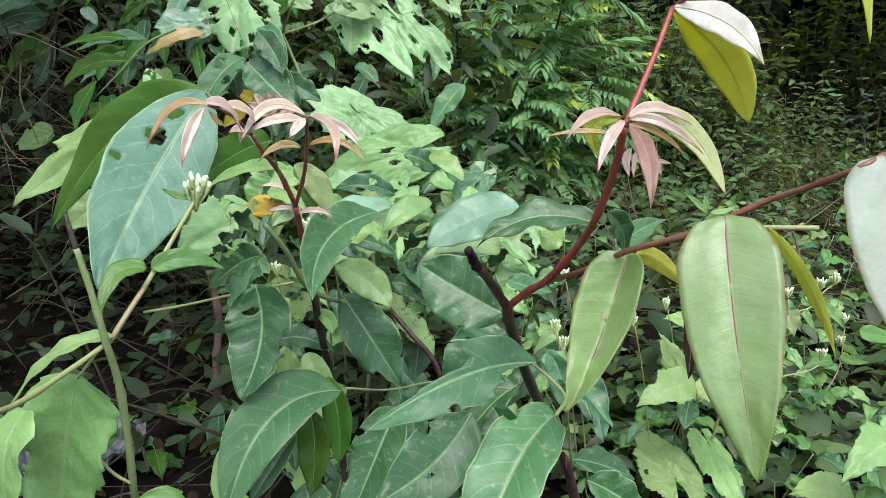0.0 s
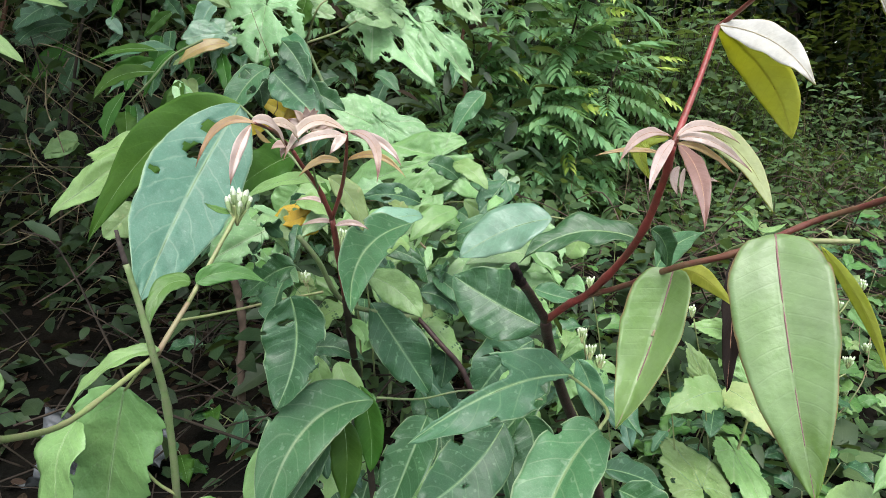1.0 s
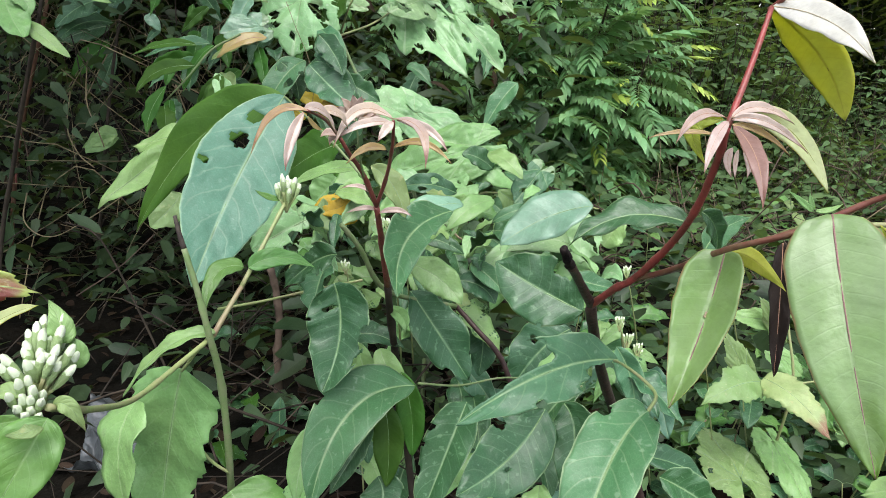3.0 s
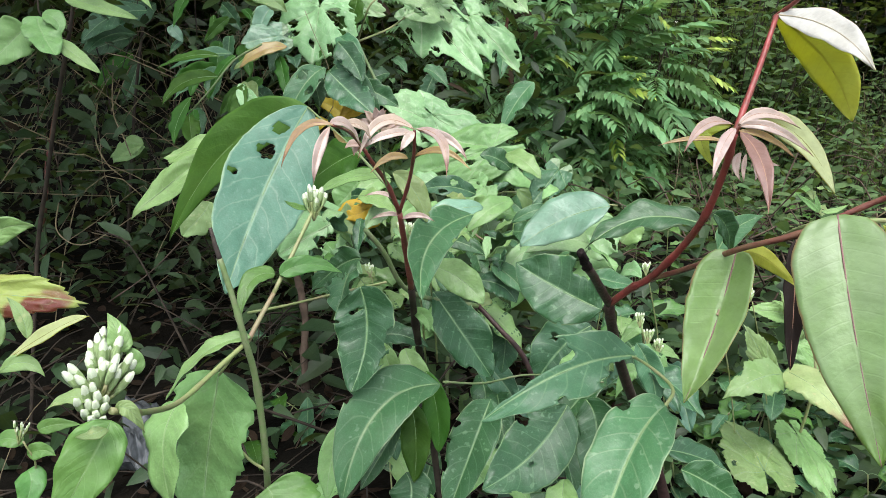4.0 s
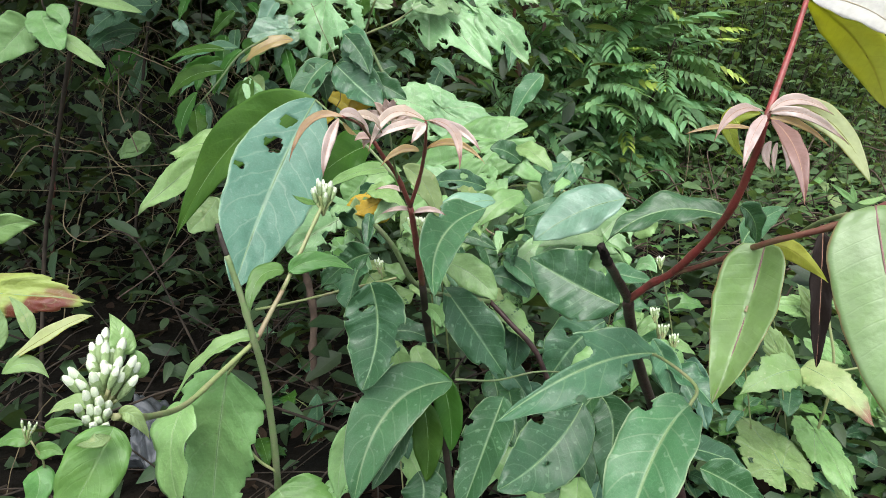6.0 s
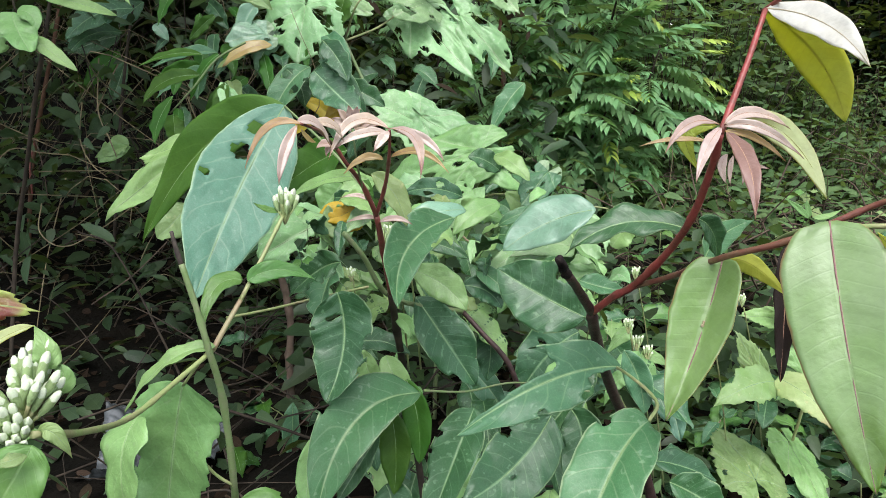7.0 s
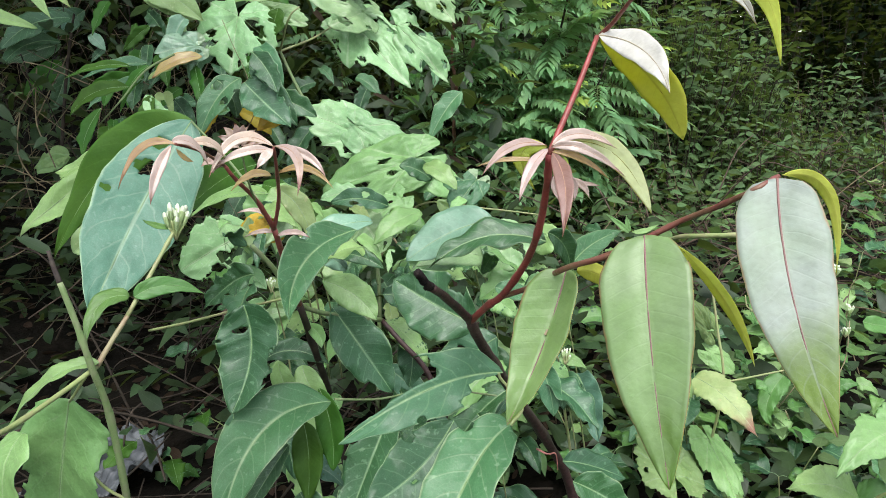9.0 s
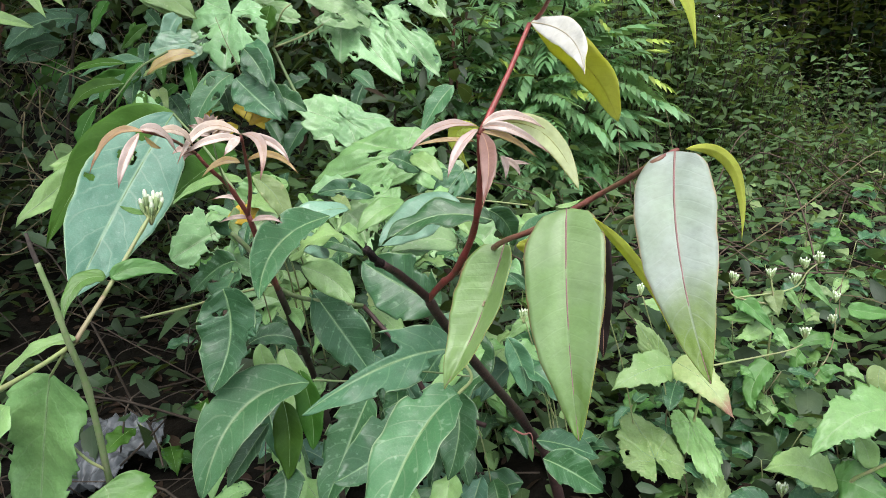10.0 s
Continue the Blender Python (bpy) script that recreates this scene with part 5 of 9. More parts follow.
tube(sapling, "side_twig", [(-0.0542, 0.7219, 0.4421), (-0.0275, 0.7005, 0.4202), (-0.0007, 0.6925, 0.3906), (0.0320, 0.6935, 0.3180), (0.0949, 0.7049, 0.2826)], 0.0029, 0.0034, BARK_DARK)
tube(sapling, "twig", [(-0.1639, 0.6058, 0.5694), (-0.1483, 0.6189, 0.5414), (-0.1264, 0.6550, 0.4834), (-0.0542, 0.7219, 0.4421)], 0.0026, 0.0030, STEM_GREEN)
tube(sapling, "peeling_bark", [(0.1277, 0.6548, 0.3070), (0.1394, 0.6470, 0.3050), (0.1483, 0.6445, 0.3069), (0.1510, 0.6439, 0.2858)], 0.0014, 0.0005, PEEL, label="pink peeling strip of bark")
leaf(sapling, "withered", (0.1900, 0.4500, 0.5990), (0.1890, 0.4390, 0.5534), (0.1880, 0.4300, 0.5040), 0.0185, (-0.35, -0.90, 0.10), shape='strap', fold=38, wave=0.1, ragged=0.15)
# pink sprout on the red branch
leaf(sapling, "pink", (0.0949, 0.3185, 0.6960), (0.0760, 0.3003, 0.6982), (0.0607, 0.2786, 0.6876), 0.0060, (0.43, -0.53, 0.73), shape='lance', fold=18, curl=0.1, wave=0.05, nu=18, nv=8)
leaf(sapling, "gold", (0.0928, 0.3233, 0.6874), (0.0751, 0.3236, 0.6886), (0.0588, 0.3226, 0.6854), 0.0030, (-0.02, -0.74, 0.68), shape='lance', fold=18, curl=0.1, wave=0.05, nu=18, nv=8)
leaf(sapling, "pink", (0.0952, 0.3160, 0.6946), (0.0852, 0.3024, 0.6866), (0.0789, 0.2932, 0.6721), 0.0063, (-0.14, -0.64, 0.75), shape='lance', fold=18, curl=0.1, wave=0.05, nu=18, nv=8)
leaf(sapling, "yellowback", (0.0959, 0.3253, 0.6945), (0.0826, 0.3293, 0.6903), (0.0898, 0.3242, 0.6715), 0.0105, (-0.29, -0.95, 0.12), shape='lance', fold=18, curl=0.1, wave=0.05, nu=18, nv=8)
leaf(sapling, "mauve", (0.0972, 0.3144, 0.6926), (0.1004, 0.2903, 0.6802), (0.0964, 0.2665, 0.6613), 0.0094, (-0.16, -0.54, 0.83), shape='lance', fold=18, curl=0.1, wave=0.05, nu=18, nv=8)
leaf(sapling, "pink", (0.0974, 0.3185, 0.6961), (0.1139, 0.3271, 0.7007), (0.1330, 0.3301, 0.6921), 0.0063, (0.32, -0.88, 0.35), shape='lance', fold=18, curl=0.1, wave=0.05, nu=18, nv=8)
leaf(sapling, "pink", (0.0974, 0.3182, 0.6950), (0.1136, 0.3149, 0.6940), (0.1351, 0.3162, 0.6792), 0.0056, (0.04, -0.97, 0.22), shape='lance', fold=18, curl=0.1, wave=0.05, nu=18, nv=8)
leaf(sapling, "gold", (0.0974, 0.3176, 0.6929), (0.1120, 0.3167, 0.6892), (0.1276, 0.3178, 0.6777), 0.0042, (0.20, -0.90, 0.38), shape='lance', fold=18, curl=0.1, wave=0.05, nu=18, nv=8)
leaf(sapling, "pink", (0.1027, 0.3267, 0.6805), (0.1000, 0.3250, 0.6742), (0.1024, 0.3227, 0.6661), 0.0045, (-0.24, -0.94, 0.26), shape='lance', fold=18, curl=0.1, wave=0.05, nu=18, nv=8)
leaf(sapling, "pink", (0.1055, 0.3265, 0.6798), (0.1040, 0.3246, 0.6729), (0.1042, 0.3225, 0.6653), 0.0027, (-0.26, -0.92, 0.28), shape='lance', fold=18, curl=0.1, wave=0.05, nu=18, nv=8)
leaf(sapling, "pink", (0.1090, 0.3251, 0.6744), (0.1168, 0.3271, 0.6743), (0.1250, 0.3298, 0.6724), 0.0027, (0.31, -0.86, 0.42), shape='lance', fold=18, curl=0.1, wave=0.05, nu=18, nv=8)
leaf(sapling, "pink", (0.1075, 0.3255, 0.6785), (0.1105, 0.3240, 0.6735), (0.1098, 0.3225, 0.6655), 0.0042, (-0.1, -0.95, 0.25), shape='lance', fold=18, nu=14, nv=6)
leaf(sapling, "pink", (0.1085, 0.3255, 0.6770), (0.1150, 0.3255, 0.6735), (0.1185, 0.3250, 0.6665), 0.0040, (0.2, -0.92, 0.3), shape='lance', fold=18, nu=14, nv=6)
leaf(sapling, "pale", (0.1029, 0.3259, 0.6965), (0.1326, 0.3344, 0.6889), (0.1511, 0.3230, 0.6585), 0.0145, (0.14, -0.96, 0.25), shape='ellip', fold=12, wave=0.02)

# ---- the second shoot, with the big bluish leaf ----
shoot = thing("shoot", (-0.02, 0.80, 0.0), "maroon forked shoot with pink new leaves and a big bluish leaf", "plant")
tube(shoot, "stem", [(-0.0996, 0.7668, -0.0550), (-0.1243, 0.7596, 0.2597), (-0.1230, 0.6609, 0.4291), (-0.1166, 0.5903, 0.5119)], 0.0050, 0.0036, STEM_BROWN, knots=6)
tube(shoot, "stem", [(-0.1166, 0.5903, 0.5119), (-0.1142, 0.5483, 0.5668), (-0.1142, 0.5247, 0.6053)], 0.0031, 0.0026, BARK_MAROON, knots=6)
tube(shoot, "branch", [(-0.1142, 0.5247, 0.6053), (-0.1200, 0.5045, 0.6341), (-0.1267, 0.4813, 0.6553), (-0.1317, 0.4724, 0.6684)], 0.0022, 0.0013, BARK_MAROON, knots=5)
tube(shoot, "branch", [(-0.1142, 0.5247, 0.6053), (-0.1019, 0.5047, 0.6345), (-0.0927, 0.4760, 0.6620), (-0.0896, 0.4629, 0.6820)], 0.0018, 0.0011, BARK_MAROON, knots=5)
tube(shoot, "twig", [(-0.1199, 0.5164, 0.6208), (-0.1203, 0.4925, 0.6468), (-0.1202, 0.4792, 0.6814)], 0.0010, 0.0007, STEM_GREEN)
tube(shoot, "twig", [(-0.1317, 0.4724, 0.6684), (-0.1314, 0.4302, 0.6845), (-0.1360, 0.4013, 0.6928)], 0.0013, 0.0009, BARK_MAROON)
leaf(shoot, "gold", (-0.1353, 0.4012, 0.6925), (-0.1564, 0.3976, 0.6912), (-0.1682, 0.3837, 0.6671), 0.0060, (0.13, -0.89, 0.44), shape='lance', fold=18, curl=0.1, wave=0.05, nu=18, nv=8)
leaf(shoot, "pink", (-0.1381, 0.4011, 0.6921), (-0.1433, 0.3862, 0.6757), (-0.1441, 0.3742, 0.6583), 0.0076, (0.46, -0.73, 0.50), shape='lance', fold=18, curl=0.1, wave=0.05, nu=18, nv=8)
leaf(shoot, "pink", (-0.1381, 0.4016, 0.6941), (-0.1284, 0.4114, 0.6917), (-0.1214, 0.4175, 0.6760), 0.0087, (0.82, -0.33, 0.47), shape='lance', fold=18, curl=0.1, wave=0.05, nu=18, nv=8)
leaf(shoot, "pink", (-0.1354, 0.4216, 0.6910), (-0.1234, 0.4315, 0.6893), (-0.1179, 0.4386, 0.6772), 0.0081, (0.76, -0.33, 0.55), shape='lance', fold=18, curl=0.1, wave=0.05, nu=18, nv=8)
leaf(shoot, "gold", (-0.1371, 0.4055, 0.6891), (-0.1335, 0.4088, 0.6825), (-0.1298, 0.4133, 0.6797), 0.0036, (0.75, -0.67, 0.02), shape='lance', fold=18, curl=0.1, wave=0.05, nu=18, nv=8)
leaf(shoot, "pink", (-0.0896, 0.4631, 0.6828), (-0.1130, 0.4525, 0.6898), (-0.1258, 0.4252, 0.6665), 0.0096, (0.42, -0.66, 0.62), shape='lance', fold=18, curl=0.1, wave=0.05, nu=18, nv=8)
leaf(shoot, "pink", (-0.0903, 0.4624, 0.6801), (-0.1090, 0.4500, 0.6806), (-0.1276, 0.4367, 0.6704), 0.0075, (0.41, -0.78, 0.47), shape='lance', fold=18, curl=0.1, wave=0.05, nu=18, nv=8)
leaf(shoot, "pink", (-0.0896, 0.4632, 0.6832), (-0.0682, 0.4440, 0.6770), (-0.0624, 0.4161, 0.6544), 0.0086, (-0.04, -0.54, 0.84), shape='lance', fold=18, curl=0.1, wave=0.05, nu=18, nv=8)
leaf(shoot, "pink", (-0.0872, 0.4629, 0.6821), (-0.0641, 0.4593, 0.6758), (-0.0493, 0.4500, 0.6607), 0.0075, (-0.00, -0.86, 0.51), shape='lance', fold=18, curl=0.1, wave=0.05, nu=18, nv=8)
leaf(shoot, "gold", (-0.0922, 0.4777, 0.6606), (-0.0684, 0.4718, 0.6650), (-0.0470, 0.4628, 0.6504), 0.0061, (-0.21, -0.89, 0.40), shape='lance', fold=18, curl=0.1, wave=0.05, nu=18, nv=8)
leaf(shoot, "pink", (-0.0899, 0.4606, 0.6814), (-0.0942, 0.4540, 0.6760), (-0.0990, 0.4467, 0.6685), 0.0079, (0.33, -0.75, 0.58), shape='lance', fold=18, curl=0.1, wave=0.05, nu=18, nv=8)
leaf(shoot, "gold", (-0.0971, 0.4752, 0.6591), (-0.1111, 0.4705, 0.6610), (-0.1253, 0.4623, 0.6503), 0.0072, (0.18, -0.79, 0.58), shape='lance', fold=18, curl=0.1, wave=0.05, nu=18, nv=8)
leaf(shoot, "pink", (-0.1317, 0.4724, 0.6684), (-0.1368, 0.4633, 0.6731), (-0.1413, 0.4523, 0.6709), 0.0078, (0.80, -0.32, 0.51), shape='lance', fold=18, curl=0.1, wave=0.05, nu=18, nv=8)
leaf(shoot, "pink", (-0.1313, 0.4722, 0.6676), (-0.1363, 0.4673, 0.6688), (-0.1366, 0.4608, 0.6639), 0.0059, (0.50, -0.47, 0.72), shape='lance', fold=18, curl=0.1, wave=0.05, nu=18, nv=8)
leaf(shoot, "pink", (-0.1210, 0.4788, 0.6802), (-0.1268, 0.4801, 0.6849), (-0.1313, 0.4772, 0.6857), 0.0046, (0.34, -0.86, 0.37), shape='lance', fold=18, curl=0.1, wave=0.05, nu=18, nv=8)
leaf(shoot, "pink", (-0.1210, 0.4794, 0.6822), (-0.1245, 0.4812, 0.6889), (-0.1287, 0.4824, 0.6935), 0.0047, (0.24, -0.88, 0.40), shape='lance', fold=18, curl=0.1, wave=0.05, nu=18, nv=8)
leaf(shoot, "pink", (-0.1202, 0.4797, 0.6834), (-0.1184, 0.4817, 0.6906), (-0.1136, 0.4834, 0.6966), 0.0047, (0.13, -0.97, 0.20), shape='lance', fold=18, curl=0.1, wave=0.05, nu=18, nv=8)
leaf(shoot, "pink", (-0.1194, 0.4793, 0.6818), (-0.1117, 0.4809, 0.6875), (-0.1031, 0.4814, 0.6893), 0.0049, (-0.02, -0.95, 0.32), shape='lance', fold=18, curl=0.1, wave=0.05, nu=18, nv=8)
leaf(shoot, "pink", (-0.1185, 0.4787, 0.6799), (-0.1104, 0.4797, 0.6832), (-0.1005, 0.4799, 0.6838), 0.0046, (-0.02, -0.93, 0.38), shape='lance', fold=18, curl=0.1, wave=0.05, nu=18, nv=8)
leaf(shoot, "pink", (-0.1139, 0.5268, 0.6016), (-0.1253, 0.5222, 0.6041), (-0.1405, 0.5208, 0.5994), 0.0048, (0.12, -0.76, 0.63), shape='lance', fold=18, curl=0.1, wave=0.05, nu=18, nv=8)
leaf(shoot, "pink", (-0.1124, 0.5260, 0.5989), (-0.0975, 0.5269, 0.6019), (-0.0834, 0.5255, 0.5963), 0.0056, (0.02, -0.91, 0.41), shape='lance', fold=18, curl=0.1, wave=0.05, nu=18, nv=8)
leaf(shoot, "pink", (-0.1154, 0.5252, 0.6146), (-0.1281, 0.5221, 0.6228), (-0.1427, 0.5165, 0.6216), 0.0044, (0.38, -0.72, 0.58), shape='lance', fold=18, curl=0.1, wave=0.05, nu=18, nv=8)
leaf(shoot, "pink", (-0.1219, 0.4790, 0.6824), (-0.1279, 0.4757, 0.6874), (-0.1341, 0.4720, 0.6906), 0.0069, (0.59, -0.78, 0.22), shape='lance', fold=18, nu=14, nv=6)
leaf(shoot, "pink", (-0.1215, 0.4793, 0.6833), (-0.1254, 0.4771, 0.6914), (-0.1296, 0.4742, 0.6970), 0.0074, (0.51, -0.86, -0.01), shape='lance', fold=18, nu=14, nv=6)
leaf(shoot, "pink", (-0.1206, 0.4794, 0.6837), (-0.1207, 0.4779, 0.6930), (-0.1212, 0.4755, 0.6993), 0.0072, (0.26, -0.94, -0.23), shape='lance', fold=18, nu=14, nv=6)
leaf(shoot, "pink", (-0.1198, 0.4794, 0.6832), (-0.1169, 0.4781, 0.6925), (-0.1145, 0.4758, 0.6984), 0.0073, (-0.03, -0.97, -0.22), shape='lance', fold=18, nu=14, nv=6)
leaf(shoot, "pink", (-0.1189, 0.4793, 0.6828), (-0.1127, 0.4776, 0.6896), (-0.1061, 0.4753, 0.6942), 0.0076, (-0.32, -0.95, 0.02), shape='lance', fold=18, nu=14, nv=6)
leaf(shoot, "pink", (-0.1181, 0.4792, 0.6820), (-0.1097, 0.4767, 0.6855), (-0.1010, 0.4738, 0.6877), 0.0070, (-0.37, -0.89, 0.28), shape='lance', fold=18, nu=14, nv=6)
leaf(shoot, "pink", (-0.1215, 0.4788, 0.6816), (-0.1270, 0.4748, 0.6837), (-0.1324, 0.4705, 0.6849), 0.0054, (0.63, -0.70, 0.34), shape='lance', fold=18, nu=14, nv=6)
leaf(shoot, "pink", (-0.1185, 0.4789, 0.6812), (-0.1113, 0.4753, 0.6810), (-0.1039, 0.4718, 0.6813), 0.0054, (-0.40, -0.80, 0.45), shape='lance', fold=18, nu=14, nv=6)
leaf(shoot, "blue", (-0.2225, 0.6389, 0.6913), (-0.2486, 0.5677, 0.6214), (-0.2591, 0.4746, 0.5467), 0.0840, (0.42, -0.65, 0.63), shape='ellip', fold=7, curl=0.05, wave=0.02, nu=44, nv=24, holes=[(0.19, 0.4, 0.03, 0.22), (0.33, 0.36, 0.04, 0.2), (0.5, 0.78, 0.018, 0.1)], ragged=0.07)
leaf(shoot, "olive", (-0.2222, 0.6477, 0.6857), (-0.3177, 0.6582, 0.6501), (-0.3983, 0.6500, 0.5464), 0.0582, (-0.21, -0.94, 0.25), shape='lance', fold=16, curl=0.1, wave=0.04, nu=36, nv=12)
leaf(shoot, "olive", (-0.1673, 0.6572, 0.6433), (-0.2071, 0.6630, 0.6276), (-0.2484, 0.6542, 0.5962), 0.0508, (-0.19, -0.90, 0.38), shape='ellip', fold=14)
leaf(shoot, "sick", (-0.1300, 0.5914, 0.6296), (-0.1089, 0.5914, 0.6103), (-0.0975, 0.5843, 0.5802), 0.0252, (0.47, -0.78, 0.42), shape='ellip', fold=18)
leaf(shoot, "light", (-0.1244, 0.5505, 0.6316), (-0.1700, 0.5699, 0.6278), (-0.2170, 0.5832, 0.6015), 0.0156, (-0.43, -0.62, 0.66), shape='lance', fold=18)
tube(shoot, "leaf_stalk", [(-0.1237, 0.5238, 0.6287), (-0.1657, 0.5779, 0.6567), (-0.2224, 0.6386, 0.6903)], 0.0013, 0.0011, STEM_GREEN)

# ---- the near flowering weed ----
flowering_weed = thing("flowering_weed", (-0.30, 0.50, 0.0), "green flowering weed with white flower heads and a broken stem", "weed")
tube(flowering_weed, "stem", [(-0.2670, 0.4749, 0.1320), (-0.2264, 0.4268, 0.3340), (-0.2089, 0.4001, 0.4252), (-0.2042, 0.3900, 0.5019), (-0.2052, 0.3810, 0.5445), (-0.2106, 0.3815, 0.5766), (-0.2169, 0.3821, 0.6057)], 0.0031, 0.0019, STEM_GREEN, label="thick hairy green stem", knots=8)
tube(flowering_weed, "withered_end", [(-0.2169, 0.3821, 0.6057), (-0.2192, 0.3821, 0.6171), (-0.2211, 0.3829, 0.6274)], 0.0018, 0.0012, CUT_DARK, label="withered dark stem end")
tube(flowering_weed, "side_stem", [(-0.2068, 0.3893, 0.5414), (-0.2004, 0.4026, 0.5557), (-0.1941, 0.4155, 0.5686)], 0.0019, 0.0017, STEM_TAN)
tube(flowering_weed, "side_stem", [(-0.1941, 0.4155, 0.5686), (-0.1834, 0.4425, 0.5959), (-0.1733, 0.4668, 0.6215)], 0.0017, 0.0014, STEM_PALE, knots=9)
tube(flowering_weed, "side_stem", [(-0.2068, 0.3893, 0.5414), (-0.2143, 0.3539, 0.5375), (-0.2099, 0.2939, 0.5458), (-0.1855, 0.2227, 0.5800), (-0.1741, 0.1808, 0.6045)], 0.0018, 0.0014, STEM_PALE, knots=9)
tube(flowering_weed, "leaf_stalk", [(-0.2060, 0.3850, 0.5450), (-0.2190, 0.3890, 0.5300), (-0.2330, 0.3920, 0.5130)], 0.0012, 0.0010, STEM_PALE)
leaf(flowering_weed, "light", (-0.2330, 0.3920, 0.5150), (-0.2470, 0.3840, 0.4480), (-0.2560, 0.3700, 0.3740), 0.0740, (0.10, -0.92, 0.30), shape='ovate', fold=8, teeth=0.10, lobes=0.16)
leaf(flowering_weed, "light", (-0.2560, 0.3720, 0.5000), (-0.2600, 0.3480, 0.4720), (-0.2500, 0.3380, 0.4100), 0.0420, (-0.35, -0.85, 0.40), shape='ovate', fold=10, teeth=0.05, lobes=0.12)
leaf(flowering_weed, "light", (-0.2040, 0.3880, 0.5450), (-0.2340, 0.3760, 0.5380), (-0.2620, 0.3650, 0.5060), 0.0150, (0.10, -0.35, 0.95), shape='ovate', fold=26, teeth=0.08, lobes=0.14)
leaf(flowering_weed, "weed", (-0.1901, 0.4216, 0.5808), (-0.1712, 0.4353, 0.5853), (-0.1480, 0.4450, 0.5746), 0.0156, (0.49, -0.76, 0.43), shape='ovate', fold=14)
leaf(flowering_weed, "weed", (-0.1935, 0.4215, 0.5817), (-0.2067, 0.4043, 0.5812), (-0.2081, 0.3818, 0.5587), 0.0156, (0.17, -0.54, 0.82), shape='ovate', fold=14)
leaf(flowering_weed, "weed", (-0.2029, 0.3839, 0.4229), (-0.1940, 0.3695, 0.4066), (-0.1953, 0.3408, 0.3813), 0.0716, (0.25, -0.65, 0.72), shape='ovate', fold=12, teeth=0.08)
tube(flowering_weed, "leaf_stalk", [(-0.2085, 0.3980, 0.4280), (-0.2180, 0.3930, 0.4400), (-0.2260, 0.3890, 0.4560)], 0.0012, 0.0011, STEM_PALE)
flowers(flowering_weed, (-0.1724, 0.4701, 0.6322), (0.04, 0.29, 0.96), 0.0230, 20, spread=0.5, head=0.0120)
leaf(flowering_weed, "weed", (-0.1769, 0.4665, 0.6216), (-0.1864, 0.4613, 0.6251), (-0.1936, 0.4570, 0.6305), 0.0056, (0.61, -0.61, 0.50), shape='lance')
flowers(flowering_weed, (-0.1857, 0.2020, 0.6233), (-0.03, 0.47, 0.88), 0.0190, 12, spread=0.46, head=0.0105)
flowers(flowering_weed, (-0.1871, 0.1893, 0.6166), (-0.20, -0.15, 0.97), 0.0190, 12, spread=0.46, head=0.0105)
flowers(flowering_weed, (-0.1777, 0.1923, 0.6162), (0.39, 0.30, 0.87), 0.0190, 12, spread=0.46, head=0.0105)
flowers(flowering_weed, (-0.1800, 0.1791, 0.6078), (0.37, -0.44, 0.82), 0.0170, 12, spread=0.46, head=0.0105)
leaf(flowering_weed, "weed", (-0.1730, 0.1781, 0.6020), (-0.1774, 0.1691, 0.5910), (-0.1888, 0.1558, 0.5676), 0.0225, (0.30, -0.86, 0.42), shape='ellip', fold=16, curl=0.1)
leaf(flowering_weed, "sick", (-0.1744, 0.1838, 0.6041), (-0.1687, 0.1840, 0.6029), (-0.1655, 0.1862, 0.5917), 0.0063, (0.63, -0.72, 0.31), shape='lance')
leaf(flowering_weed, "sick", (-0.1826, 0.1791, 0.6089), (-0.1890, 0.1792, 0.6111), (-0.1986, 0.1768, 0.6065), 0.0070, (-0.05, -0.53, 0.85), shape='lance')
leaf(flowering_weed, "sick", (-0.1722, 0.1729, 0.6020), (-0.1733, 0.1677, 0.6027), (-0.1805, 0.1667, 0.6015), 0.0063, (0.28, -0.44, 0.85), shape='lance')
leaf(flowering_weed, "light", (-0.1811, 0.2014, 0.6199), (-0.1811, 0.2034, 0.6265), (-0.1868, 0.2073, 0.6348), 0.0101, (0.49, -0.73, 0.48), shape='ovate')
leaf(flowering_weed, "light", (-0.1765, 0.2010, 0.6100), (-0.1754, 0.2030, 0.6162), (-0.1800, 0.2040, 0.6212), 0.0079, (0.53, -0.77, 0.37), shape='ovate')

# ---- the rust-blotched weed ----
rusty_weed = thing("rusty_weed", (-0.47, 0.42, 0.0), "yellowing weed with rust-blotched leaves", "weed")
tube(rusty_weed, "stem", [(-0.4780, 0.3538, 0.2395), (-0.3918, 0.3281, 0.4762), (-0.3522, 0.3118, 0.5489), (-0.3486, 0.3252, 0.5927), (-0.3707, 0.3428, 0.6244)], 0.0024, 0.0016, STEM_PALE)
palmate(rusty_weed, "rusty", (-0.3700, 0.3300, 0.5990), (-0.2935, 0.3360, 0.5960), 0.0300, (0.10, -0.75, 0.65), lobes="three", seed=31, bites=1, teeth=0.05)
leaf(rusty_weed, "pale", (-0.3300, 0.3130, 0.5610), (-0.2900, 0.3080, 0.5840), (-0.2620, 0.3010, 0.5955), 0.0110, (0.10, -0.60, 0.80), shape='lance', fold=22)
leaf(rusty_weed, "sick", (-0.3134, 0.3131, 0.5754), (-0.3168, 0.3167, 0.5886), (-0.3263, 0.3192, 0.6005), 0.0090, (0.59, -0.66, 0.46), shape='lance')
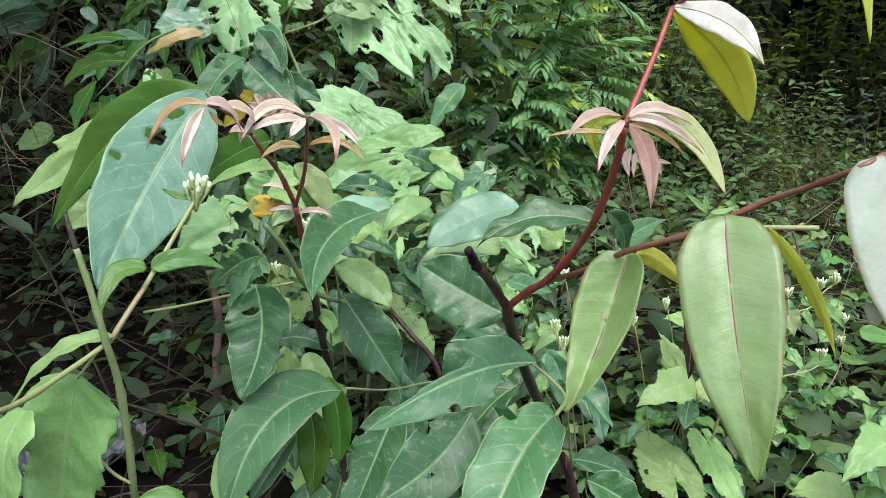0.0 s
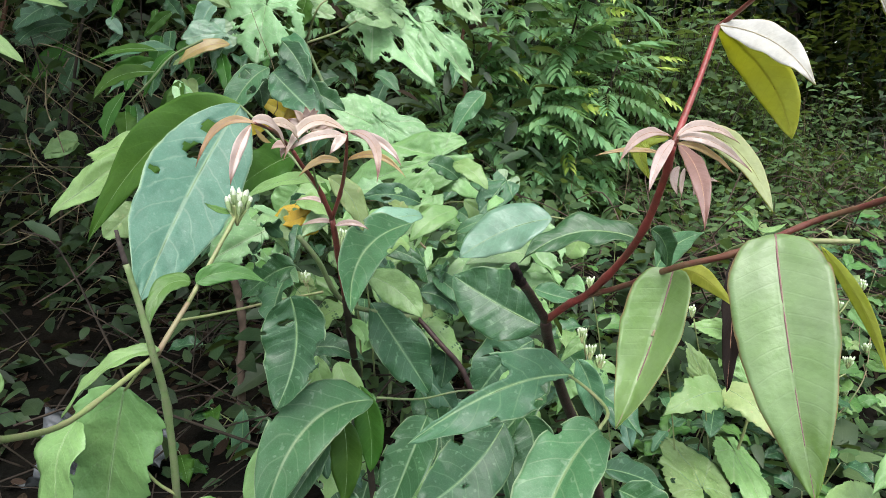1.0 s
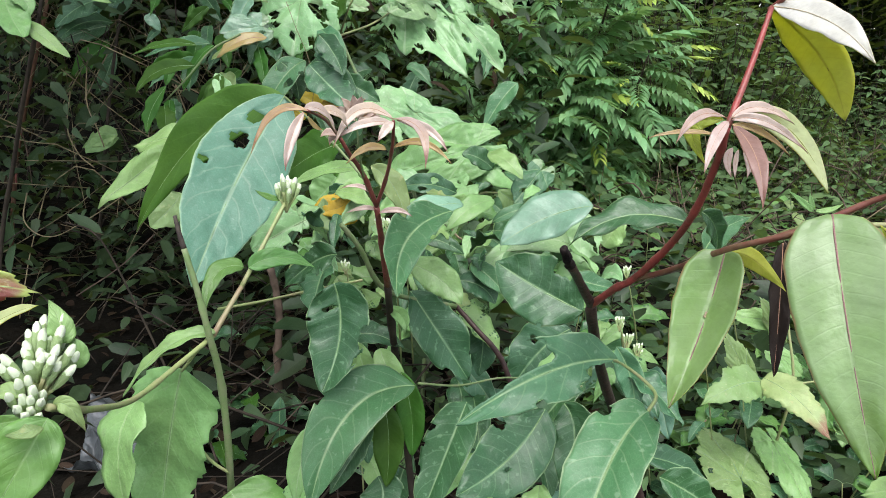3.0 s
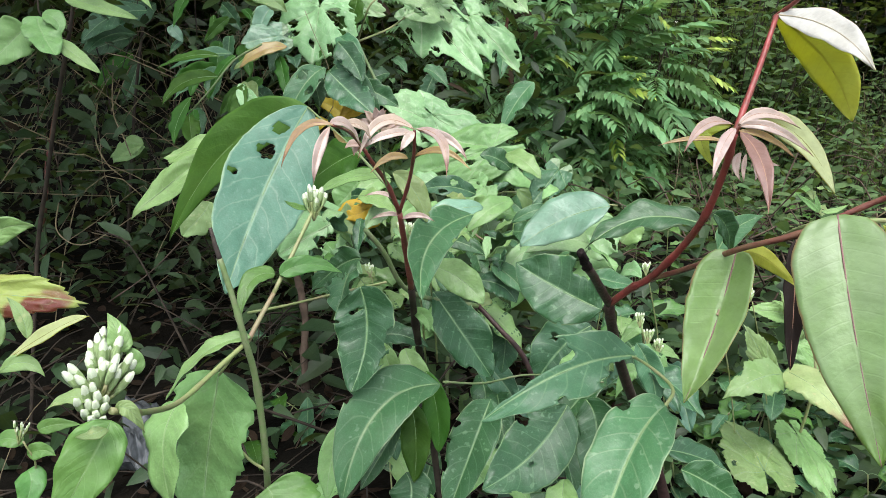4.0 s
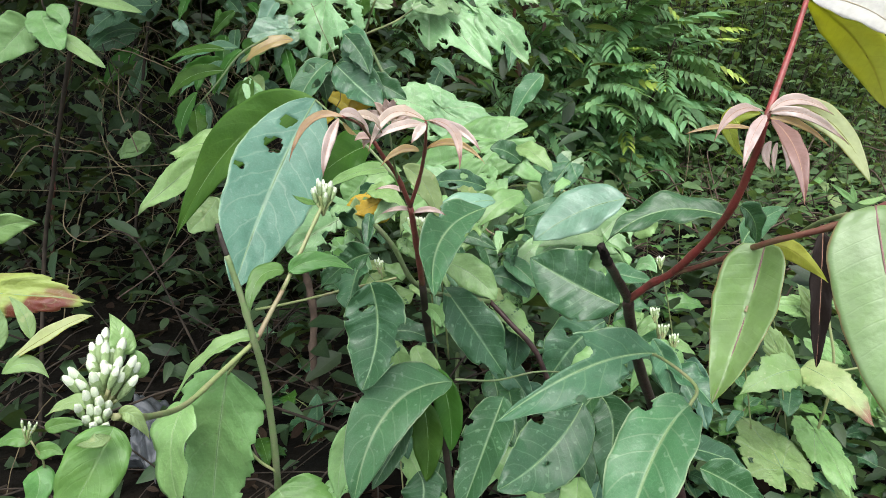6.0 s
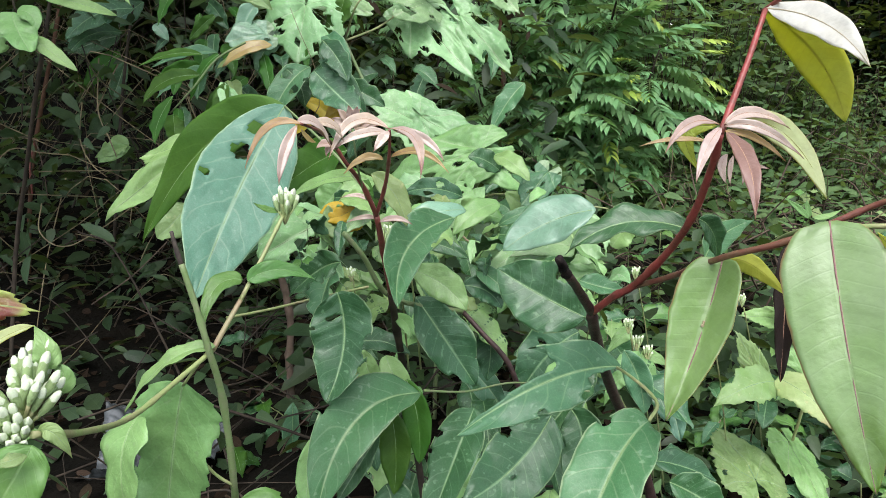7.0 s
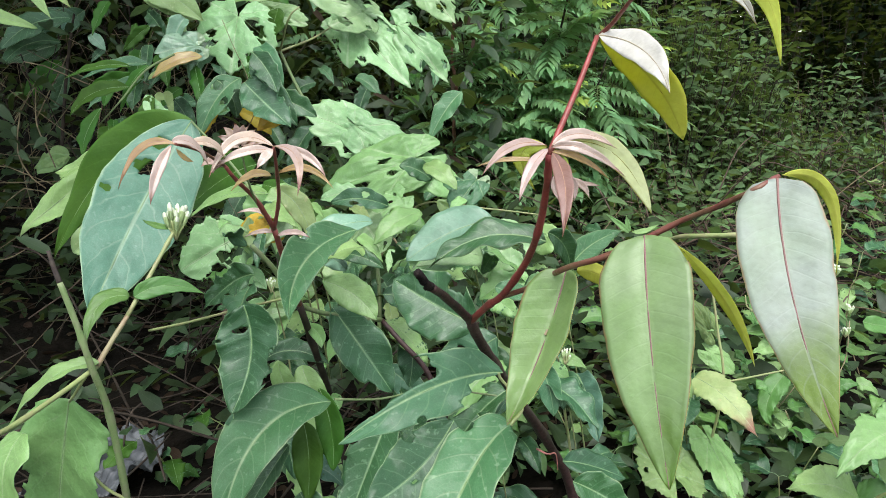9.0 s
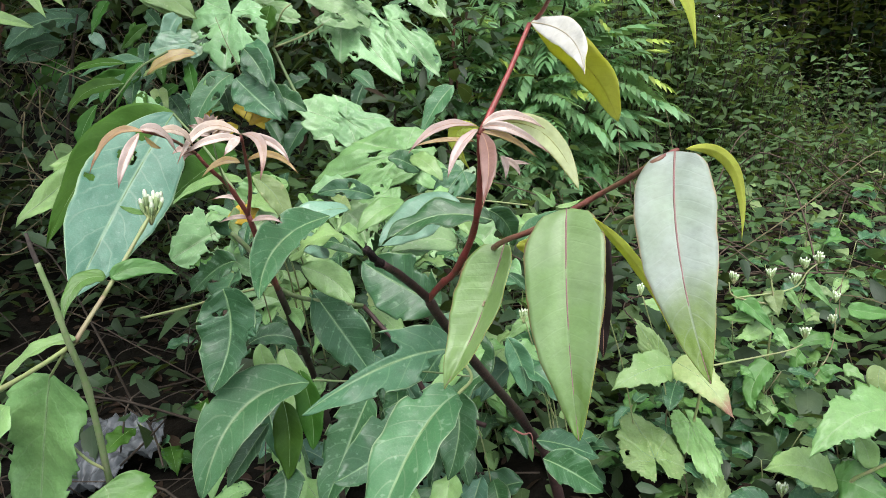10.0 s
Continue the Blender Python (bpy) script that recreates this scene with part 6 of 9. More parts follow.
leaf(rusty_weed, "sick", (-0.3306, 0.3056, 0.5561), (-0.3152, 0.3088, 0.5616), (-0.3025, 0.3075, 0.5527), 0.0110, (0.12, -0.87, 0.48), shape='lance')
leaf(rusty_weed, "sick", (-0.3374, 0.3089, 0.5695), (-0.3322, 0.3133, 0.5825), (-0.3339, 0.3171, 0.5957), 0.0117, (0.54, -0.82, 0.18), shape='ovate')
leaf(rusty_weed, "light", (-0.3671, 0.3426, 0.6226), (-0.3455, 0.3487, 0.6357), (-0.3232, 0.3513, 0.6368), 0.0195, (0.20, -0.98, -0.01), shape='lance')

# ---- a small flowering weed further down ----
small_weed = thing("small_weed", (-0.66, 0.74, 0.0), "small green weed with one white flower head", "weed")
tube(small_weed, "stem", [(-0.7408, 0.6637, -0.0387), (-0.6038, 0.6031, 0.2395), (-0.5619, 0.5818, 0.2947), (-0.5622, 0.5725, 0.3340)], 0.0016, 0.0010, STEM_PALE)
flowers(small_weed, (-0.5635, 0.5769, 0.3492), (0.20, 0.30, 0.93), 0.0220, 12)
leaf(small_weed, "weed", (-0.5458, 0.5776, 0.3456), (-0.5255, 0.5813, 0.3511), (-0.4971, 0.5839, 0.3503), 0.0177, (0.07, -0.89, 0.46), shape='ovate')
leaf(small_weed, "weed", (-0.5644, 0.5765, 0.3131), (-0.5484, 0.5798, 0.3187), (-0.5323, 0.5795, 0.3121), 0.0205, (0.09, -0.84, 0.54), shape='ovate')
leaf(small_weed, "weed", (-0.5716, 0.5800, 0.2919), (-0.5613, 0.5658, 0.2759), (-0.5701, 0.5455, 0.2459), 0.0324, (0.49, -0.69, 0.53), shape='ovate')
leaf(small_weed, "weed", (-0.5708, 0.5796, 0.3256), (-0.5900, 0.5797, 0.3324), (-0.6125, 0.5739, 0.3207), 0.0213, (-0.00, -0.64, 0.77), shape='ovate')

# ---- the broad-leaved vine behind, eaten by insects ----
broadleaf_vine = thing("broadleaf_vine", (-0.15, 1.30, 0.0), "broad pale-leaved vine with many insect-eaten leaves", "vine")
tube(broadleaf_vine, "stem", [(-0.1493, 1.1289, -0.2459), (-0.1450, 1.2148, 0.0673), (-0.1343, 1.2435, 0.3607), (-0.1977, 1.2486, 0.5698), (-0.2647, 1.2791, 0.6823), (-0.3098, 1.3041, 0.7746)], 0.0050, 0.0030, STEM_GREEN)
tube(broadleaf_vine, "stem", [(-0.1343, 1.2435, 0.3607), (-0.0453, 1.2248, 0.4796), (0.0820, 1.1939, 0.4778), (0.1842, 1.1713, 0.4689)], 0.0024, 0.0014, STEM_PALE)
tube(broadleaf_vine, "stem", [(-0.3098, 1.3041, 0.7746), (-0.2562, 1.3632, 0.7998), (-0.2293, 1.4760, 0.8326), (-0.2023, 1.4988, 0.8396)], 0.0022, 0.0016, STEM_PALE)
tube(broadleaf_vine, "stem", [(-0.3098, 1.3041, 0.7746), (-0.2778, 1.2683, 0.8323), (-0.2576, 1.2740, 0.8526)], 0.0022, 0.0014, STEM_PALE)
tube(broadleaf_vine, "stem", [(-0.0891, 1.1140, 0.4548), (-0.0588, 1.1052, 0.4221), (0.0392, 1.0517, 0.4140)], 0.0020, 0.0014, STEM_TAN)
palmate(broadleaf_vine, "broad", (-0.3630, 1.2400, 0.8370), (-0.3770, 1.1800, 0.7340), 0.1589, (0.05, -0.80, 0.60), seed=1, cut=0.24, bites=14, eaten=0.2)
palmate(broadleaf_vine, "broad", (-0.1970, 1.4600, 0.8360), (-0.0740, 1.3600, 0.7320), 0.1480, (0.05, -0.80, 0.60), seed=2, cut=0.24, bites=14, eaten=0.2)
palmate(broadleaf_vine, "broad", (-0.0980, 1.4700, 0.8260), (0.0180, 1.4200, 0.7200), 0.1012, (0.05, -0.80, 0.60), seed=3, lobes="three", cut=0.22, bites=12, eaten=0.2)
palmate(broadleaf_vine, "broad", (-0.0550, 1.5000, 0.9190), (0.0340, 1.4500, 0.8400), 0.0827, (0.05, -0.80, 0.60), seed=4, lobes="three", cut=0.22, bites=12, eaten=0.2)
palmate(broadleaf_vine, "broad", (-0.1600, 1.4200, 0.8510), (-0.2740, 1.3600, 0.9070), 0.1339, (0.05, -0.80, 0.60), seed=5, cut=0.24, bites=14, eaten=0.2)
palmate(broadleaf_vine, "light", (-0.3090, 1.3000, 0.9080), (-0.3980, 1.2600, 0.8750), 0.0784, (0.05, -0.80, 0.60), seed=6, lobes="three", eaten=0.25)
palmate(broadleaf_vine, "broad", (-0.1500, 1.2200, 0.6170), (-0.2560, 1.2000, 0.6800), 0.1118, (0.05, -0.80, 0.60), seed=7, bites=2, eaten=0.25)
palmate(broadleaf_vine, "broad", (-0.1560, 1.2200, 0.6350), (-0.0370, 1.1800, 0.5770), 0.0991, (0.05, -0.80, 0.60), seed=8, bites=2, eaten=0.25)
palmate(broadleaf_vine, "light", (-0.3760, 0.7600, 0.6360), (-0.4740, 0.7000, 0.5760), 0.0799, (0.05, -0.80, 0.60), seed=9, cut=0.42, teeth=0.04)
palmate(broadleaf_vine, "light", (-0.0500, 1.1800, 0.5670), (0.0450, 1.1400, 0.5170), 0.0804, (0.05, -0.80, 0.60), seed=10, lobes="three", bites=2, eaten=0.25)
palmate(broadleaf_vine, "light", (-0.0430, 1.1700, 0.5790), (-0.2160, 1.1200, 0.5370), 0.1213, (0.05, -0.80, 0.60), seed=11, bites=2, eaten=0.25)
palmate(broadleaf_vine, "broad", (-0.3500, 1.3400, 0.8500), (-0.2530, 1.3000, 0.8350), 0.0693, (0.05, -0.80, 0.60), seed=12, lobes="three", eaten=0.25)
palmate(broadleaf_vine, "light", (-0.0520, 1.0000, 0.5390), (-0.1030, 0.9600, 0.5100), 0.0601, (0.05, -0.80, 0.60), seed=13, lobes="three", eaten=0.25)
palmate(broadleaf_vine, "green", (0.0670, 1.0500, 0.5570), (0.0240, 1.0000, 0.5180), 0.0538, (0.05, -0.80, 0.60), seed=14, lobes="three")
leaf(broadleaf_vine, "dark", (-0.0640, 0.9200, 0.5420), (-0.1045, 0.9050, 0.5571), (-0.1450, 0.9000, 0.5520), 0.0335, (0.05, -0.75, 0.60), holes=[(0.4, 0.4, 0.06, 0.25), (0.6, -0.5, 0.08, 0.2)])
leaf(broadleaf_vine, "broad", (0.0680, 0.6600, 0.5390), (0.0335, 0.6352, 0.5491), (-0.0010, 0.6200, 0.5400), 0.0347, (0.05, -0.75, 0.60), shape='ovate')
leaf(broadleaf_vine, "dark", (-0.0100, 1.1000, 0.5500), (-0.0365, 1.0862, 0.5716), (-0.0630, 1.0800, 0.5780), 0.0382, (0.05, -0.75, 0.60))
leaf(broadleaf_vine, "green", (0.0090, 1.1000, 0.5450), (0.0390, 1.0752, 0.5380), (0.0690, 1.0600, 0.5120), 0.0321, (0.05, -0.75, 0.60))
leaf(broadleaf_vine, "dark", (-0.1050, 0.7200, 0.5270), (-0.0750, 0.7061, 0.5282), (-0.0450, 0.7000, 0.5140), 0.0211, (0.05, -0.75, 0.60))
leaf(broadleaf_vine, "green", (-0.0130, 0.8500, 0.5160), (0.0180, 0.8511, 0.5323), (0.0490, 0.8600, 0.5330), 0.0195, (0.05, -0.75, 0.60))
leaf(broadleaf_vine, "green", (-0.0380, 0.7400, 0.4890), (-0.0175, 0.7267, 0.4806), (0.0030, 0.7200, 0.4590), 0.0256, (0.05, -0.75, 0.60))
palmate(broadleaf_vine, "yellow", (-0.1950, 0.8000, 0.5470), (-0.2450, 0.7800, 0.5360), 0.0512, (0.05, -0.80, 0.60), lobes="three", seed=41, bites=2)
leaf(broadleaf_vine, "yellow", (-0.3930, 1.1600, 0.6680), (-0.4085, 1.1466, 0.6529), (-0.4240, 1.1400, 0.6240), 0.0302, (0.05, -0.75, 0.60))
leaf(broadleaf_vine, "yellow", (-0.2590, 1.1400, 0.6580), (-0.2855, 1.1264, 0.6557), (-0.3120, 1.1200, 0.6390), 0.0336, (0.05, -0.75, 0.60))
leaf(broadleaf_vine, "yellow", (-0.3320, 1.1200, 0.6390), (-0.3480, 1.1073, 0.6324), (-0.3640, 1.1000, 0.6150), 0.0253, (0.05, -0.75, 0.60))
leaf(broadleaf_vine, "olive", (-0.2410, 0.9000, 0.5810), (-0.2130, 0.8860, 0.5740), (-0.1850, 0.8800, 0.5510), 0.0312, (0.05, -0.75, 0.60))
leaf(broadleaf_vine, "dark", (-0.4360, 1.3000, 0.7930), (-0.4555, 1.2745, 0.7675), (-0.4750, 1.2600, 0.7200), 0.0493, (0.05, -0.75, 0.60))
leaf(broadleaf_vine, "dark", (-0.4770, 1.1800, 0.6910), (-0.4550, 1.1604, 0.6727), (-0.4330, 1.1500, 0.6360), 0.0367, (0.05, -0.75, 0.60), holes=[(0.4, 0.5, 0.12, 0.4)])
leaf(broadleaf_vine, "dark", (-0.2650, 1.4000, 0.7120), (-0.2945, 1.3858, 0.7040), (-0.3240, 1.3800, 0.6790), 0.0414, (0.05, -0.75, 0.60))
leaf(broadleaf_vine, "dark", (-0.3165, 1.0923, 0.7208), (-0.2783, 1.0728, 0.6867), (-0.2336, 1.0524, 0.6491), 0.0608, (0.13, -0.79, 0.60), shape='ellip', fold=14, ragged=0.22)
leaf(broadleaf_vine, "dark", (-0.2792, 1.1281, 0.6992), (-0.2410, 1.1235, 0.6817), (-0.2046, 1.1177, 0.6597), 0.0414, (0.16, -0.84, 0.52), shape='ellip', fold=14, ragged=0.22)
leaf(broadleaf_vine, "dark", (-0.3021, 1.1057, 0.7694), (-0.2741, 1.0872, 0.7390), (-0.2545, 1.0670, 0.7029), 0.0423, (-0.04, -0.88, 0.48), shape='ellip', fold=14, ragged=0.22)
leaf(broadleaf_vine, "dark", (-0.3079, 1.1255, 0.7659), (-0.2905, 1.1067, 0.7347), (-0.2888, 1.0890, 0.7082), 0.0369, (0.04, -0.84, 0.54), shape='ellip', fold=14, ragged=0.22)
leaf(broadleaf_vine, "dark", (-0.3838, 1.1357, 0.7289), (-0.3548, 1.1285, 0.7022), (-0.3444, 1.1174, 0.6614), 0.0439, (0.27, -0.88, 0.39), shape='ellip', fold=14, ragged=0.22)
leaf(broadleaf_vine, "light", (-0.3520, 1.1842, 0.7162), (-0.3758, 1.1477, 0.6970), (-0.4011, 1.1167, 0.6603), 0.0498, (0.44, -0.74, 0.51), shape='ellip', fold=14, ragged=0.22)
leaf(broadleaf_vine, "sick", (-0.4110, 1.1448, 0.7630), (-0.4552, 1.1418, 0.7530), (-0.4990, 1.1349, 0.7284), 0.0296, (-0.14, -0.79, 0.59), shape='strap', fold=20, ragged=0.22)
leaf(broadleaf_vine, "broad", (-0.5049, 1.3005, 0.8409), (-0.5043, 1.2935, 0.8155), (-0.5123, 1.2786, 0.7993), 0.0468, (0.37, -0.85, 0.38), shape='round', fold=40, ragged=0.22)
leaf(broadleaf_vine, "dark", (-0.5166, 1.2892, 0.7999), (-0.5032, 1.2704, 0.7691), (-0.4943, 1.2531, 0.7437), 0.0189, (0.26, -0.76, 0.59), shape='lance', fold=30, ragged=0.22)
leaf(broadleaf_vine, "olive", (-0.2988, 1.2735, 0.8518), (-0.3084, 1.2652, 0.8217), (-0.3333, 1.2540, 0.7815), 0.0479, (-0.11, -0.94, 0.31), shape='ellip', fold=12, ragged=0.22)
leaf(broadleaf_vine, "broad", (-0.2319, 0.8140, 0.5360), (-0.2714, 0.7884, 0.5190), (-0.3215, 0.7804, 0.4908), 0.0800, (0.10, -0.88, 0.46), shape='round', fold=10, wave=0.06, holes=[(0.35, -0.5, 0.1, 0.2), (0.5, -0.35, 0.07, 0.2), (0.62, -0.7, 0.08, 0.2), (0.3, 0.6, 0.08, 0.2)], ragged=0.22)
leaf(broadleaf_vine, "yellow", (-0.1898, 0.7795, 0.5604), (-0.2067, 0.7760, 0.5482), (-0.2307, 0.7748, 0.5444), 0.0245, (-0.12, -0.83, 0.54), shape='ellip', fold=16, ragged=0.22)
leaf(broadleaf_vine, "sick", (-0.1960, 0.7716, 0.5318), (-0.2167, 0.7723, 0.5347), (-0.2242, 0.7794, 0.5611), 0.0321, (0.37, -0.74, 0.56), shape='ellip', fold=16, ragged=0.22)
leaf(broadleaf_vine, "broad", (-0.1268, 1.0316, 0.5332), (-0.1541, 1.0337, 0.5413), (-0.1899, 1.0309, 0.5319), 0.0376, (-0.01, -0.70, 0.71), shape='ellip', fold=16, ragged=0.22)
leaf(broadleaf_vine, "broad", (-0.1130, 0.9241, 0.5192), (-0.0922, 0.9201, 0.5039), (-0.0792, 0.9116, 0.4727), 0.0747, (0.21, -0.90, 0.39), shape='round', fold=14, wave=0.08, ragged=0.22)
leaf(broadleaf_vine, "light", (0.0423, 0.8818, 0.4752), (-0.0130, 0.8812, 0.4741), (-0.0681, 0.8775, 0.4615), 0.0376, (-0.07, -0.65, 0.76), shape='ellip', fold=18, wave=0.08, ragged=0.22)
leaf(broadleaf_vine, "light", (-0.1670, 0.8602, 0.4762), (-0.1282, 0.8586, 0.4696), (-0.0820, 0.8612, 0.4779), 0.0364, (0.00, -0.89, 0.45), shape='ellip', fold=18, wave=0.08, ragged=0.22)
leaf(broadleaf_vine, "broad", (0.1323, 0.8923, 0.5113), (0.1013, 0.8846, 0.4840), (0.0746, 0.8738, 0.4454), 0.0792, (-0.21, -0.88, 0.43), shape='round', fold=14, wave=0.05, ragged=0.22)
leaf(broadleaf_vine, "light", (0.1350, 0.8554, 0.4525), (0.1004, 0.8530, 0.4444), (0.0661, 0.8465, 0.4213), 0.0479, (-0.20, -0.73, 0.66), shape='ellip', fold=14, ragged=0.22)
leaf(broadleaf_vine, "light", (0.1814, 0.9719, 0.4983), (0.1691, 0.9650, 0.4732), (0.1566, 0.9603, 0.4564), 0.0452, (-0.24, -0.89, 0.39), shape='round', fold=14, ragged=0.22)
leaf(broadleaf_vine, "sick", (-0.0010, 1.0800, 0.5180), (0.0374, 1.0729, 0.4914), (0.0662, 1.0682, 0.4738), 0.0457, (0.05, -0.95, 0.32), shape='ellip', fold=16, ragged=0.22)
leaf(broadleaf_vine, "light", (-0.2366, 0.9379, 0.5718), (-0.2523, 0.9312, 0.5479), (-0.2763, 0.9245, 0.5238), 0.0589, (0.02, -0.97, 0.25), shape='round', fold=16, ragged=0.22)
leaf(broadleaf_vine, "yellow", (-0.3770, 1.2222, 0.6663), (-0.3406, 1.2185, 0.6521), (-0.3141, 1.2106, 0.6228), 0.0321, (0.16, -0.87, 0.46), shape='ellip', fold=16, ragged=0.22)
leaf(broadleaf_vine, "sick", (-0.3806, 0.7255, 0.5752), (-0.3909, 0.7196, 0.5590), (-0.4149, 0.7105, 0.5367), 0.0441, (0.13, -0.96, 0.25), shape='round', fold=12, ragged=0.22)
leaf(broadleaf_vine, "light", (-0.3589, 0.7976, 0.6343), (-0.3808, 0.7935, 0.6280), (-0.4025, 0.7926, 0.6321), 0.0438, (0.08, -0.89, 0.45), shape='ellip', fold=14, ragged=0.22)
leaf(broadleaf_vine, "olive", (-0.4985, 1.0803, 0.7514), (-0.5502, 1.0755, 0.7530), (-0.6038, 1.0646, 0.7347), 0.0162, (0.06, -0.89, 0.44), shape='lance', fold=20, ragged=0.22)
leaf(broadleaf_vine, "olive", (-0.5014, 1.0703, 0.7189), (-0.5597, 1.0617, 0.7098), (-0.5946, 1.0477, 0.6746), 0.0300, (0.04, -0.92, 0.38), shape='lance', fold=20, ragged=0.22)
leaf(broadleaf_vine, "olive", (-0.5457, 1.0563, 0.6867), (-0.5693, 1.0420, 0.6467), (-0.5741, 1.0308, 0.6106), 0.0248, (0.18, -0.95, 0.25), shape='lance', fold=20, ragged=0.22)
leaf(broadleaf_vine, "olive", (-0.4173, 0.9710, 0.7085), (-0.4259, 0.9604, 0.6758), (-0.4345, 0.9510, 0.6473), 0.0259, (0.14, -0.95, 0.27), shape='lance', fold=20, ragged=0.22)
tube(broadleaf_vine, "stem", [(-0.4279, 1.0927, 0.7692), (-0.4750, 1.0803, 0.7434), (-0.5127, 1.0633, 0.6993), (-0.5600, 1.0674, 0.6585)], 0.0020, 0.0012, STEM_GREEN)
leaf(broadleaf_vine, "broad", (-0.4258, 0.9702, 0.7088), (-0.4045, 0.9624, 0.6752), (-0.3747, 0.9602, 0.6578), 0.0317, (0.28, -0.85, 0.44), shape='ellip', fold=16, holes=[(0.5, 0.4, 0.12, 0.5)], ragged=0.22)

leaf(sapling, "greensheen", (-0.0440, 0.6300, 0.5860), (-0.0790, 0.5997, 0.5875), (-0.1140, 0.5800, 0.5680), 0.0286, (0.00, -0.60, 0.80))
leaf(broadleaf_vine, "light", (-0.0110, 0.8600, 0.5450), (-0.0410, 0.8246, 0.5413), (-0.0710, 0.8000, 0.5160), 0.0349, (0.05, -0.75, 0.60))
leaf(broadleaf_vine, "broad", (0.0210, 0.8200, 0.4900), (-0.0030, 0.7959, 0.4851), (-0.0270, 0.7800, 0.4640), 0.0266, (0.05, -0.75, 0.60))
leaf(sapling, "greensheen", (-0.0920, 0.7200, 0.5070), (-0.1115, 0.7067, 0.5295), (-0.1310, 0.7000, 0.5390), 0.0274, (0.00, -0.70, 0.70))
leaf(broadleaf_vine, "broad", (0.0410, 0.6600, 0.5340), (0.0180, 0.6363, 0.5384), (-0.0050, 0.6200, 0.5280), 0.0258, (0.00, -0.65, 0.75))
leaf(broadleaf_vine, "light", (-0.0200, 1.0500, 0.5840), (0.0075, 1.0201, 0.5768), (0.0350, 1.0000, 0.5500), 0.0359, (0.05, -0.75, 0.60))
leaf(broadleaf_vine, "light", (-0.1870, 0.9000, 0.5700), (-0.2080, 0.8764, 0.5692), (-0.2290, 0.8600, 0.5540), 0.0339, (0.05, -0.75, 0.60))

palmate(broadleaf_vine, "greensheen", (-0.4130, 1.1600, 0.7840), (-0.4720, 1.1200, 0.7790), 0.0619, (0.00, -0.90, 0.40), lobes="three", seed=61, bites=1)
leaf(broadleaf_vine, "gold", (-0.4000, 1.1400, 0.7650), (-0.4375, 1.1145, 0.7590), (-0.4750, 1.1000, 0.7310), 0.0255, (0.00, -0.80, 0.50))
leaf(broadleaf_vine, "greensheen", (-0.4380, 1.1800, 0.8310), (-0.4515, 1.1653, 0.8053), (-0.4650, 1.1600, 0.7610), 0.0410, (0.20, -0.90, 0.30), shape='ovate', fold=40)
leaf(broadleaf_vine, "olive", (-0.4860, 1.1200, 0.7520), (-0.5120, 1.1043, 0.7253), (-0.5380, 1.1000, 0.6760), 0.0233, (0.05, -0.75, 0.60), shape='lance')
leaf(broadleaf_vine, "green", (-0.5240, 1.2000, 0.7560), (-0.5700, 1.1750, 0.7550), (-0.6260, 1.1500, 0.7330), 0.0267, (0.05, -0.75, 0.60), shape='lance', fold=20)
leaf(broadleaf_vine, "green", (-0.5490, 1.2200, 0.7300), (-0.5950, 1.1900, 0.7100), (-0.6310, 1.1600, 0.6790), 0.0313, (0.05, -0.75, 0.60), shape='lance', fold=20)
leaf(broadleaf_vine, "dark", (-0.9420, 1.7000, 0.8810), (-1.0075, 1.6391, 0.8652), (-1.0730, 1.6000, 0.8060), 0.0665, (0.10, -0.90, 0.40), shape='ellip')
leaf(broadleaf_vine, "dark", (-1.0100, 1.7500, 0.8270), (-1.0415, 1.6647, 0.8206), (-1.0730, 1.6000, 0.7730), 0.0557, (0.10, -0.90, 0.40), shape='ellip')
leaf(broadleaf_vine, "sick", (-0.4370, 1.2500, 0.8350), (-0.4855, 1.2180, 0.8695), (-0.5340, 1.2000, 0.8760), 0.0644, (0.00, -0.85, 0.50), shape='ellip')
leaf(broadleaf_vine, "sick", (-0.4820, 1.1500, 0.7060), (-0.4700, 1.1309, 0.6857), (-0.4580, 1.1200, 0.6490), 0.0338, (0.40, -0.80, 0.30), shape='ovate', fold=30, holes=[(0.5, 0.3, 0.14, 0.4)])
leaf(broadleaf_vine, "olive", (-0.5190, 1.2000, 0.6900), (-0.5235, 1.1855, 0.6634), (-0.5280, 1.1800, 0.6190), 0.0313, (0.40, -0.80, 0.30), shape='ellip')
leaf(broadleaf_vine, "green", (-0.3310, 1.1200, 0.7280), (-0.3610, 1.0824, 0.6966), (-0.3910, 1.0600, 0.6350), 0.0496, (0.10, -0.80, 0.60), shape='ellip', holes=[(0.35, 0.5, 0.08, 0.3), (0.5, -0.6, 0.06, 0.25)])
leaf(broadleaf_vine, "dark", (-0.3280, 1.1400, 0.7230), (-0.2815, 1.1124, 0.7002), (-0.2350, 1.1000, 0.6470), 0.0510, (0.10, -0.80, 0.60), shape='ellip')
leaf(broadleaf_vine, "green", (-0.3210, 1.2000, 0.7810), (-0.2940, 1.1689, 0.7586), (-0.2670, 1.1500, 0.7120), 0.0391, (0.10, -0.80, 0.60), shape='ellip')
leaf(broadleaf_vine, "greensheen", (-0.7920, 1.5000, 0.8280), (-0.7765, 1.4972, 0.8161), (-0.7610, 1.5000, 0.7930), 0.0289, (0.00, -0.80, 0.60))

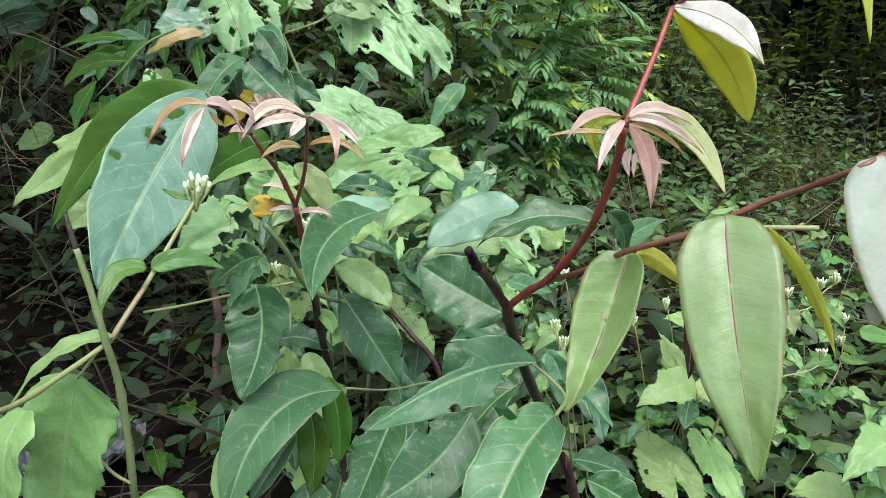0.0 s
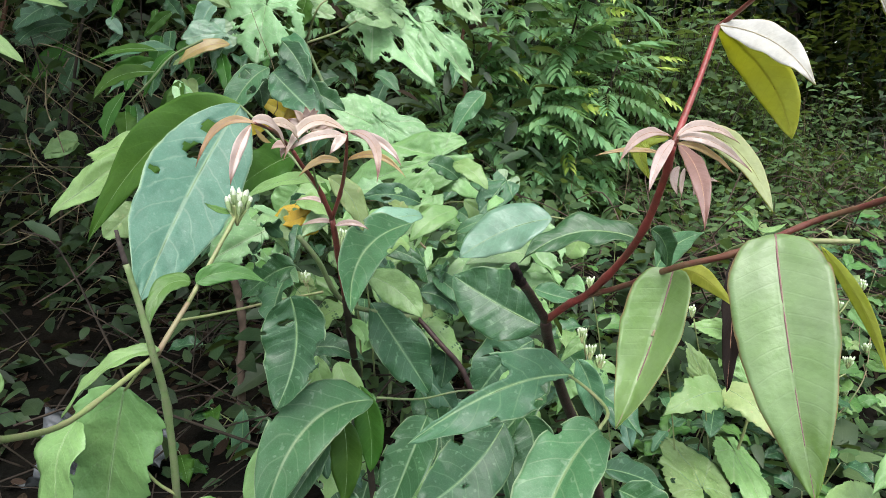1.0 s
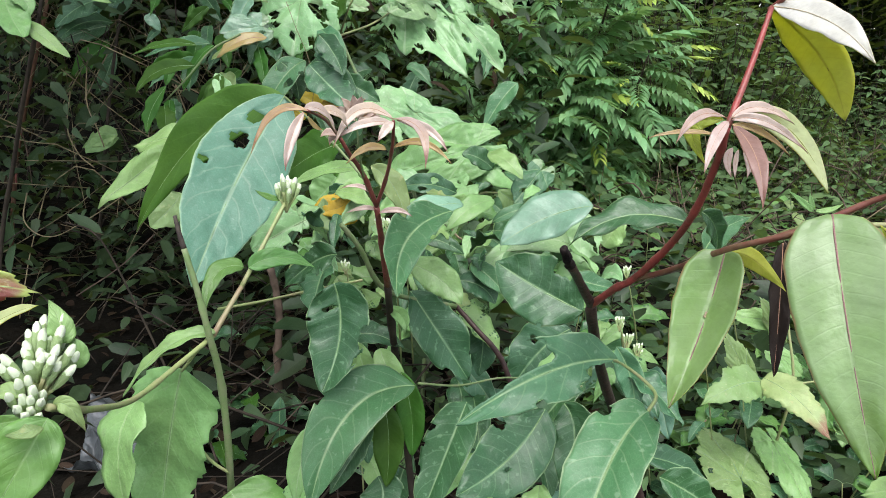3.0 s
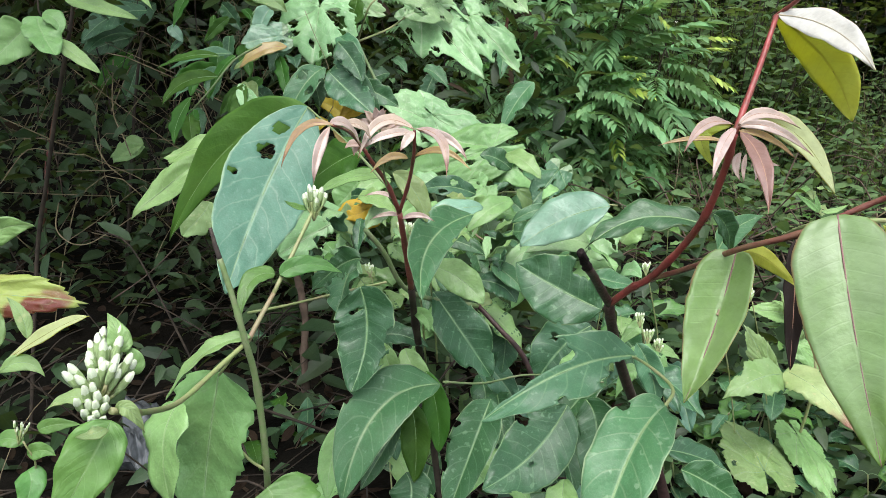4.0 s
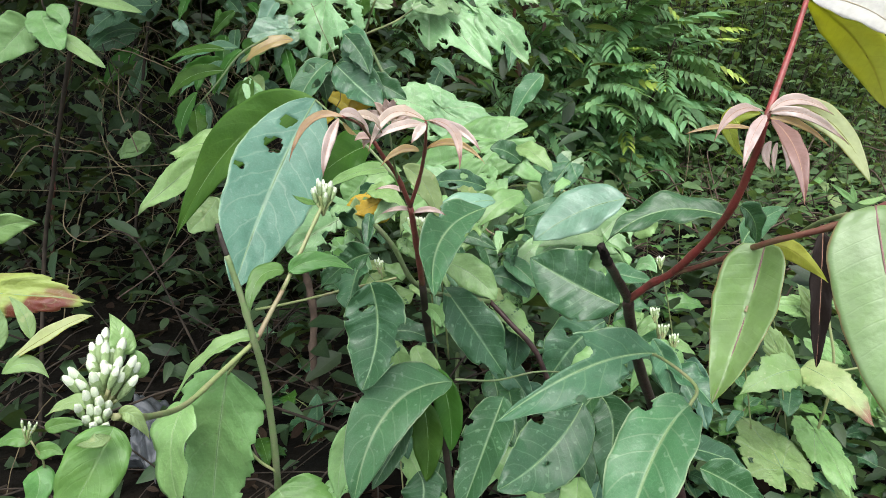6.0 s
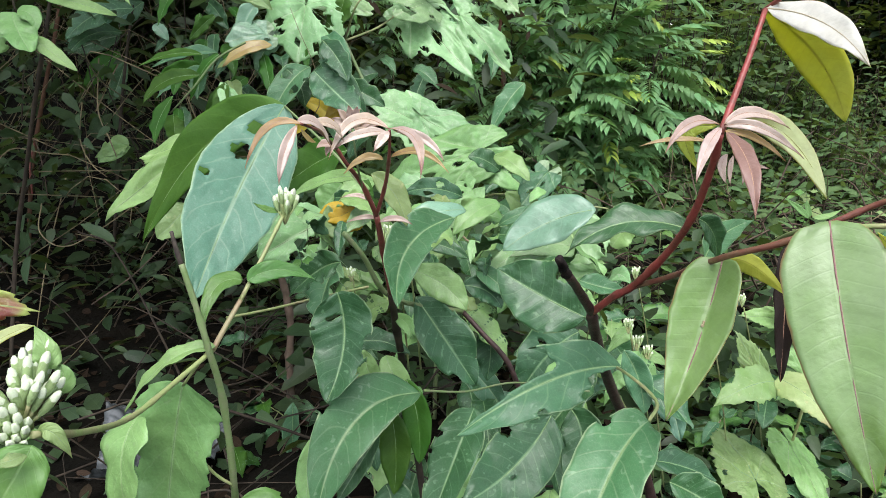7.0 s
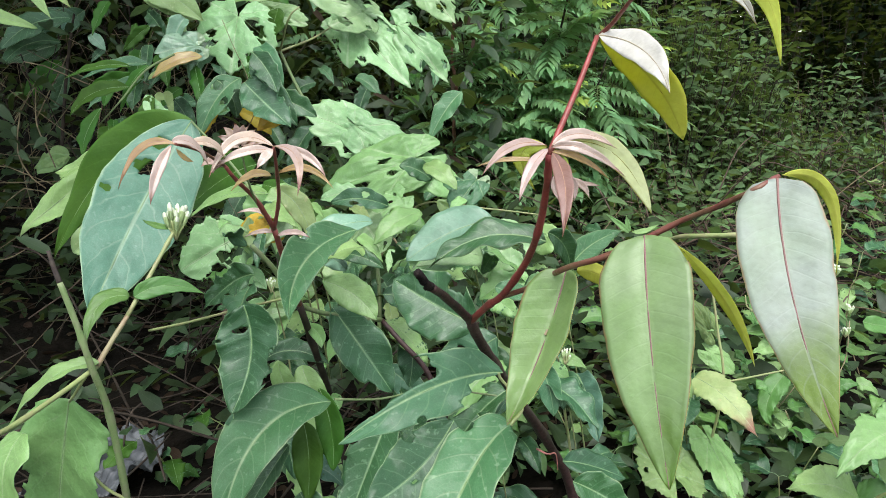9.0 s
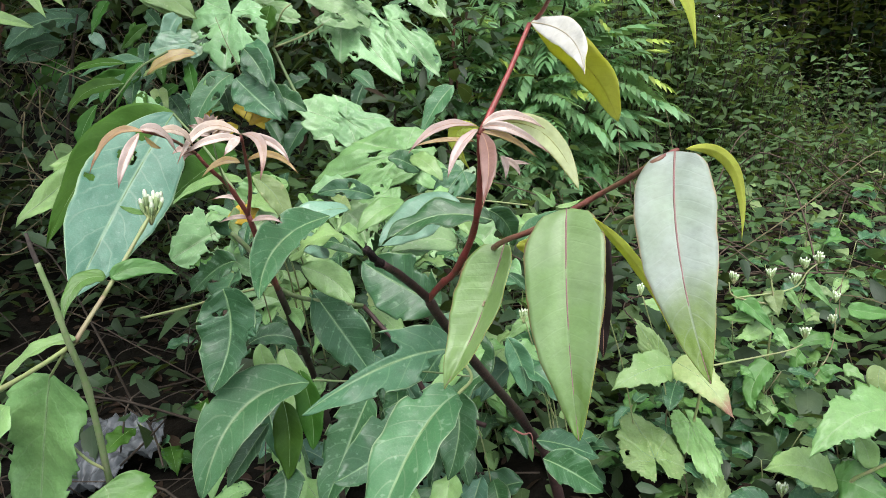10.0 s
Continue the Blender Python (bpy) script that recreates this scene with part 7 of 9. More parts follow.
# ---- a flowering weed half hidden behind the sapling ----
hidden_weed = thing("hidden_weed", (-0.05, 0.95, 0.0), "slender weed with small white flower heads among the leaves", "weed")
flowers(hidden_weed, (-0.1202, 0.6364, 0.5667), (-0.01, 0.56, 0.83), 0.0160, 9, head=0.009)
tube(hidden_weed, "stem", [(-0.1200, 0.7074, 0.3718), (-0.1193, 0.6753, 0.4817), (-0.1188, 0.6337, 0.5569)], 0.0012, 0.0009, STEM_PALE)
flowers(hidden_weed, (-0.1897, 0.7389, 0.4880), (-0.02, 0.53, 0.85), 0.0160, 9, head=0.009)
tube(hidden_weed, "stem", [(-0.1929, 0.8006, 0.2595), (-0.1902, 0.7734, 0.3872), (-0.1881, 0.7357, 0.4764)], 0.0012, 0.0009, STEM_PALE)
flowers(hidden_weed, (-0.1852, 0.7250, 0.3617), (-0.01, 0.53, 0.85), 0.0160, 9, head=0.009)
tube(hidden_weed, "stem", [(-0.1863, 0.7806, 0.1109), (-0.1846, 0.7566, 0.2499), (-0.1835, 0.7217, 0.3498)], 0.0012, 0.0009, STEM_PALE)
flowers(hidden_weed, (0.1487, 0.7620, 0.4140), (0.10, 0.52, 0.85), 0.0160, 9, head=0.009)
tube(hidden_weed, "stem", [(0.1977, 0.8192, 0.1678), (0.1744, 0.7944, 0.3047), (0.1503, 0.7587, 0.4018)], 0.0012, 0.0009, STEM_PALE)
flowers(hidden_weed, (0.1773, 0.8746, 0.4459), (0.10, 0.49, 0.87), 0.0160, 9, head=0.009)
tube(hidden_weed, "stem", [(0.2310, 0.9284, 0.1872), (0.2055, 0.9055, 0.3312), (0.1792, 0.8708, 0.4322)], 0.0012, 0.0009, STEM_PALE)
flowers(hidden_weed, (0.3304, 0.8942, 0.4007), (0.14, 0.48, 0.86), 0.0160, 9, head=0.009)
tube(hidden_weed, "stem", [(0.4037, 0.9451, 0.1310), (0.3685, 0.9237, 0.2807), (0.3324, 0.8903, 0.3866)], 0.0012, 0.0009, STEM_PALE)
flowers(hidden_weed, (0.0694, 0.9111, 0.4678), (0.07, 0.48, 0.87), 0.0160, 9, head=0.009)
tube(hidden_weed, "stem", [(0.1097, 0.9641, 0.2066), (0.0910, 0.9417, 0.3521), (0.0713, 0.9072, 0.4537)], 0.0012, 0.0009, STEM_PALE)
flowers(hidden_weed, (-0.1329, 0.6553, 0.5602), (-0.01, 0.56, 0.83), 0.0160, 9, head=0.009)
tube(hidden_weed, "stem", [(-0.1336, 0.7250, 0.3608), (-0.1324, 0.6936, 0.4731), (-0.1315, 0.6525, 0.5501)], 0.0012, 0.0009, STEM_PALE)
flowers(hidden_weed, (0.0736, 0.7616, 0.3006), (0.08, 0.52, 0.85), 0.0160, 9, head=0.009)
tube(hidden_weed, "stem", [(0.1122, 0.8130, 0.0335), (0.0942, 0.7911, 0.1811), (0.0753, 0.7581, 0.2880)], 0.0012, 0.0009, STEM_PALE)
flowers(hidden_weed, (0.2693, 0.8406, 0.3956), (0.13, 0.50, 0.86), 0.0160, 9, head=0.009)
tube(hidden_weed, "stem", [(0.3351, 0.8936, 0.1337), (0.3035, 0.8710, 0.2791), (0.2711, 0.8369, 0.3822)], 0.0012, 0.0009, STEM_PALE)
flowers(hidden_weed, (0.1657, 0.7859, 0.3801), (0.14, 0.54, 0.83), 0.0180, 10, head=0.010)
tube(hidden_weed, "stem", [(0.2130, 0.8444, 0.1374), (0.1900, 0.8192, 0.2722), (0.1664, 0.7822, 0.3673)], 0.0012, 0.0009, STEM_PALE)
flowers(hidden_weed, (0.1590, 0.8104, 0.3941), (0.13, 0.53, 0.84), 0.0180, 10, head=0.010)
tube(hidden_weed, "stem", [(0.2052, 0.8685, 0.1505), (0.1827, 0.8435, 0.2859), (0.1597, 0.8066, 0.3810)], 0.0012, 0.0009, STEM_PALE)
flowers(hidden_weed, (0.1789, 0.7840, 0.3691), (0.14, 0.54, 0.83), 0.0180, 10, head=0.010)
tube(hidden_weed, "stem", [(0.2281, 0.8422, 0.1249), (0.2041, 0.8172, 0.2604), (0.1796, 0.7803, 0.3563)], 0.0012, 0.0009, STEM_PALE)
flowers(hidden_weed, (0.0580, 0.8975, 0.4751), (0.10, 0.51, 0.86), 0.0180, 10, head=0.010)
tube(hidden_weed, "stem", [(0.0910, 0.9542, 0.2312), (0.0752, 0.9302, 0.3674), (0.0587, 0.8934, 0.4610)], 0.0012, 0.0009, STEM_PALE)
flowers(hidden_weed, (-0.1091, 0.6441, 0.5613), (0.04, 0.57, 0.82), 0.0180, 10, head=0.010)
tube(hidden_weed, "stem", [(-0.1061, 0.7135, 0.3704), (-0.1073, 0.6825, 0.4780), (-0.1086, 0.6411, 0.5509)], 0.0012, 0.0009, STEM_PALE)
leaf(hidden_weed, "light", (0.1584, 0.7884, 0.3909), (0.1437, 0.7849, 0.3843), (0.1253, 0.7769, 0.3636), 0.0196, (-0.22, -0.77, 0.59), shape='ovate')
leaf(hidden_weed, "light", (0.1694, 0.7810, 0.3623), (0.1877, 0.7817, 0.3582), (0.2061, 0.7802, 0.3470), 0.0186, (0.20, -0.82, 0.54), shape='ovate')
leaf(hidden_weed, "light", (0.1550, 0.7896, 0.3254), (0.1400, 0.7860, 0.3186), (0.1249, 0.7760, 0.2901), 0.0230, (-0.28, -0.79, 0.54), shape='ovate')
leaf(broadleaf_vine, "light", (-0.2897, 0.8826, 0.5388), (-0.2915, 0.8657, 0.5341), (-0.2929, 0.8474, 0.5240), 0.0140, (0.25, -0.39, 0.88), shape='ovate', fold=20, wave=0.08, ragged=0.22)
leaf(broadleaf_vine, "sick", (-0.2631, 0.9408, 0.4248), (-0.2409, 0.9254, 0.4249), (-0.2191, 0.9078, 0.4170), 0.0198, (-0.16, -0.42, 0.89), shape='ellip', fold=20, wave=0.08, ragged=0.22)
leaf(broadleaf_vine, "broad", (-0.3137, 1.0590, 0.5206), (-0.3045, 1.0418, 0.5147), (-0.2953, 1.0231, 0.5028), 0.0135, (-0.10, -0.48, 0.87), shape='ovate', fold=20, wave=0.08, ragged=0.22)
leaf(broadleaf_vine, "light", (-0.2341, 0.9394, 0.5123), (-0.2329, 0.9203, 0.4994), (-0.2314, 0.8985, 0.4765), 0.0228, (0.48, -0.56, 0.68), shape='lance', fold=20, wave=0.08, ragged=0.22)
leaf(broadleaf_vine, "sick", (-0.3303, 1.0035, 0.4053), (-0.3314, 0.9868, 0.4011), (-0.3323, 0.9685, 0.3909), 0.0175, (0.61, -0.33, 0.72), shape='ellip', fold=20, wave=0.08, ragged=0.22)
leaf(broadleaf_vine, "sick", (0.0005, 0.8312, 0.5022), (0.0128, 0.8141, 0.4963), (0.0249, 0.7949, 0.4825), 0.0225, (-0.50, -0.65, 0.58), shape='ovate', fold=20, wave=0.08, ragged=0.22)
leaf(broadleaf_vine, "dark", (0.0646, 0.9724, 0.3785), (0.0722, 0.9563, 0.3763), (0.0796, 0.9385, 0.3683), 0.0190, (-0.58, -0.46, 0.67), shape='lance', fold=20, wave=0.08, ragged=0.22)
leaf(broadleaf_vine, "light", (-0.3111, 1.0450, 0.4926), (-0.3122, 1.0267, 0.4824), (-0.3130, 1.0060, 0.4635), 0.0242, (0.49, -0.54, 0.69), shape='lance', fold=20, wave=0.08, ragged=0.22)
leaf(broadleaf_vine, "sick", (-0.0541, 0.7915, 0.4388), (-0.0490, 0.7734, 0.4293), (-0.0438, 0.7527, 0.4108), 0.0214, (0.39, -0.47, 0.79), shape='ellip', fold=20, wave=0.08, ragged=0.22)
leaf(broadleaf_vine, "broad", (-0.3068, 1.0690, 0.5048), (-0.2885, 1.0536, 0.5050), (-0.2705, 1.0365, 0.4991), 0.0121, (-0.61, -0.74, 0.28), shape='ovate', fold=20, wave=0.08, ragged=0.22)
leaf(broadleaf_vine, "dark", (-0.1414, 0.9917, 0.4550), (-0.1281, 0.9751, 0.4509), (-0.1149, 0.9566, 0.4399), 0.0172, (-0.30, -0.56, 0.77), shape='ovate', fold=20, wave=0.08, ragged=0.22)
leaf(broadleaf_vine, "light", (-0.1280, 0.9228, 0.4240), (-0.1248, 0.9045, 0.4136), (-0.1214, 0.8835, 0.3938), 0.0195, (-0.16, -0.62, 0.77), shape='lance', fold=20, wave=0.08, ragged=0.22)
leaf(broadleaf_vine, "light", (-0.1686, 0.8823, 0.5566), (-0.1565, 0.8657, 0.5526), (-0.1446, 0.8475, 0.5428), 0.0109, (-0.31, -0.53, 0.79), shape='ellip', fold=20, wave=0.08, ragged=0.22)
leaf(broadleaf_vine, "broad", (-0.2558, 0.8059, 0.4840), (-0.2316, 0.7895, 0.4804), (-0.2079, 0.7705, 0.4673), 0.0269, (-0.22, -0.64, 0.74), shape='ellip', fold=20, wave=0.08, ragged=0.22)
leaf(broadleaf_vine, "light", (-0.0533, 1.0136, 0.4467), (-0.0461, 0.9960, 0.4391), (-0.0390, 0.9763, 0.4238), 0.0205, (0.06, -0.51, 0.86), shape='lance', fold=20, wave=0.08, ragged=0.22)
leaf(broadleaf_vine, "broad", (-0.1853, 0.9140, 0.4943), (-0.1753, 0.8973, 0.4899), (-0.1654, 0.8790, 0.4797), 0.0164, (-0.22, -0.48, 0.85), shape='ovate', fold=20, wave=0.08, ragged=0.22)
leaf(broadleaf_vine, "broad", (-0.3119, 0.9651, 0.4289), (-0.2948, 0.9493, 0.4277), (-0.2780, 0.9318, 0.4203), 0.0128, (-0.50, -0.66, 0.56), shape='lance', fold=20, wave=0.08, ragged=0.22)
leaf(broadleaf_vine, "light", (-0.1151, 1.0004, 0.4977), (-0.1279, 0.9824, 0.4893), (-0.1401, 0.9619, 0.4714), 0.0230, (0.02, -0.57, 0.82), shape='lance', fold=20, wave=0.08, ragged=0.22)
leaf(broadleaf_vine, "sick", (-0.2328, 1.0119, 0.4996), (-0.2218, 0.9945, 0.4929), (-0.2108, 0.9753, 0.4791), 0.0160, (0.16, -0.41, 0.90), shape='ovate', fold=20, wave=0.08, ragged=0.22)
leaf(broadleaf_vine, "light", (-0.2162, 1.0533, 0.4742), (-0.1987, 1.0380, 0.4749), (-0.1815, 1.0211, 0.4695), 0.0196, (-0.53, -0.65, 0.55), shape='lance', fold=20, wave=0.08, ragged=0.22)
leaf(broadleaf_vine, "light", (-0.1440, 0.9448, 0.4414), (-0.1381, 0.9283, 0.4379), (-0.1322, 0.9104, 0.4292), 0.0109, (-0.07, -0.35, 0.93), shape='ovate', fold=20, wave=0.08, ragged=0.22)
leaf(broadleaf_vine, "light", (0.0554, 0.8423, 0.5305), (0.0701, 0.8246, 0.5222), (0.0845, 0.8042, 0.5042), 0.0258, (-0.17, -0.65, 0.74), shape='ovate', fold=20, wave=0.08, ragged=0.22)
leaf(broadleaf_vine, "light", (-0.2271, 0.9576, 0.5208), (-0.2402, 0.9398, 0.5131), (-0.2525, 0.9195, 0.4958), 0.0260, (0.59, -0.68, 0.43), shape='lance', fold=20, wave=0.08, ragged=0.22)
leaf(broadleaf_vine, "broad", (0.0307, 0.8444, 0.4980), (0.0336, 0.8256, 0.4860), (0.0366, 0.8040, 0.4641), 0.0216, (0.04, -0.64, 0.77), shape='ellip', fold=20, wave=0.08, ragged=0.22)
leaf(broadleaf_vine, "light", (-0.2451, 0.9668, 0.3919), (-0.2207, 0.9525, 0.3958), (-0.1967, 0.9359, 0.3915), 0.0175, (-0.49, -0.78, 0.39), shape='lance', fold=20, wave=0.08, ragged=0.22)
leaf(broadleaf_vine, "light", (-0.0612, 1.0612, 0.4710), (-0.0699, 1.0451, 0.4693), (-0.0782, 1.0276, 0.4623), 0.0146, (0.26, -0.37, 0.89), shape='lance', fold=20, wave=0.08, ragged=0.22)
leaf(broadleaf_vine, "dark", (-0.2368, 0.8603, 0.5537), (-0.2143, 0.8455, 0.5558), (-0.1922, 0.8287, 0.5507), 0.0228, (-0.45, -0.68, 0.57), shape='ovate', fold=20, wave=0.08, ragged=0.22)
leaf(broadleaf_vine, "light", (-0.2885, 0.8700, 0.4358), (-0.2818, 0.8525, 0.4287), (-0.2750, 0.8331, 0.4142), 0.0123, (-0.01, -0.51, 0.86), shape='ellip', fold=20, wave=0.08, ragged=0.22)
leaf(broadleaf_vine, "dark", (-0.0766, 1.0683, 0.4853), (-0.0731, 1.0507, 0.4779), (-0.0694, 1.0313, 0.4637), 0.0157, (-0.35, -0.52, 0.78), shape='ellip', fold=20, wave=0.08, ragged=0.22)
leaf(broadleaf_vine, "light", (-0.1861, 1.0433, 0.4552), (-0.1950, 1.0251, 0.4458), (-0.2033, 1.0043, 0.4268), 0.0300, (0.35, -0.65, 0.68), shape='lance', fold=20, wave=0.08, ragged=0.22)
leaf(broadleaf_vine, "broad", (-0.2780, 0.9689, 0.3766), (-0.2934, 0.9540, 0.3795), (-0.3080, 0.9370, 0.3744), 0.0188, (0.51, -0.52, 0.68), shape='ovate', fold=20, wave=0.08, ragged=0.22)
leaf(broadleaf_vine, "light", (-0.1415, 0.9439, 0.5262), (-0.1610, 0.9272, 0.5225), (-0.1797, 0.9078, 0.5089), 0.0274, (0.40, -0.70, 0.59), shape='lance', fold=20, wave=0.08, ragged=0.22)
leaf(broadleaf_vine, "sick", (-0.1711, 0.8594, 0.4175), (-0.1594, 0.8430, 0.4144), (-0.1477, 0.8250, 0.4051), 0.0189, (-0.13, -0.41, 0.90), shape='ovate', fold=20, wave=0.08, ragged=0.22)
leaf(broadleaf_vine, "light", (-0.2159, 0.8373, 0.5329), (-0.2256, 0.8217, 0.5331), (-0.2347, 0.8046, 0.5275), 0.0170, (0.72, -0.49, 0.50), shape='ellip', fold=20, wave=0.08, ragged=0.22)
leaf(broadleaf_vine, "dark", (-0.0114, 0.7754, 0.5230), (0.0118, 0.7601, 0.5234), (0.0344, 0.7422, 0.5143), 0.0298, (-0.36, -0.67, 0.66), shape='ovate', fold=20, wave=0.08, ragged=0.22)
leaf(broadleaf_vine, "broad", (-0.0390, 0.7684, 0.5174), (-0.0423, 0.7511, 0.5112), (-0.0452, 0.7321, 0.4986), 0.0165, (-0.08, -0.45, 0.89), shape='ovate', fold=20, wave=0.08, ragged=0.22)
leaf(broadleaf_vine, "dark", (-0.0533, 0.9861, 0.3978), (-0.0603, 0.9696, 0.3943), (-0.0669, 0.9514, 0.3848), 0.0158, (0.08, -0.38, 0.92), shape='lance', fold=20, wave=0.08, ragged=0.22)
leaf(broadleaf_vine, "dark", (-0.2430, 0.8744, 0.5126), (-0.2354, 0.8571, 0.5060), (-0.2277, 0.8380, 0.4929), 0.0212, (0.25, -0.38, 0.89), shape='ovate', fold=20, wave=0.08, ragged=0.22)
leaf(broadleaf_vine, "light", (-0.0705, 0.9756, 0.5164), (-0.0459, 0.9594, 0.5134), (-0.0217, 0.9403, 0.4999), 0.0326, (-0.47, -0.81, 0.34), shape='ovate', fold=20, wave=0.08, ragged=0.22)
leaf(broadleaf_vine, "dark", (-0.1273, 0.7841, 0.4432), (-0.1248, 0.7662, 0.4345), (-0.1221, 0.7460, 0.4174), 0.0192, (0.21, -0.53, 0.82), shape='ovate', fold=20, wave=0.08, ragged=0.22)
leaf(broadleaf_vine, "light", (0.0007, 0.9105, 0.5050), (-0.0054, 0.8936, 0.5002), (-0.0111, 0.8751, 0.4896), 0.0144, (0.40, -0.48, 0.78), shape='ovate', fold=20, wave=0.08, ragged=0.22)
leaf(broadleaf_vine, "light", (-0.0424, 0.9218, 0.4362), (-0.0301, 0.9039, 0.4275), (-0.0180, 0.8834, 0.4092), 0.0286, (-0.45, -0.69, 0.57), shape='ellip', fold=20, wave=0.08, ragged=0.22)
leaf(broadleaf_vine, "broad", (-0.1695, 0.7891, 0.5519), (-0.1850, 0.7718, 0.5459), (-0.1996, 0.7519, 0.5304), 0.0259, (0.55, -0.71, 0.44), shape='lance', fold=20, wave=0.08, ragged=0.22)
leaf(broadleaf_vine, "light", (-0.1266, 0.7706, 0.5395), (-0.1099, 0.7529, 0.5314), (-0.0936, 0.7327, 0.5140), 0.0169, (0.12, -0.48, 0.87), shape='lance', fold=20, wave=0.08, ragged=0.22)
leaf(broadleaf_vine, "light", (-0.2086, 0.7857, 0.5694), (-0.1811, 0.7694, 0.5660), (-0.1541, 0.7502, 0.5523), 0.0295, (-0.03, -0.47, 0.88), shape='ovate', fold=20, wave=0.08, ragged=0.22)
leaf(broadleaf_vine, "sick", (-0.2185, 0.9188, 0.4111), (-0.2316, 0.9036, 0.4128), (-0.2440, 0.8866, 0.4076), 0.0161, (0.25, -0.29, 0.92), shape='ellip', fold=20, wave=0.08, ragged=0.22)
leaf(broadleaf_vine, "dark", (-0.2015, 0.7590, 0.5450), (-0.2009, 0.7400, 0.5326), (-0.1999, 0.7184, 0.5106), 0.0166, (0.03, -0.65, 0.76), shape='ellip', fold=20, wave=0.08, ragged=0.22)
leaf(broadleaf_vine, "broad", (-0.0751, 1.0496, 0.5126), (-0.0819, 1.0319, 0.5047), (-0.0883, 1.0120, 0.4892), 0.0184, (0.42, -0.58, 0.70), shape='ellip', fold=20, wave=0.08, ragged=0.22)
leaf(broadleaf_vine, "sick", (-0.1785, 0.9586, 0.5068), (-0.1865, 0.9399, 0.4955), (-0.1940, 0.9184, 0.4741), 0.0226, (0.14, -0.66, 0.74), shape='ovate', fold=20, wave=0.08, ragged=0.22)
leaf(broadleaf_vine, "broad", (-0.1685, 1.0479, 0.4271), (-0.1468, 1.0334, 0.4306), (-0.1255, 1.0168, 0.4264), 0.0196, (-0.48, -0.67, 0.56), shape='lance', fold=20, wave=0.08, ragged=0.22)
leaf(broadleaf_vine, "sick", (-0.1586, 0.9639, 0.4597), (-0.1804, 0.9485, 0.4606), (-0.2013, 0.9304, 0.4516), 0.0247, (0.40, -0.66, 0.63), shape='ellip', fold=20, wave=0.08, ragged=0.22)
leaf(broadleaf_vine, "broad", (-0.3146, 0.9697, 0.5002), (-0.3361, 0.9545, 0.5019), (-0.3566, 0.9364, 0.4932), 0.0311, (0.50, -0.73, 0.47), shape='ovate', fold=20, wave=0.08, ragged=0.22)
leaf(broadleaf_vine, "light", (-0.1426, 0.9484, 0.5219), (-0.1327, 0.9303, 0.5122), (-0.1228, 0.9098, 0.4940), 0.0162, (-0.18, -0.63, 0.75), shape='ellip', fold=20, wave=0.08, ragged=0.22)
leaf(broadleaf_vine, "light", (-0.0964, 0.8344, 0.5195), (-0.0776, 0.8167, 0.5111), (-0.0591, 0.7961, 0.4924), 0.0177, (-0.08, -0.63, 0.78), shape='ovate', fold=20, wave=0.08, ragged=0.22)
leaf(broadleaf_vine, "light", (-0.1288, 0.8835, 0.4743), (-0.1454, 0.8683, 0.4762), (-0.1611, 0.8511, 0.4704), 0.0179, (0.60, -0.65, 0.47), shape='ovate', fold=20, wave=0.08, ragged=0.22)
leaf(broadleaf_vine, "light", (-0.2448, 0.8011, 0.5198), (-0.2305, 0.7845, 0.5159), (-0.2163, 0.7663, 0.5058), 0.0115, (-0.01, -0.38, 0.93), shape='ovate', fold=20, wave=0.08, ragged=0.22)
leaf(broadleaf_vine, "light", (-0.2350, 0.7703, 0.5480), (-0.2319, 0.7530, 0.5418), (-0.2286, 0.7342, 0.5298), 0.0167, (-0.00, -0.45, 0.89), shape='lance', fold=20, wave=0.08, ragged=0.22)
leaf(broadleaf_vine, "sick", (-0.0922, 0.7732, 0.5716), (-0.0776, 0.7571, 0.5691), (-0.0634, 0.7392, 0.5604), 0.0159, (-0.10, -0.38, 0.92), shape='ovate', fold=20, wave=0.08, ragged=0.22)
leaf(broadleaf_vine, "broad", (0.0063, 0.9989, 0.4871), (-0.0109, 0.9839, 0.4898), (-0.0275, 0.9671, 0.4856), 0.0200, (0.28, -0.34, 0.90), shape='ovate', fold=20, wave=0.08, ragged=0.22)
leaf(broadleaf_vine, "sick", (0.0205, 0.9935, 0.3912), (-0.0038, 0.9772, 0.3892), (-0.0271, 0.9581, 0.3766), 0.0219, (0.30, -0.68, 0.67), shape='ellip', fold=20, wave=0.08, ragged=0.22)
leaf(broadleaf_vine, "dark", (0.0265, 0.9463, 0.4597), (0.0396, 0.9319, 0.4638), (0.0525, 0.9161, 0.4626), 0.0165, (-0.76, -0.64, 0.11), shape='ellip', fold=20, wave=0.08, ragged=0.22)
leaf(broadleaf_vine, "dark", (-0.0966, 0.7894, 0.4909), (-0.0923, 0.7726, 0.4864), (-0.0879, 0.7543, 0.4765), 0.0148, (-0.35, -0.43, 0.83), shape='ellip', fold=20, wave=0.08, ragged=0.22)
leaf(broadleaf_vine, "dark", (-0.0989, 0.8585, 0.4712), (-0.1095, 0.8417, 0.4666), (-0.1195, 0.8227, 0.4545), 0.0223, (0.22, -0.51, 0.83), shape='ellip', fold=20, wave=0.08, ragged=0.22)
leaf(broadleaf_vine, "light", (0.0331, 0.7792, 0.5131), (0.0307, 0.7623, 0.5081), (0.0286, 0.7439, 0.4977), 0.0175, (-0.21, -0.37, 0.91), shape='ovate', fold=20, wave=0.08, ragged=0.22)
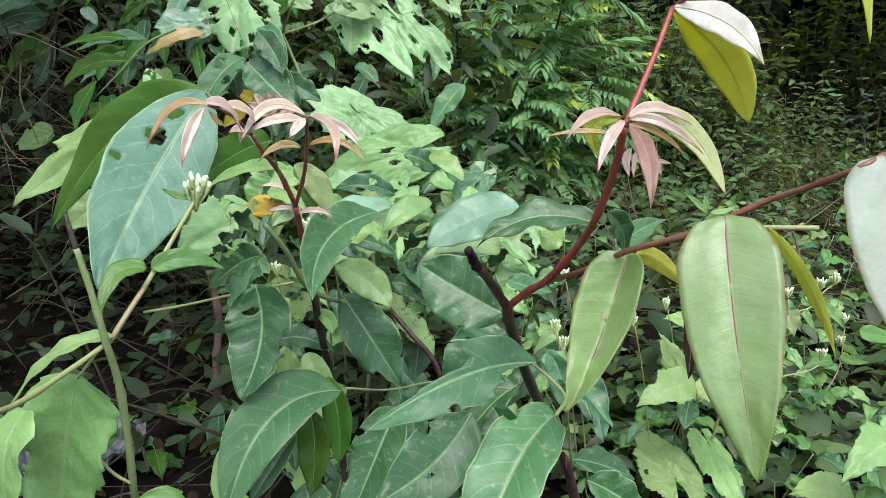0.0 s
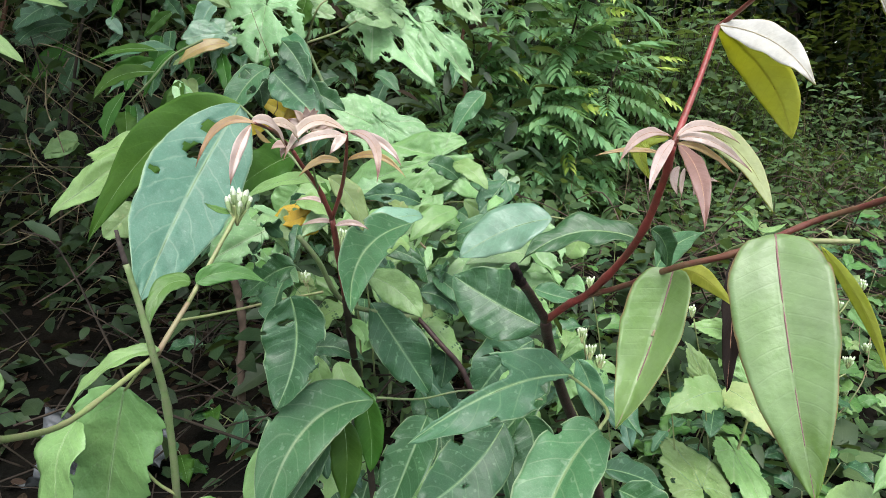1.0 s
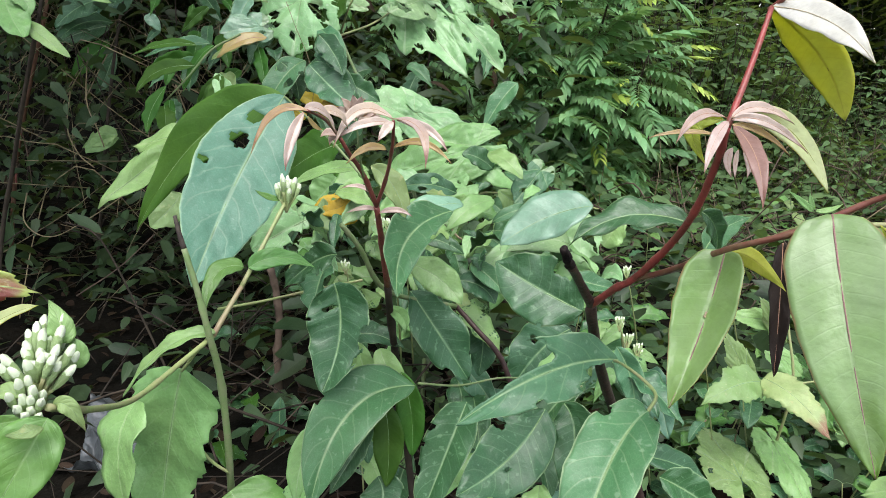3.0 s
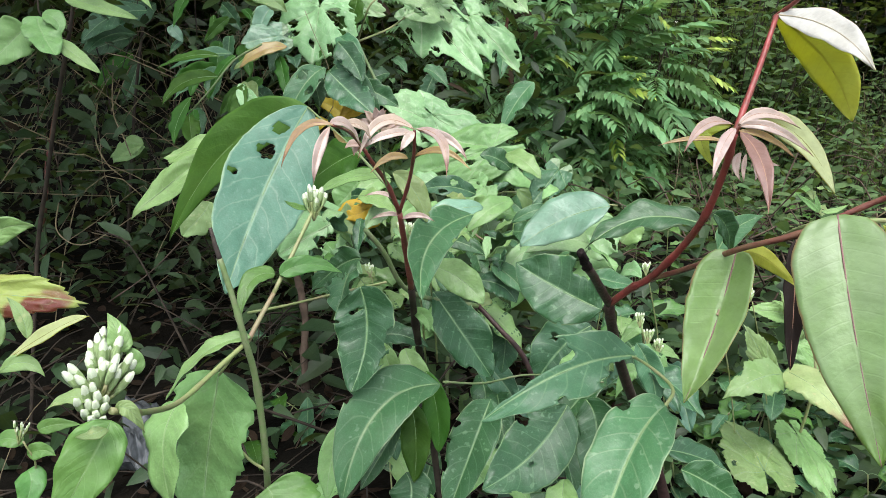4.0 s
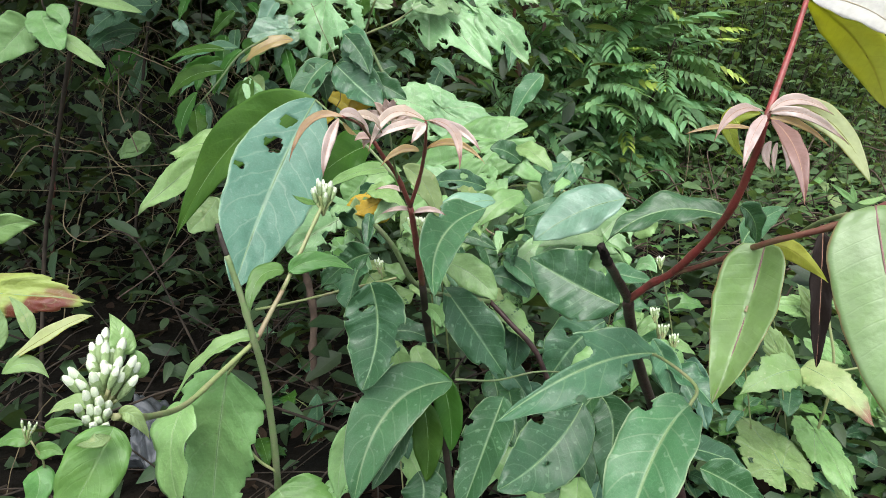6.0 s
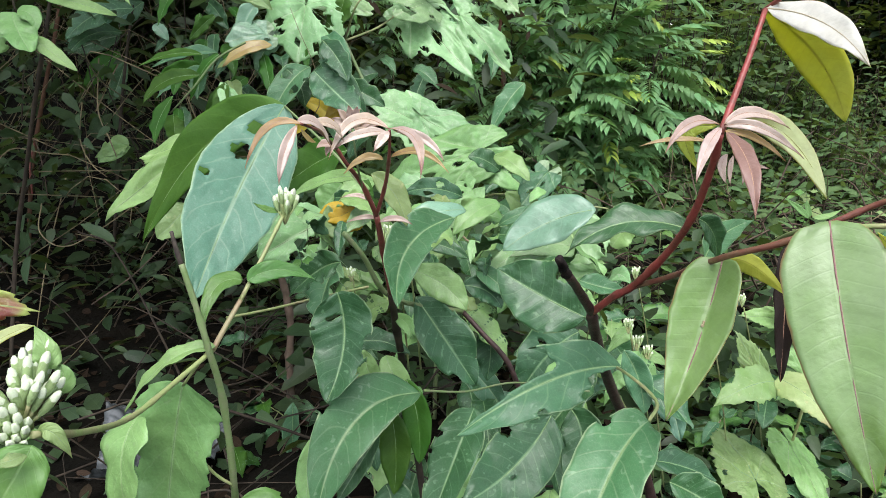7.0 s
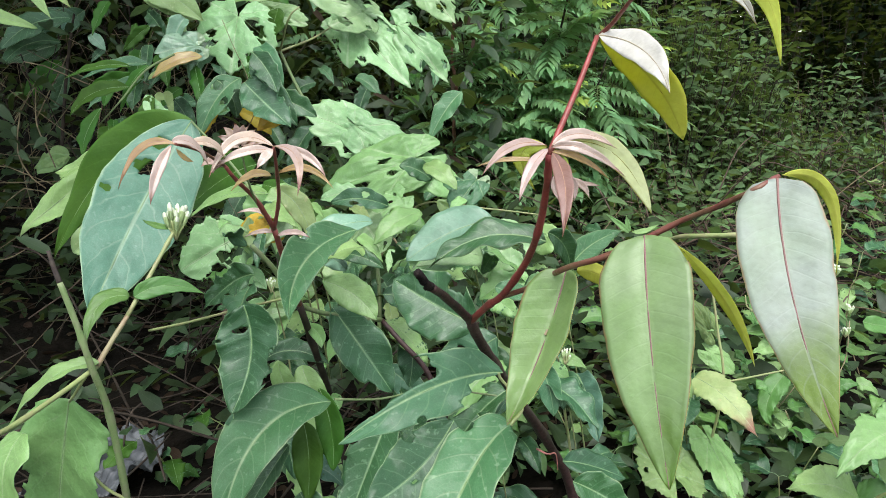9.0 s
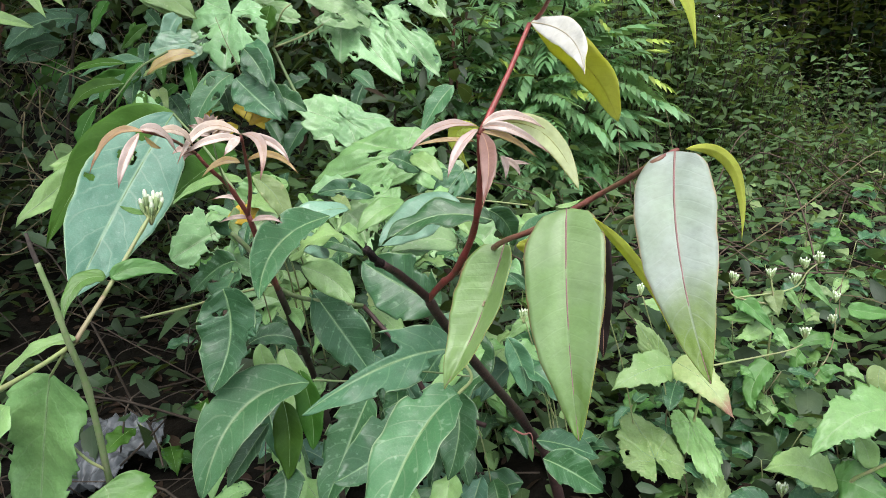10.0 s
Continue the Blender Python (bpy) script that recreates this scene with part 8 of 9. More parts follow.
leaf(broadleaf_vine, "olive", (-0.6552, 1.4218, 0.7204), (-0.6577, 1.3944, 0.6995), (-0.6645, 1.3744, 0.6699), 0.0292, (0.47, -0.69, 0.56), shape='ellip', fold=18, wave=0.08, ragged=0.22)
leaf(broadleaf_vine, "olive", (-0.7099, 1.4475, 0.8923), (-0.7167, 1.4164, 0.8608), (-0.7280, 1.3922, 0.8184), 0.0287, (0.20, -0.81, 0.55), shape='ovate', fold=18, wave=0.08, ragged=0.22)
leaf(broadleaf_vine, "olive", (-0.5999, 1.3892, 0.8345), (-0.6177, 1.3603, 0.8138), (-0.6393, 1.3384, 0.7828), 0.0240, (0.69, -0.71, 0.17), shape='ellip', fold=18, wave=0.08, ragged=0.22)
leaf(broadleaf_vine, "dark", (-0.7074, 1.6161, 0.8830), (-0.6752, 1.5902, 0.8552), (-0.6477, 1.5710, 0.8165), 0.0415, (-0.19, -0.88, 0.43), shape='ellip', fold=18, wave=0.08, ragged=0.22)
leaf(broadleaf_vine, "olive", (-0.5927, 1.1940, 0.7305), (-0.5898, 1.1676, 0.7111), (-0.5915, 1.1490, 0.6845), 0.0213, (0.48, -0.62, 0.62), shape='ellip', fold=18, wave=0.08, ragged=0.22)
leaf(broadleaf_vine, "dark", (-0.6320, 1.3688, 0.7329), (-0.6273, 1.3402, 0.7054), (-0.6269, 1.3186, 0.6680), 0.0406, (0.05, -0.79, 0.61), shape='ellip', fold=18, wave=0.08, ragged=0.22)
leaf(broadleaf_vine, "olive", (-0.7532, 1.4830, 0.6427), (-0.7405, 1.4573, 0.6223), (-0.7326, 1.4390, 0.5934), 0.0220, (0.30, -0.64, 0.70), shape='ellip', fold=18, wave=0.08, ragged=0.22)
leaf(broadleaf_vine, "dark", (-0.7739, 1.5241, 0.7994), (-0.7792, 1.4987, 0.7862), (-0.7891, 1.4814, 0.7668), 0.0171, (0.61, -0.61, 0.51), shape='lance', fold=18, wave=0.08, ragged=0.22)
leaf(broadleaf_vine, "dark", (-0.7443, 1.4584, 0.7359), (-0.7448, 1.4315, 0.7161), (-0.7500, 1.4122, 0.6882), 0.0212, (0.57, -0.63, 0.54), shape='ellip', fold=18, wave=0.08, ragged=0.22)
leaf(broadleaf_vine, "dark", (-0.5376, 1.3030, 0.7534), (-0.5461, 1.2758, 0.7354), (-0.5582, 1.2563, 0.7092), 0.0255, (0.18, -0.72, 0.68), shape='lance', fold=18, wave=0.08, ragged=0.22)
leaf(broadleaf_vine, "olive", (-0.6733, 1.3013, 0.6411), (-0.6605, 1.2733, 0.6127), (-0.6524, 1.2518, 0.5730), 0.0424, (0.64, -0.52, 0.57), shape='lance', fold=18, wave=0.08, ragged=0.22)
leaf(broadleaf_vine, "dark", (-0.4629, 1.2016, 0.6864), (-0.4631, 1.1722, 0.6579), (-0.4668, 1.1496, 0.6182), 0.0233, (0.25, -0.78, 0.58), shape='lance', fold=18, wave=0.08, ragged=0.22)
leaf(broadleaf_vine, "olive", (-0.4207, 1.1517, 0.7508), (-0.4060, 1.1232, 0.7203), (-0.3949, 1.1016, 0.6791), 0.0256, (0.02, -0.82, 0.58), shape='ellip', fold=18, wave=0.08, ragged=0.22)
leaf(broadleaf_vine, "olive", (-0.5758, 1.2418, 0.7282), (-0.6069, 1.2183, 0.7304), (-0.6416, 1.2013, 0.7202), 0.0305, (0.49, -0.84, 0.22), shape='ovate', fold=18, wave=0.08, ragged=0.22)
leaf(broadleaf_vine, "olive", (-0.6746, 1.3278, 0.6505), (-0.6643, 1.3020, 0.6306), (-0.6588, 1.2837, 0.6025), 0.0239, (0.61, -0.47, 0.63), shape='ovate', fold=18, wave=0.08, ragged=0.22)
leaf(broadleaf_vine, "olive", (-0.6366, 1.5706, 0.8656), (-0.6095, 1.5465, 0.8458), (-0.5865, 1.5301, 0.8179), 0.0221, (0.00, -0.76, 0.65), shape='ovate', fold=18, wave=0.08, ragged=0.22)
leaf(broadleaf_vine, "dark", (-0.6806, 1.5412, 0.7284), (-0.7021, 1.5189, 0.7313), (-0.7273, 1.5040, 0.7249), 0.0213, (0.58, -0.75, 0.31), shape='ovate', fold=18, wave=0.08, ragged=0.22)
leaf(broadleaf_vine, "dark", (-0.5719, 1.3117, 0.7941), (-0.5655, 1.2824, 0.7641), (-0.5632, 1.2603, 0.7239), 0.0252, (0.22, -0.77, 0.59), shape='ovate', fold=18, wave=0.08, ragged=0.22)
leaf(broadleaf_vine, "dark", (-0.5806, 1.5255, 0.6768), (-0.6060, 1.4989, 0.6668), (-0.6345, 1.4791, 0.6451), 0.0419, (0.33, -0.76, 0.56), shape='ovate', fold=18, wave=0.08, ragged=0.22)
leaf(broadleaf_vine, "dark", (-0.7024, 1.4064, 0.6485), (-0.6889, 1.3794, 0.6236), (-0.6802, 1.3594, 0.5886), 0.0314, (0.49, -0.59, 0.64), shape='ellip', fold=18, wave=0.08, ragged=0.22)
leaf(broadleaf_vine, "olive", (-0.5219, 1.2546, 0.7798), (-0.5076, 1.2266, 0.7510), (-0.4974, 1.2057, 0.7124), 0.0357, (0.11, -0.79, 0.61), shape='lance', fold=18, wave=0.08, ragged=0.22)
leaf(broadleaf_vine, "olive", (-0.5964, 1.4160, 0.6919), (-0.6135, 1.3866, 0.6692), (-0.6341, 1.3637, 0.6343), 0.0294, (0.57, -0.76, 0.32), shape='ellip', fold=18, wave=0.08, ragged=0.22)
leaf(broadleaf_vine, "olive", (-0.6631, 1.4589, 0.8462), (-0.6557, 1.4314, 0.8219), (-0.6528, 1.4118, 0.7900), 0.0172, (0.45, -0.64, 0.62), shape='lance', fold=18, wave=0.08, ragged=0.22)
leaf(broadleaf_vine, "olive", (-0.4968, 1.2606, 0.7113), (-0.5115, 1.2333, 0.6950), (-0.5295, 1.2133, 0.6692), 0.0295, (0.33, -0.75, 0.58), shape='ovate', fold=18, wave=0.08, ragged=0.22)
leaf(broadleaf_vine, "olive", (-0.6163, 1.3676, 0.7875), (-0.6121, 1.3381, 0.7570), (-0.6122, 1.3154, 0.7161), 0.0412, (0.55, -0.66, 0.51), shape='ellip', fold=18, wave=0.08, ragged=0.22)
leaf(broadleaf_vine, "dark", (-0.5713, 1.3516, 0.6853), (-0.5511, 1.3262, 0.6635), (-0.5351, 1.3081, 0.6325), 0.0363, (0.12, -0.72, 0.68), shape='ellip', fold=18, wave=0.08, ragged=0.22)

# ---- the climber at the thicket's edge ----
climber = thing("climber", (-0.62, 1.05, 0.0), "climbing shrub with rounded light green leaves", "shrub")
tube(climber, "stem", [(-0.9953, 0.9609, -0.3626), (-0.9112, 1.0719, 0.3352), (-0.8203, 1.0417, 0.5552), (-0.7330, 0.9885, 0.6993), (-0.6837, 0.9683, 0.7907), (-0.6603, 0.9732, 0.8697)], 0.0040, 0.0025, STEM_BROWN, knots=9)
tube(climber, "twig", [(-0.6837, 0.9683, 0.7907), (-0.6872, 0.9409, 0.8054), (-0.6938, 0.9224, 0.8161), (-0.6908, 0.9224, 0.8501)], 0.0018, 0.0012, STEM_BROWN)
leaf(climber, "light", (-0.7126, 0.9149, 0.7972), (-0.7386, 0.9055, 0.7745), (-0.7674, 0.8803, 0.7349), 0.0612, (0.41, -0.90, 0.14), shape='ovate', fold=10)
leaf(climber, "light", (-0.6979, 0.9209, 0.8124), (-0.6829, 0.9042, 0.7865), (-0.6569, 0.8874, 0.7562), 0.0501, (0.43, -0.60, 0.67), shape='round', fold=12)
leaf(climber, "light", (-0.6704, 0.9137, 0.7787), (-0.6412, 0.9099, 0.7559), (-0.6056, 0.9057, 0.7298), 0.0236, (0.29, -0.81, 0.51), shape='strap', fold=14)
leaf(climber, "light", (-0.6898, 0.9228, 0.8160), (-0.6695, 0.9217, 0.8052), (-0.6639, 0.9159, 0.7840), 0.0295, (0.57, -0.58, 0.58), shape='ovate', fold=12)
leaf(climber, "light", (-0.6771, 0.9632, 0.8420), (-0.6353, 0.9635, 0.8287), (-0.5684, 0.9637, 0.8065), 0.0269, (0.14, -0.90, 0.41), shape='strap', fold=14)
leaf(climber, "sick", (-0.5734, 0.9662, 0.8879), (-0.5396, 0.9616, 0.8631), (-0.5036, 0.9449, 0.8313), 0.0271, (0.08, -0.89, 0.44), shape='ovate', fold=14)
leaf(climber, "light", (-0.5752, 0.9636, 0.8785), (-0.5594, 0.9569, 0.8496), (-0.5313, 0.9395, 0.8166), 0.0214, (0.33, -0.78, 0.54), shape='ovate', fold=14)
leaf(climber, "light", (-0.6060, 0.9642, 0.8874), (-0.6227, 0.9572, 0.8642), (-0.6404, 0.9417, 0.8482), 0.0340, (0.41, -0.90, 0.15), shape='ovate', fold=14)
leaf(broadleaf_vine, "sick", (-0.5878, 1.2291, 0.9068), (-0.4963, 1.2182, 0.8850), (-0.4131, 1.1972, 0.8264), 0.0684, (0.10, -0.84, 0.54), shape='ellip', fold=14, ragged=0.22)
tube(broadleaf_vine, "stem", [(-0.4019, 1.2484, 0.9407), (-0.4950, 1.2362, 0.9138), (-0.5878, 1.2291, 0.9068)], 0.0020, 0.0014, STEM_TAN)

# ---- a dark lance-leaved plant in the thicket ----
lanceleaf_shrub = thing("lanceleaf_shrub", (-1.25, 1.95, 0.0), "dark green lance-leaved shrub in the thicket", "shrub")
tube(lanceleaf_shrub, "stem", [(-1.3021, 1.8293, -0.3334), (-1.1872, 1.8804, 0.3287), (-1.1298, 1.9136, 0.6678), (-1.0841, 1.9583, 0.9086), (-1.0539, 1.9897, 1.0040)], 0.0060, 0.0030, STEM_BROWN)
leaf(lanceleaf_shrub, "blue", (-1.0741, 1.9593, 0.9083), (-1.1792, 1.9400, 0.8794), (-1.2794, 1.9088, 0.8085), 0.0824, (0.16, -0.97, 0.16), shape='lance', fold=16, ragged=0.07)
leaf(lanceleaf_shrub, "dark", (-1.1378, 1.9613, 0.8310), (-1.2140, 1.9484, 0.8138), (-1.2937, 1.9304, 0.7803), 0.0696, (0.12, -0.97, 0.22), shape='lance', fold=16, ragged=0.07)
leaf(lanceleaf_shrub, "olive", (-1.1492, 1.9667, 0.7827), (-1.2091, 1.9465, 0.7351), (-1.2606, 1.9232, 0.6741), 0.0646, (0.25, -0.96, 0.13), shape='lance', fold=16)
leaf(lanceleaf_shrub, "dark", (-1.0541, 1.9659, 0.9237), (-1.1208, 1.9478, 0.8856), (-1.1876, 1.9344, 0.8636), 0.0718, (0.15, -0.97, 0.17), shape='lance', fold=16, ragged=0.07)
leaf(lanceleaf_shrub, "dark", (-1.1321, 1.9634, 0.7657), (-1.1580, 1.9366, 0.6842), (-1.1838, 1.9195, 0.6355), 0.0453, (0.38, -0.91, 0.16), shape='lance', fold=16, ragged=0.07)
leaf(lanceleaf_shrub, "light", (-0.9796, 1.6511, 0.5443), (-1.0170, 1.6455, 0.5383), (-1.0695, 1.6321, 0.5110), 0.0546, (0.08, -0.94, 0.32), shape='lance', fold=16)
leaf(lanceleaf_shrub, "light", (-0.9767, 1.6493, 0.5370), (-1.0320, 1.6386, 0.5200), (-1.0605, 1.6287, 0.4964), 0.0448, (0.10, -0.95, 0.28), shape='lance', fold=16)

# ---- the yellowing weeds beside the sapling ----
pale_weed = thing("pale_weed", (0.36, 0.82, 0.0), "pale yellowing weed with jagged leaves and brown tips", "weed")
tube(pale_weed, "stem", [(0.4225, 0.9748, -0.2296), (0.4134, 0.9240, 0.0366), (0.4143, 0.8783, 0.1704), (0.4194, 0.8643, 0.2826), (0.4128, 0.8843, 0.3555), (0.4037, 0.9042, 0.4285)], 0.0026, 0.0016, STEM_PALE)
tube(pale_weed, "stem", [(0.4194, 0.8643, 0.2826), (0.4747, 0.8914, 0.2780), (0.5750, 0.9468, 0.2680), (0.6119, 0.9701, 0.2687)], 0.0016, 0.0010, STEM_PALE)
flowers(pale_weed, (0.6170, 0.9766, 0.2906), (0.13, 0.28, 0.95), 0.0165, 16, spread=0.62, head=0.0100)
leaf(pale_weed, "sick", (0.3740, 0.8600, 0.2880), (0.3230, 0.8229, 0.2982), (0.2720, 0.8000, 0.2800), 0.0618, (0.10, -0.65, 0.75), shape='ovate', fold=10, teeth=0.12, lobes=0.12, ragged=0.14)
leaf(pale_weed, "browntip", (0.3760, 0.8600, 0.2940), (0.4045, 0.8081, 0.2858), (0.4330, 0.7700, 0.2500), 0.0560, (-0.10, -0.70, 0.70), shape='ovate', fold=10, teeth=0.12, lobes=0.12, ragged=0.14, label="pale leaf with a withered brown tip")
palmate(pale_weed, "sick", (0.3570, 0.8700, 0.2920), (0.3240, 0.8600, 0.3550), 0.0394, (0.10, -0.90, 0.30), lobes="heart", seed=53, bites=0, teeth=0.08, pleat=0.05)
palmate(pale_weed, "sick", (0.3380, 0.8000, 0.1700), (0.3290, 0.9200, 0.1960), 0.0964, (0.10, -0.80, 0.55), lobes="heart", seed=54, bites=1, teeth=0.11, pleat=0.05)
palmate(pale_weed, "light", (0.4070, 0.8700, 0.1860), (0.4160, 0.7600, 0.1700), 0.0614, (0.10, -0.75, 0.60), lobes="heart", seed=55, bites=0, teeth=0.10, pleat=0.05)
palmate(pale_weed, "sick", (0.4210, 0.7800, 0.1160), (0.4450, 0.8800, 0.1350), 0.0581, (0.00, -0.85, 0.50), lobes="heart", seed=56, bites=0, teeth=0.10, pleat=0.05)
palmate(pale_weed, "light", (0.4180, 0.9300, 0.3520), (0.3440, 0.9100, 0.3730), 0.0371, (0.00, -0.70, 0.70), lobes="three", seed=57, bites=0, teeth=0.05)
palmate(pale_weed, "sick", (0.4190, 0.9200, 0.3370), (0.3860, 0.9000, 0.3970), 0.0366, (0.00, -0.80, 0.60), lobes="heart", seed=58, bites=0, teeth=0.05)
palmate(pale_weed, "light", (0.4130, 0.9200, 0.3070), (0.4550, 0.9000, 0.2800), 0.0366, (0.00, -0.80, 0.60), lobes="three", seed=59, bites=0, teeth=0.05)

# ---- the white-flowered weed on the clearing's edge ----
white_weed = thing("white_weed", (0.62, 1.05, 0.0), "branching green weed with small white flower heads", "weed")
tube(white_weed, "stem", [(0.6375, 1.1325, -0.2340), (0.6024, 1.0688, 0.0661), (0.5868, 1.0310, 0.2315), (0.5877, 1.0333, 0.3139), (0.5814, 1.0352, 0.3590)], 0.0024, 0.0014, STEM_PALE)
tube(white_weed, "stem", [(0.5877, 1.0333, 0.3139), (0.5189, 1.0243, 0.3339), (0.5100, 1.0302, 0.3572)], 0.0016, 0.0010, STEM_PALE)
tube(white_weed, "stem", [(0.5189, 1.0235, 0.3311), (0.6190, 1.0422, 0.3387), (0.6485, 1.0520, 0.3672), (0.6681, 1.0569, 0.3803)], 0.0016, 0.0010, STEM_PALE)
tube(white_weed, "stem", [(0.6024, 1.0688, 0.0661), (0.6823, 1.0898, 0.1236), (0.7363, 1.1124, 0.1921), (0.7485, 1.1342, 0.2673)], 0.0014, 0.0009, STEM_TAN)
flowers(white_weed, (0.5198, 1.0338, 0.3678), (0.17, 0.43, 0.88), 0.0165, 16, spread=0.62, head=0.0100)
flowers(white_weed, (0.5818, 1.0390, 0.3728), (0.18, 0.43, 0.88), 0.0165, 16, spread=0.62, head=0.0100)
flowers(white_weed, (0.6272, 1.0483, 0.3587), (0.18, 0.43, 0.88), 0.0165, 16, spread=0.62, head=0.0100)
flowers(white_weed, (0.6441, 1.0564, 0.3840), (0.19, 0.43, 0.88), 0.0165, 16, spread=0.62, head=0.0100)
flowers(white_weed, (0.6684, 1.0603, 0.3923), (0.19, 0.43, 0.88), 0.0165, 16, spread=0.62, head=0.0100)
flowers(white_weed, (0.7491, 1.1408, 0.2905), (0.19, 0.42, 0.89), 0.0165, 16, spread=0.62, head=0.0100)
flowers(white_weed, (0.7419, 1.1297, 0.2524), (0.19, 0.42, 0.89), 0.0165, 16, spread=0.62, head=0.0100)
flowers(white_weed, (0.5207, 0.7990, 0.1236), (0.20, 0.47, 0.86), 0.0165, 16, spread=0.62, head=0.0100)
flowers(white_weed, (0.7194, 1.1334, 0.1595), (0.18, 0.42, 0.89), 0.0165, 16, spread=0.62, head=0.0100)
flowers(white_weed, (0.7569, 1.1752, 0.0777), (0.18, 0.42, 0.89), 0.0165, 16, spread=0.62, head=0.0100)
leaf(white_weed, "sick", (0.5882, 1.0398, 0.3371), (0.5872, 1.0252, 0.3221), (0.5878, 1.0089, 0.3010), 0.0356, (-0.33, -0.71, 0.62), shape='delta', teeth=0.08, fold=16, wave=0.06)
leaf(white_weed, "light", (0.6481, 1.0468, 0.3486), (0.6621, 1.0436, 0.3342), (0.6902, 1.0365, 0.3025), 0.0223, (-0.01, -0.98, 0.21), shape='delta', teeth=0.08, fold=16, wave=0.06)
leaf(white_weed, "light", (0.6142, 1.0412, 0.3361), (0.6234, 1.0377, 0.3218), (0.6373, 1.0327, 0.3009), 0.0159, (-0.08, -0.98, 0.18), shape='delta', teeth=0.08, fold=16, wave=0.06)
leaf(white_weed, "weed", (0.5188, 1.0230, 0.3293), (0.5470, 1.0205, 0.3144), (0.5844, 0.9897, 0.2706), 0.0404, (-0.07, -0.90, 0.43), shape='delta', teeth=0.08, fold=16, wave=0.06)
leaf(white_weed, "light", (0.5740, 1.0342, 0.2829), (0.5501, 1.0184, 0.2691), (0.5173, 1.0049, 0.2651), 0.0440, (0.06, -0.61, 0.79), shape='delta', teeth=0.08, fold=16, wave=0.06)
leaf(white_weed, "light", (0.5929, 1.0299, 0.2635), (0.6026, 1.0185, 0.2578), (0.6118, 1.0033, 0.2385), 0.0244, (-0.29, -0.76, 0.59), shape='delta', teeth=0.08, fold=16, wave=0.06)
leaf(white_weed, "weed", (0.5850, 1.0358, 0.3233), (0.5412, 1.0257, 0.2972), (0.4932, 1.0233, 0.2991), 0.0347, (-0.08, -0.72, 0.69), shape='delta', teeth=0.08, fold=16, wave=0.06)
leaf(white_weed, "weed", (0.6742, 1.0894, 0.1979), (0.6633, 1.0819, 0.1735), (0.6829, 1.0717, 0.1331), 0.0321, (-0.32, -0.92, 0.21), shape='delta', teeth=0.08, fold=16, wave=0.06)
leaf(white_weed, "weed", (0.5863, 1.0256, 0.2126), (0.5519, 1.0016, 0.1716), (0.5565, 0.9824, 0.1391), 0.0422, (-0.34, -0.74, 0.58), shape='delta', teeth=0.08, fold=16, wave=0.06)
leaf(white_weed, "weed", (0.7263, 1.1175, 0.2127), (0.6948, 1.1145, 0.2088), (0.6683, 1.1089, 0.1947), 0.0268, (-0.12, -0.68, 0.72), shape='delta', teeth=0.08, fold=16, wave=0.06)
leaf(white_weed, "weed", (0.7422, 1.1212, 0.2221), (0.7681, 1.1197, 0.2110), (0.7995, 1.1213, 0.2098), 0.0205, (0.12, -0.81, 0.57), shape='delta', teeth=0.08, fold=16, wave=0.06)
leaf(white_weed, "weed", (0.6724, 1.0684, 0.1236), (0.6411, 1.0613, 0.1049), (0.5997, 1.0564, 0.0966), 0.0328, (-0.17, -0.64, 0.75), shape='delta', teeth=0.08, fold=16, wave=0.06)

twigs = random.Random(31)
for k in range(26):
    foot = Vector((twigs.uniform(0.47, 0.76), twigs.uniform(1.0, 1.12), twigs.uniform(0.10, 0.34)))
    a, ln = twigs.uniform(-3.0, 0.2), twigs.uniform(0.030, 0.050)
    end = foot + Vector((math.cos(a) * 0.8, math.sin(a) * 0.6, twigs.uniform(-0.6, 0.1))) * ln
    leaf(white_weed, twigs.choice(("light", "weed", "weed", "sick")), foot, (foot + end) / 2 + Vector((0, 0, 0.15 * ln)), end, ln * 0.55, (twigs.gauss(0, 0.3), -0.7, 0.6), shape='delta', fold=16, teeth=0.08, nu=12, nv=6)

# ---- the jagged weed at the clearing ----
jagged_weed = thing("jagged_weed", (0.66, 0.80, 0.0), "green weed with large jagged insect-eaten leaves", "weed")
tube(jagged_weed, "stem", [(0.5703, 0.8128, -0.0234), (0.5900, 0.7748, 0.1335), (0.6144, 0.7496, 0.1867), (0.6630, 0.7338, 0.2307), (0.7010, 0.7444, 0.2974)], 0.0026, 0.0018, STEM_PALE)
leaf(jagged_weed, "light", (0.6485, 0.7528, 0.2648), (0.5709, 0.7309, 0.2781), (0.4965, 0.6946, 0.2391), 0.0768, (0.07, -0.55, 0.83), shape='ovate', fold=12, teeth=0.16, nv=12, ragged=0.2)
leaf(jagged_weed, "light", (0.5840, 0.7783, 0.1474), (0.5260, 0.7636, 0.1820), (0.4636, 0.7415, 0.1911), 0.0612, (0.43, -0.65, 0.63), shape='ovate', fold=14, teeth=0.08)
leaf(jagged_weed, "sick", (0.6252, 0.7869, 0.3173), (0.6209, 0.7805, 0.2956), (0.6313, 0.7709, 0.2588), 0.0303, (-0.41, -0.89, 0.20), shape='ovate', fold=14)
leaf(jagged_weed, "weed", (0.5824, 0.7787, 0.1490), (0.6025, 0.7602, 0.1529), (0.6434, 0.7368, 0.1346), 0.0642, (-0.27, -0.64, 0.71), shape='ovate', fold=14, teeth=0.08)
leaf(jagged_weed, "light", (0.6185, 0.7673, 0.1747), (0.6115, 0.7753, 0.2047), (0.5965, 0.7787, 0.2202), 0.0314, (-0.15, -0.97, 0.17), shape='ovate', fold=14)
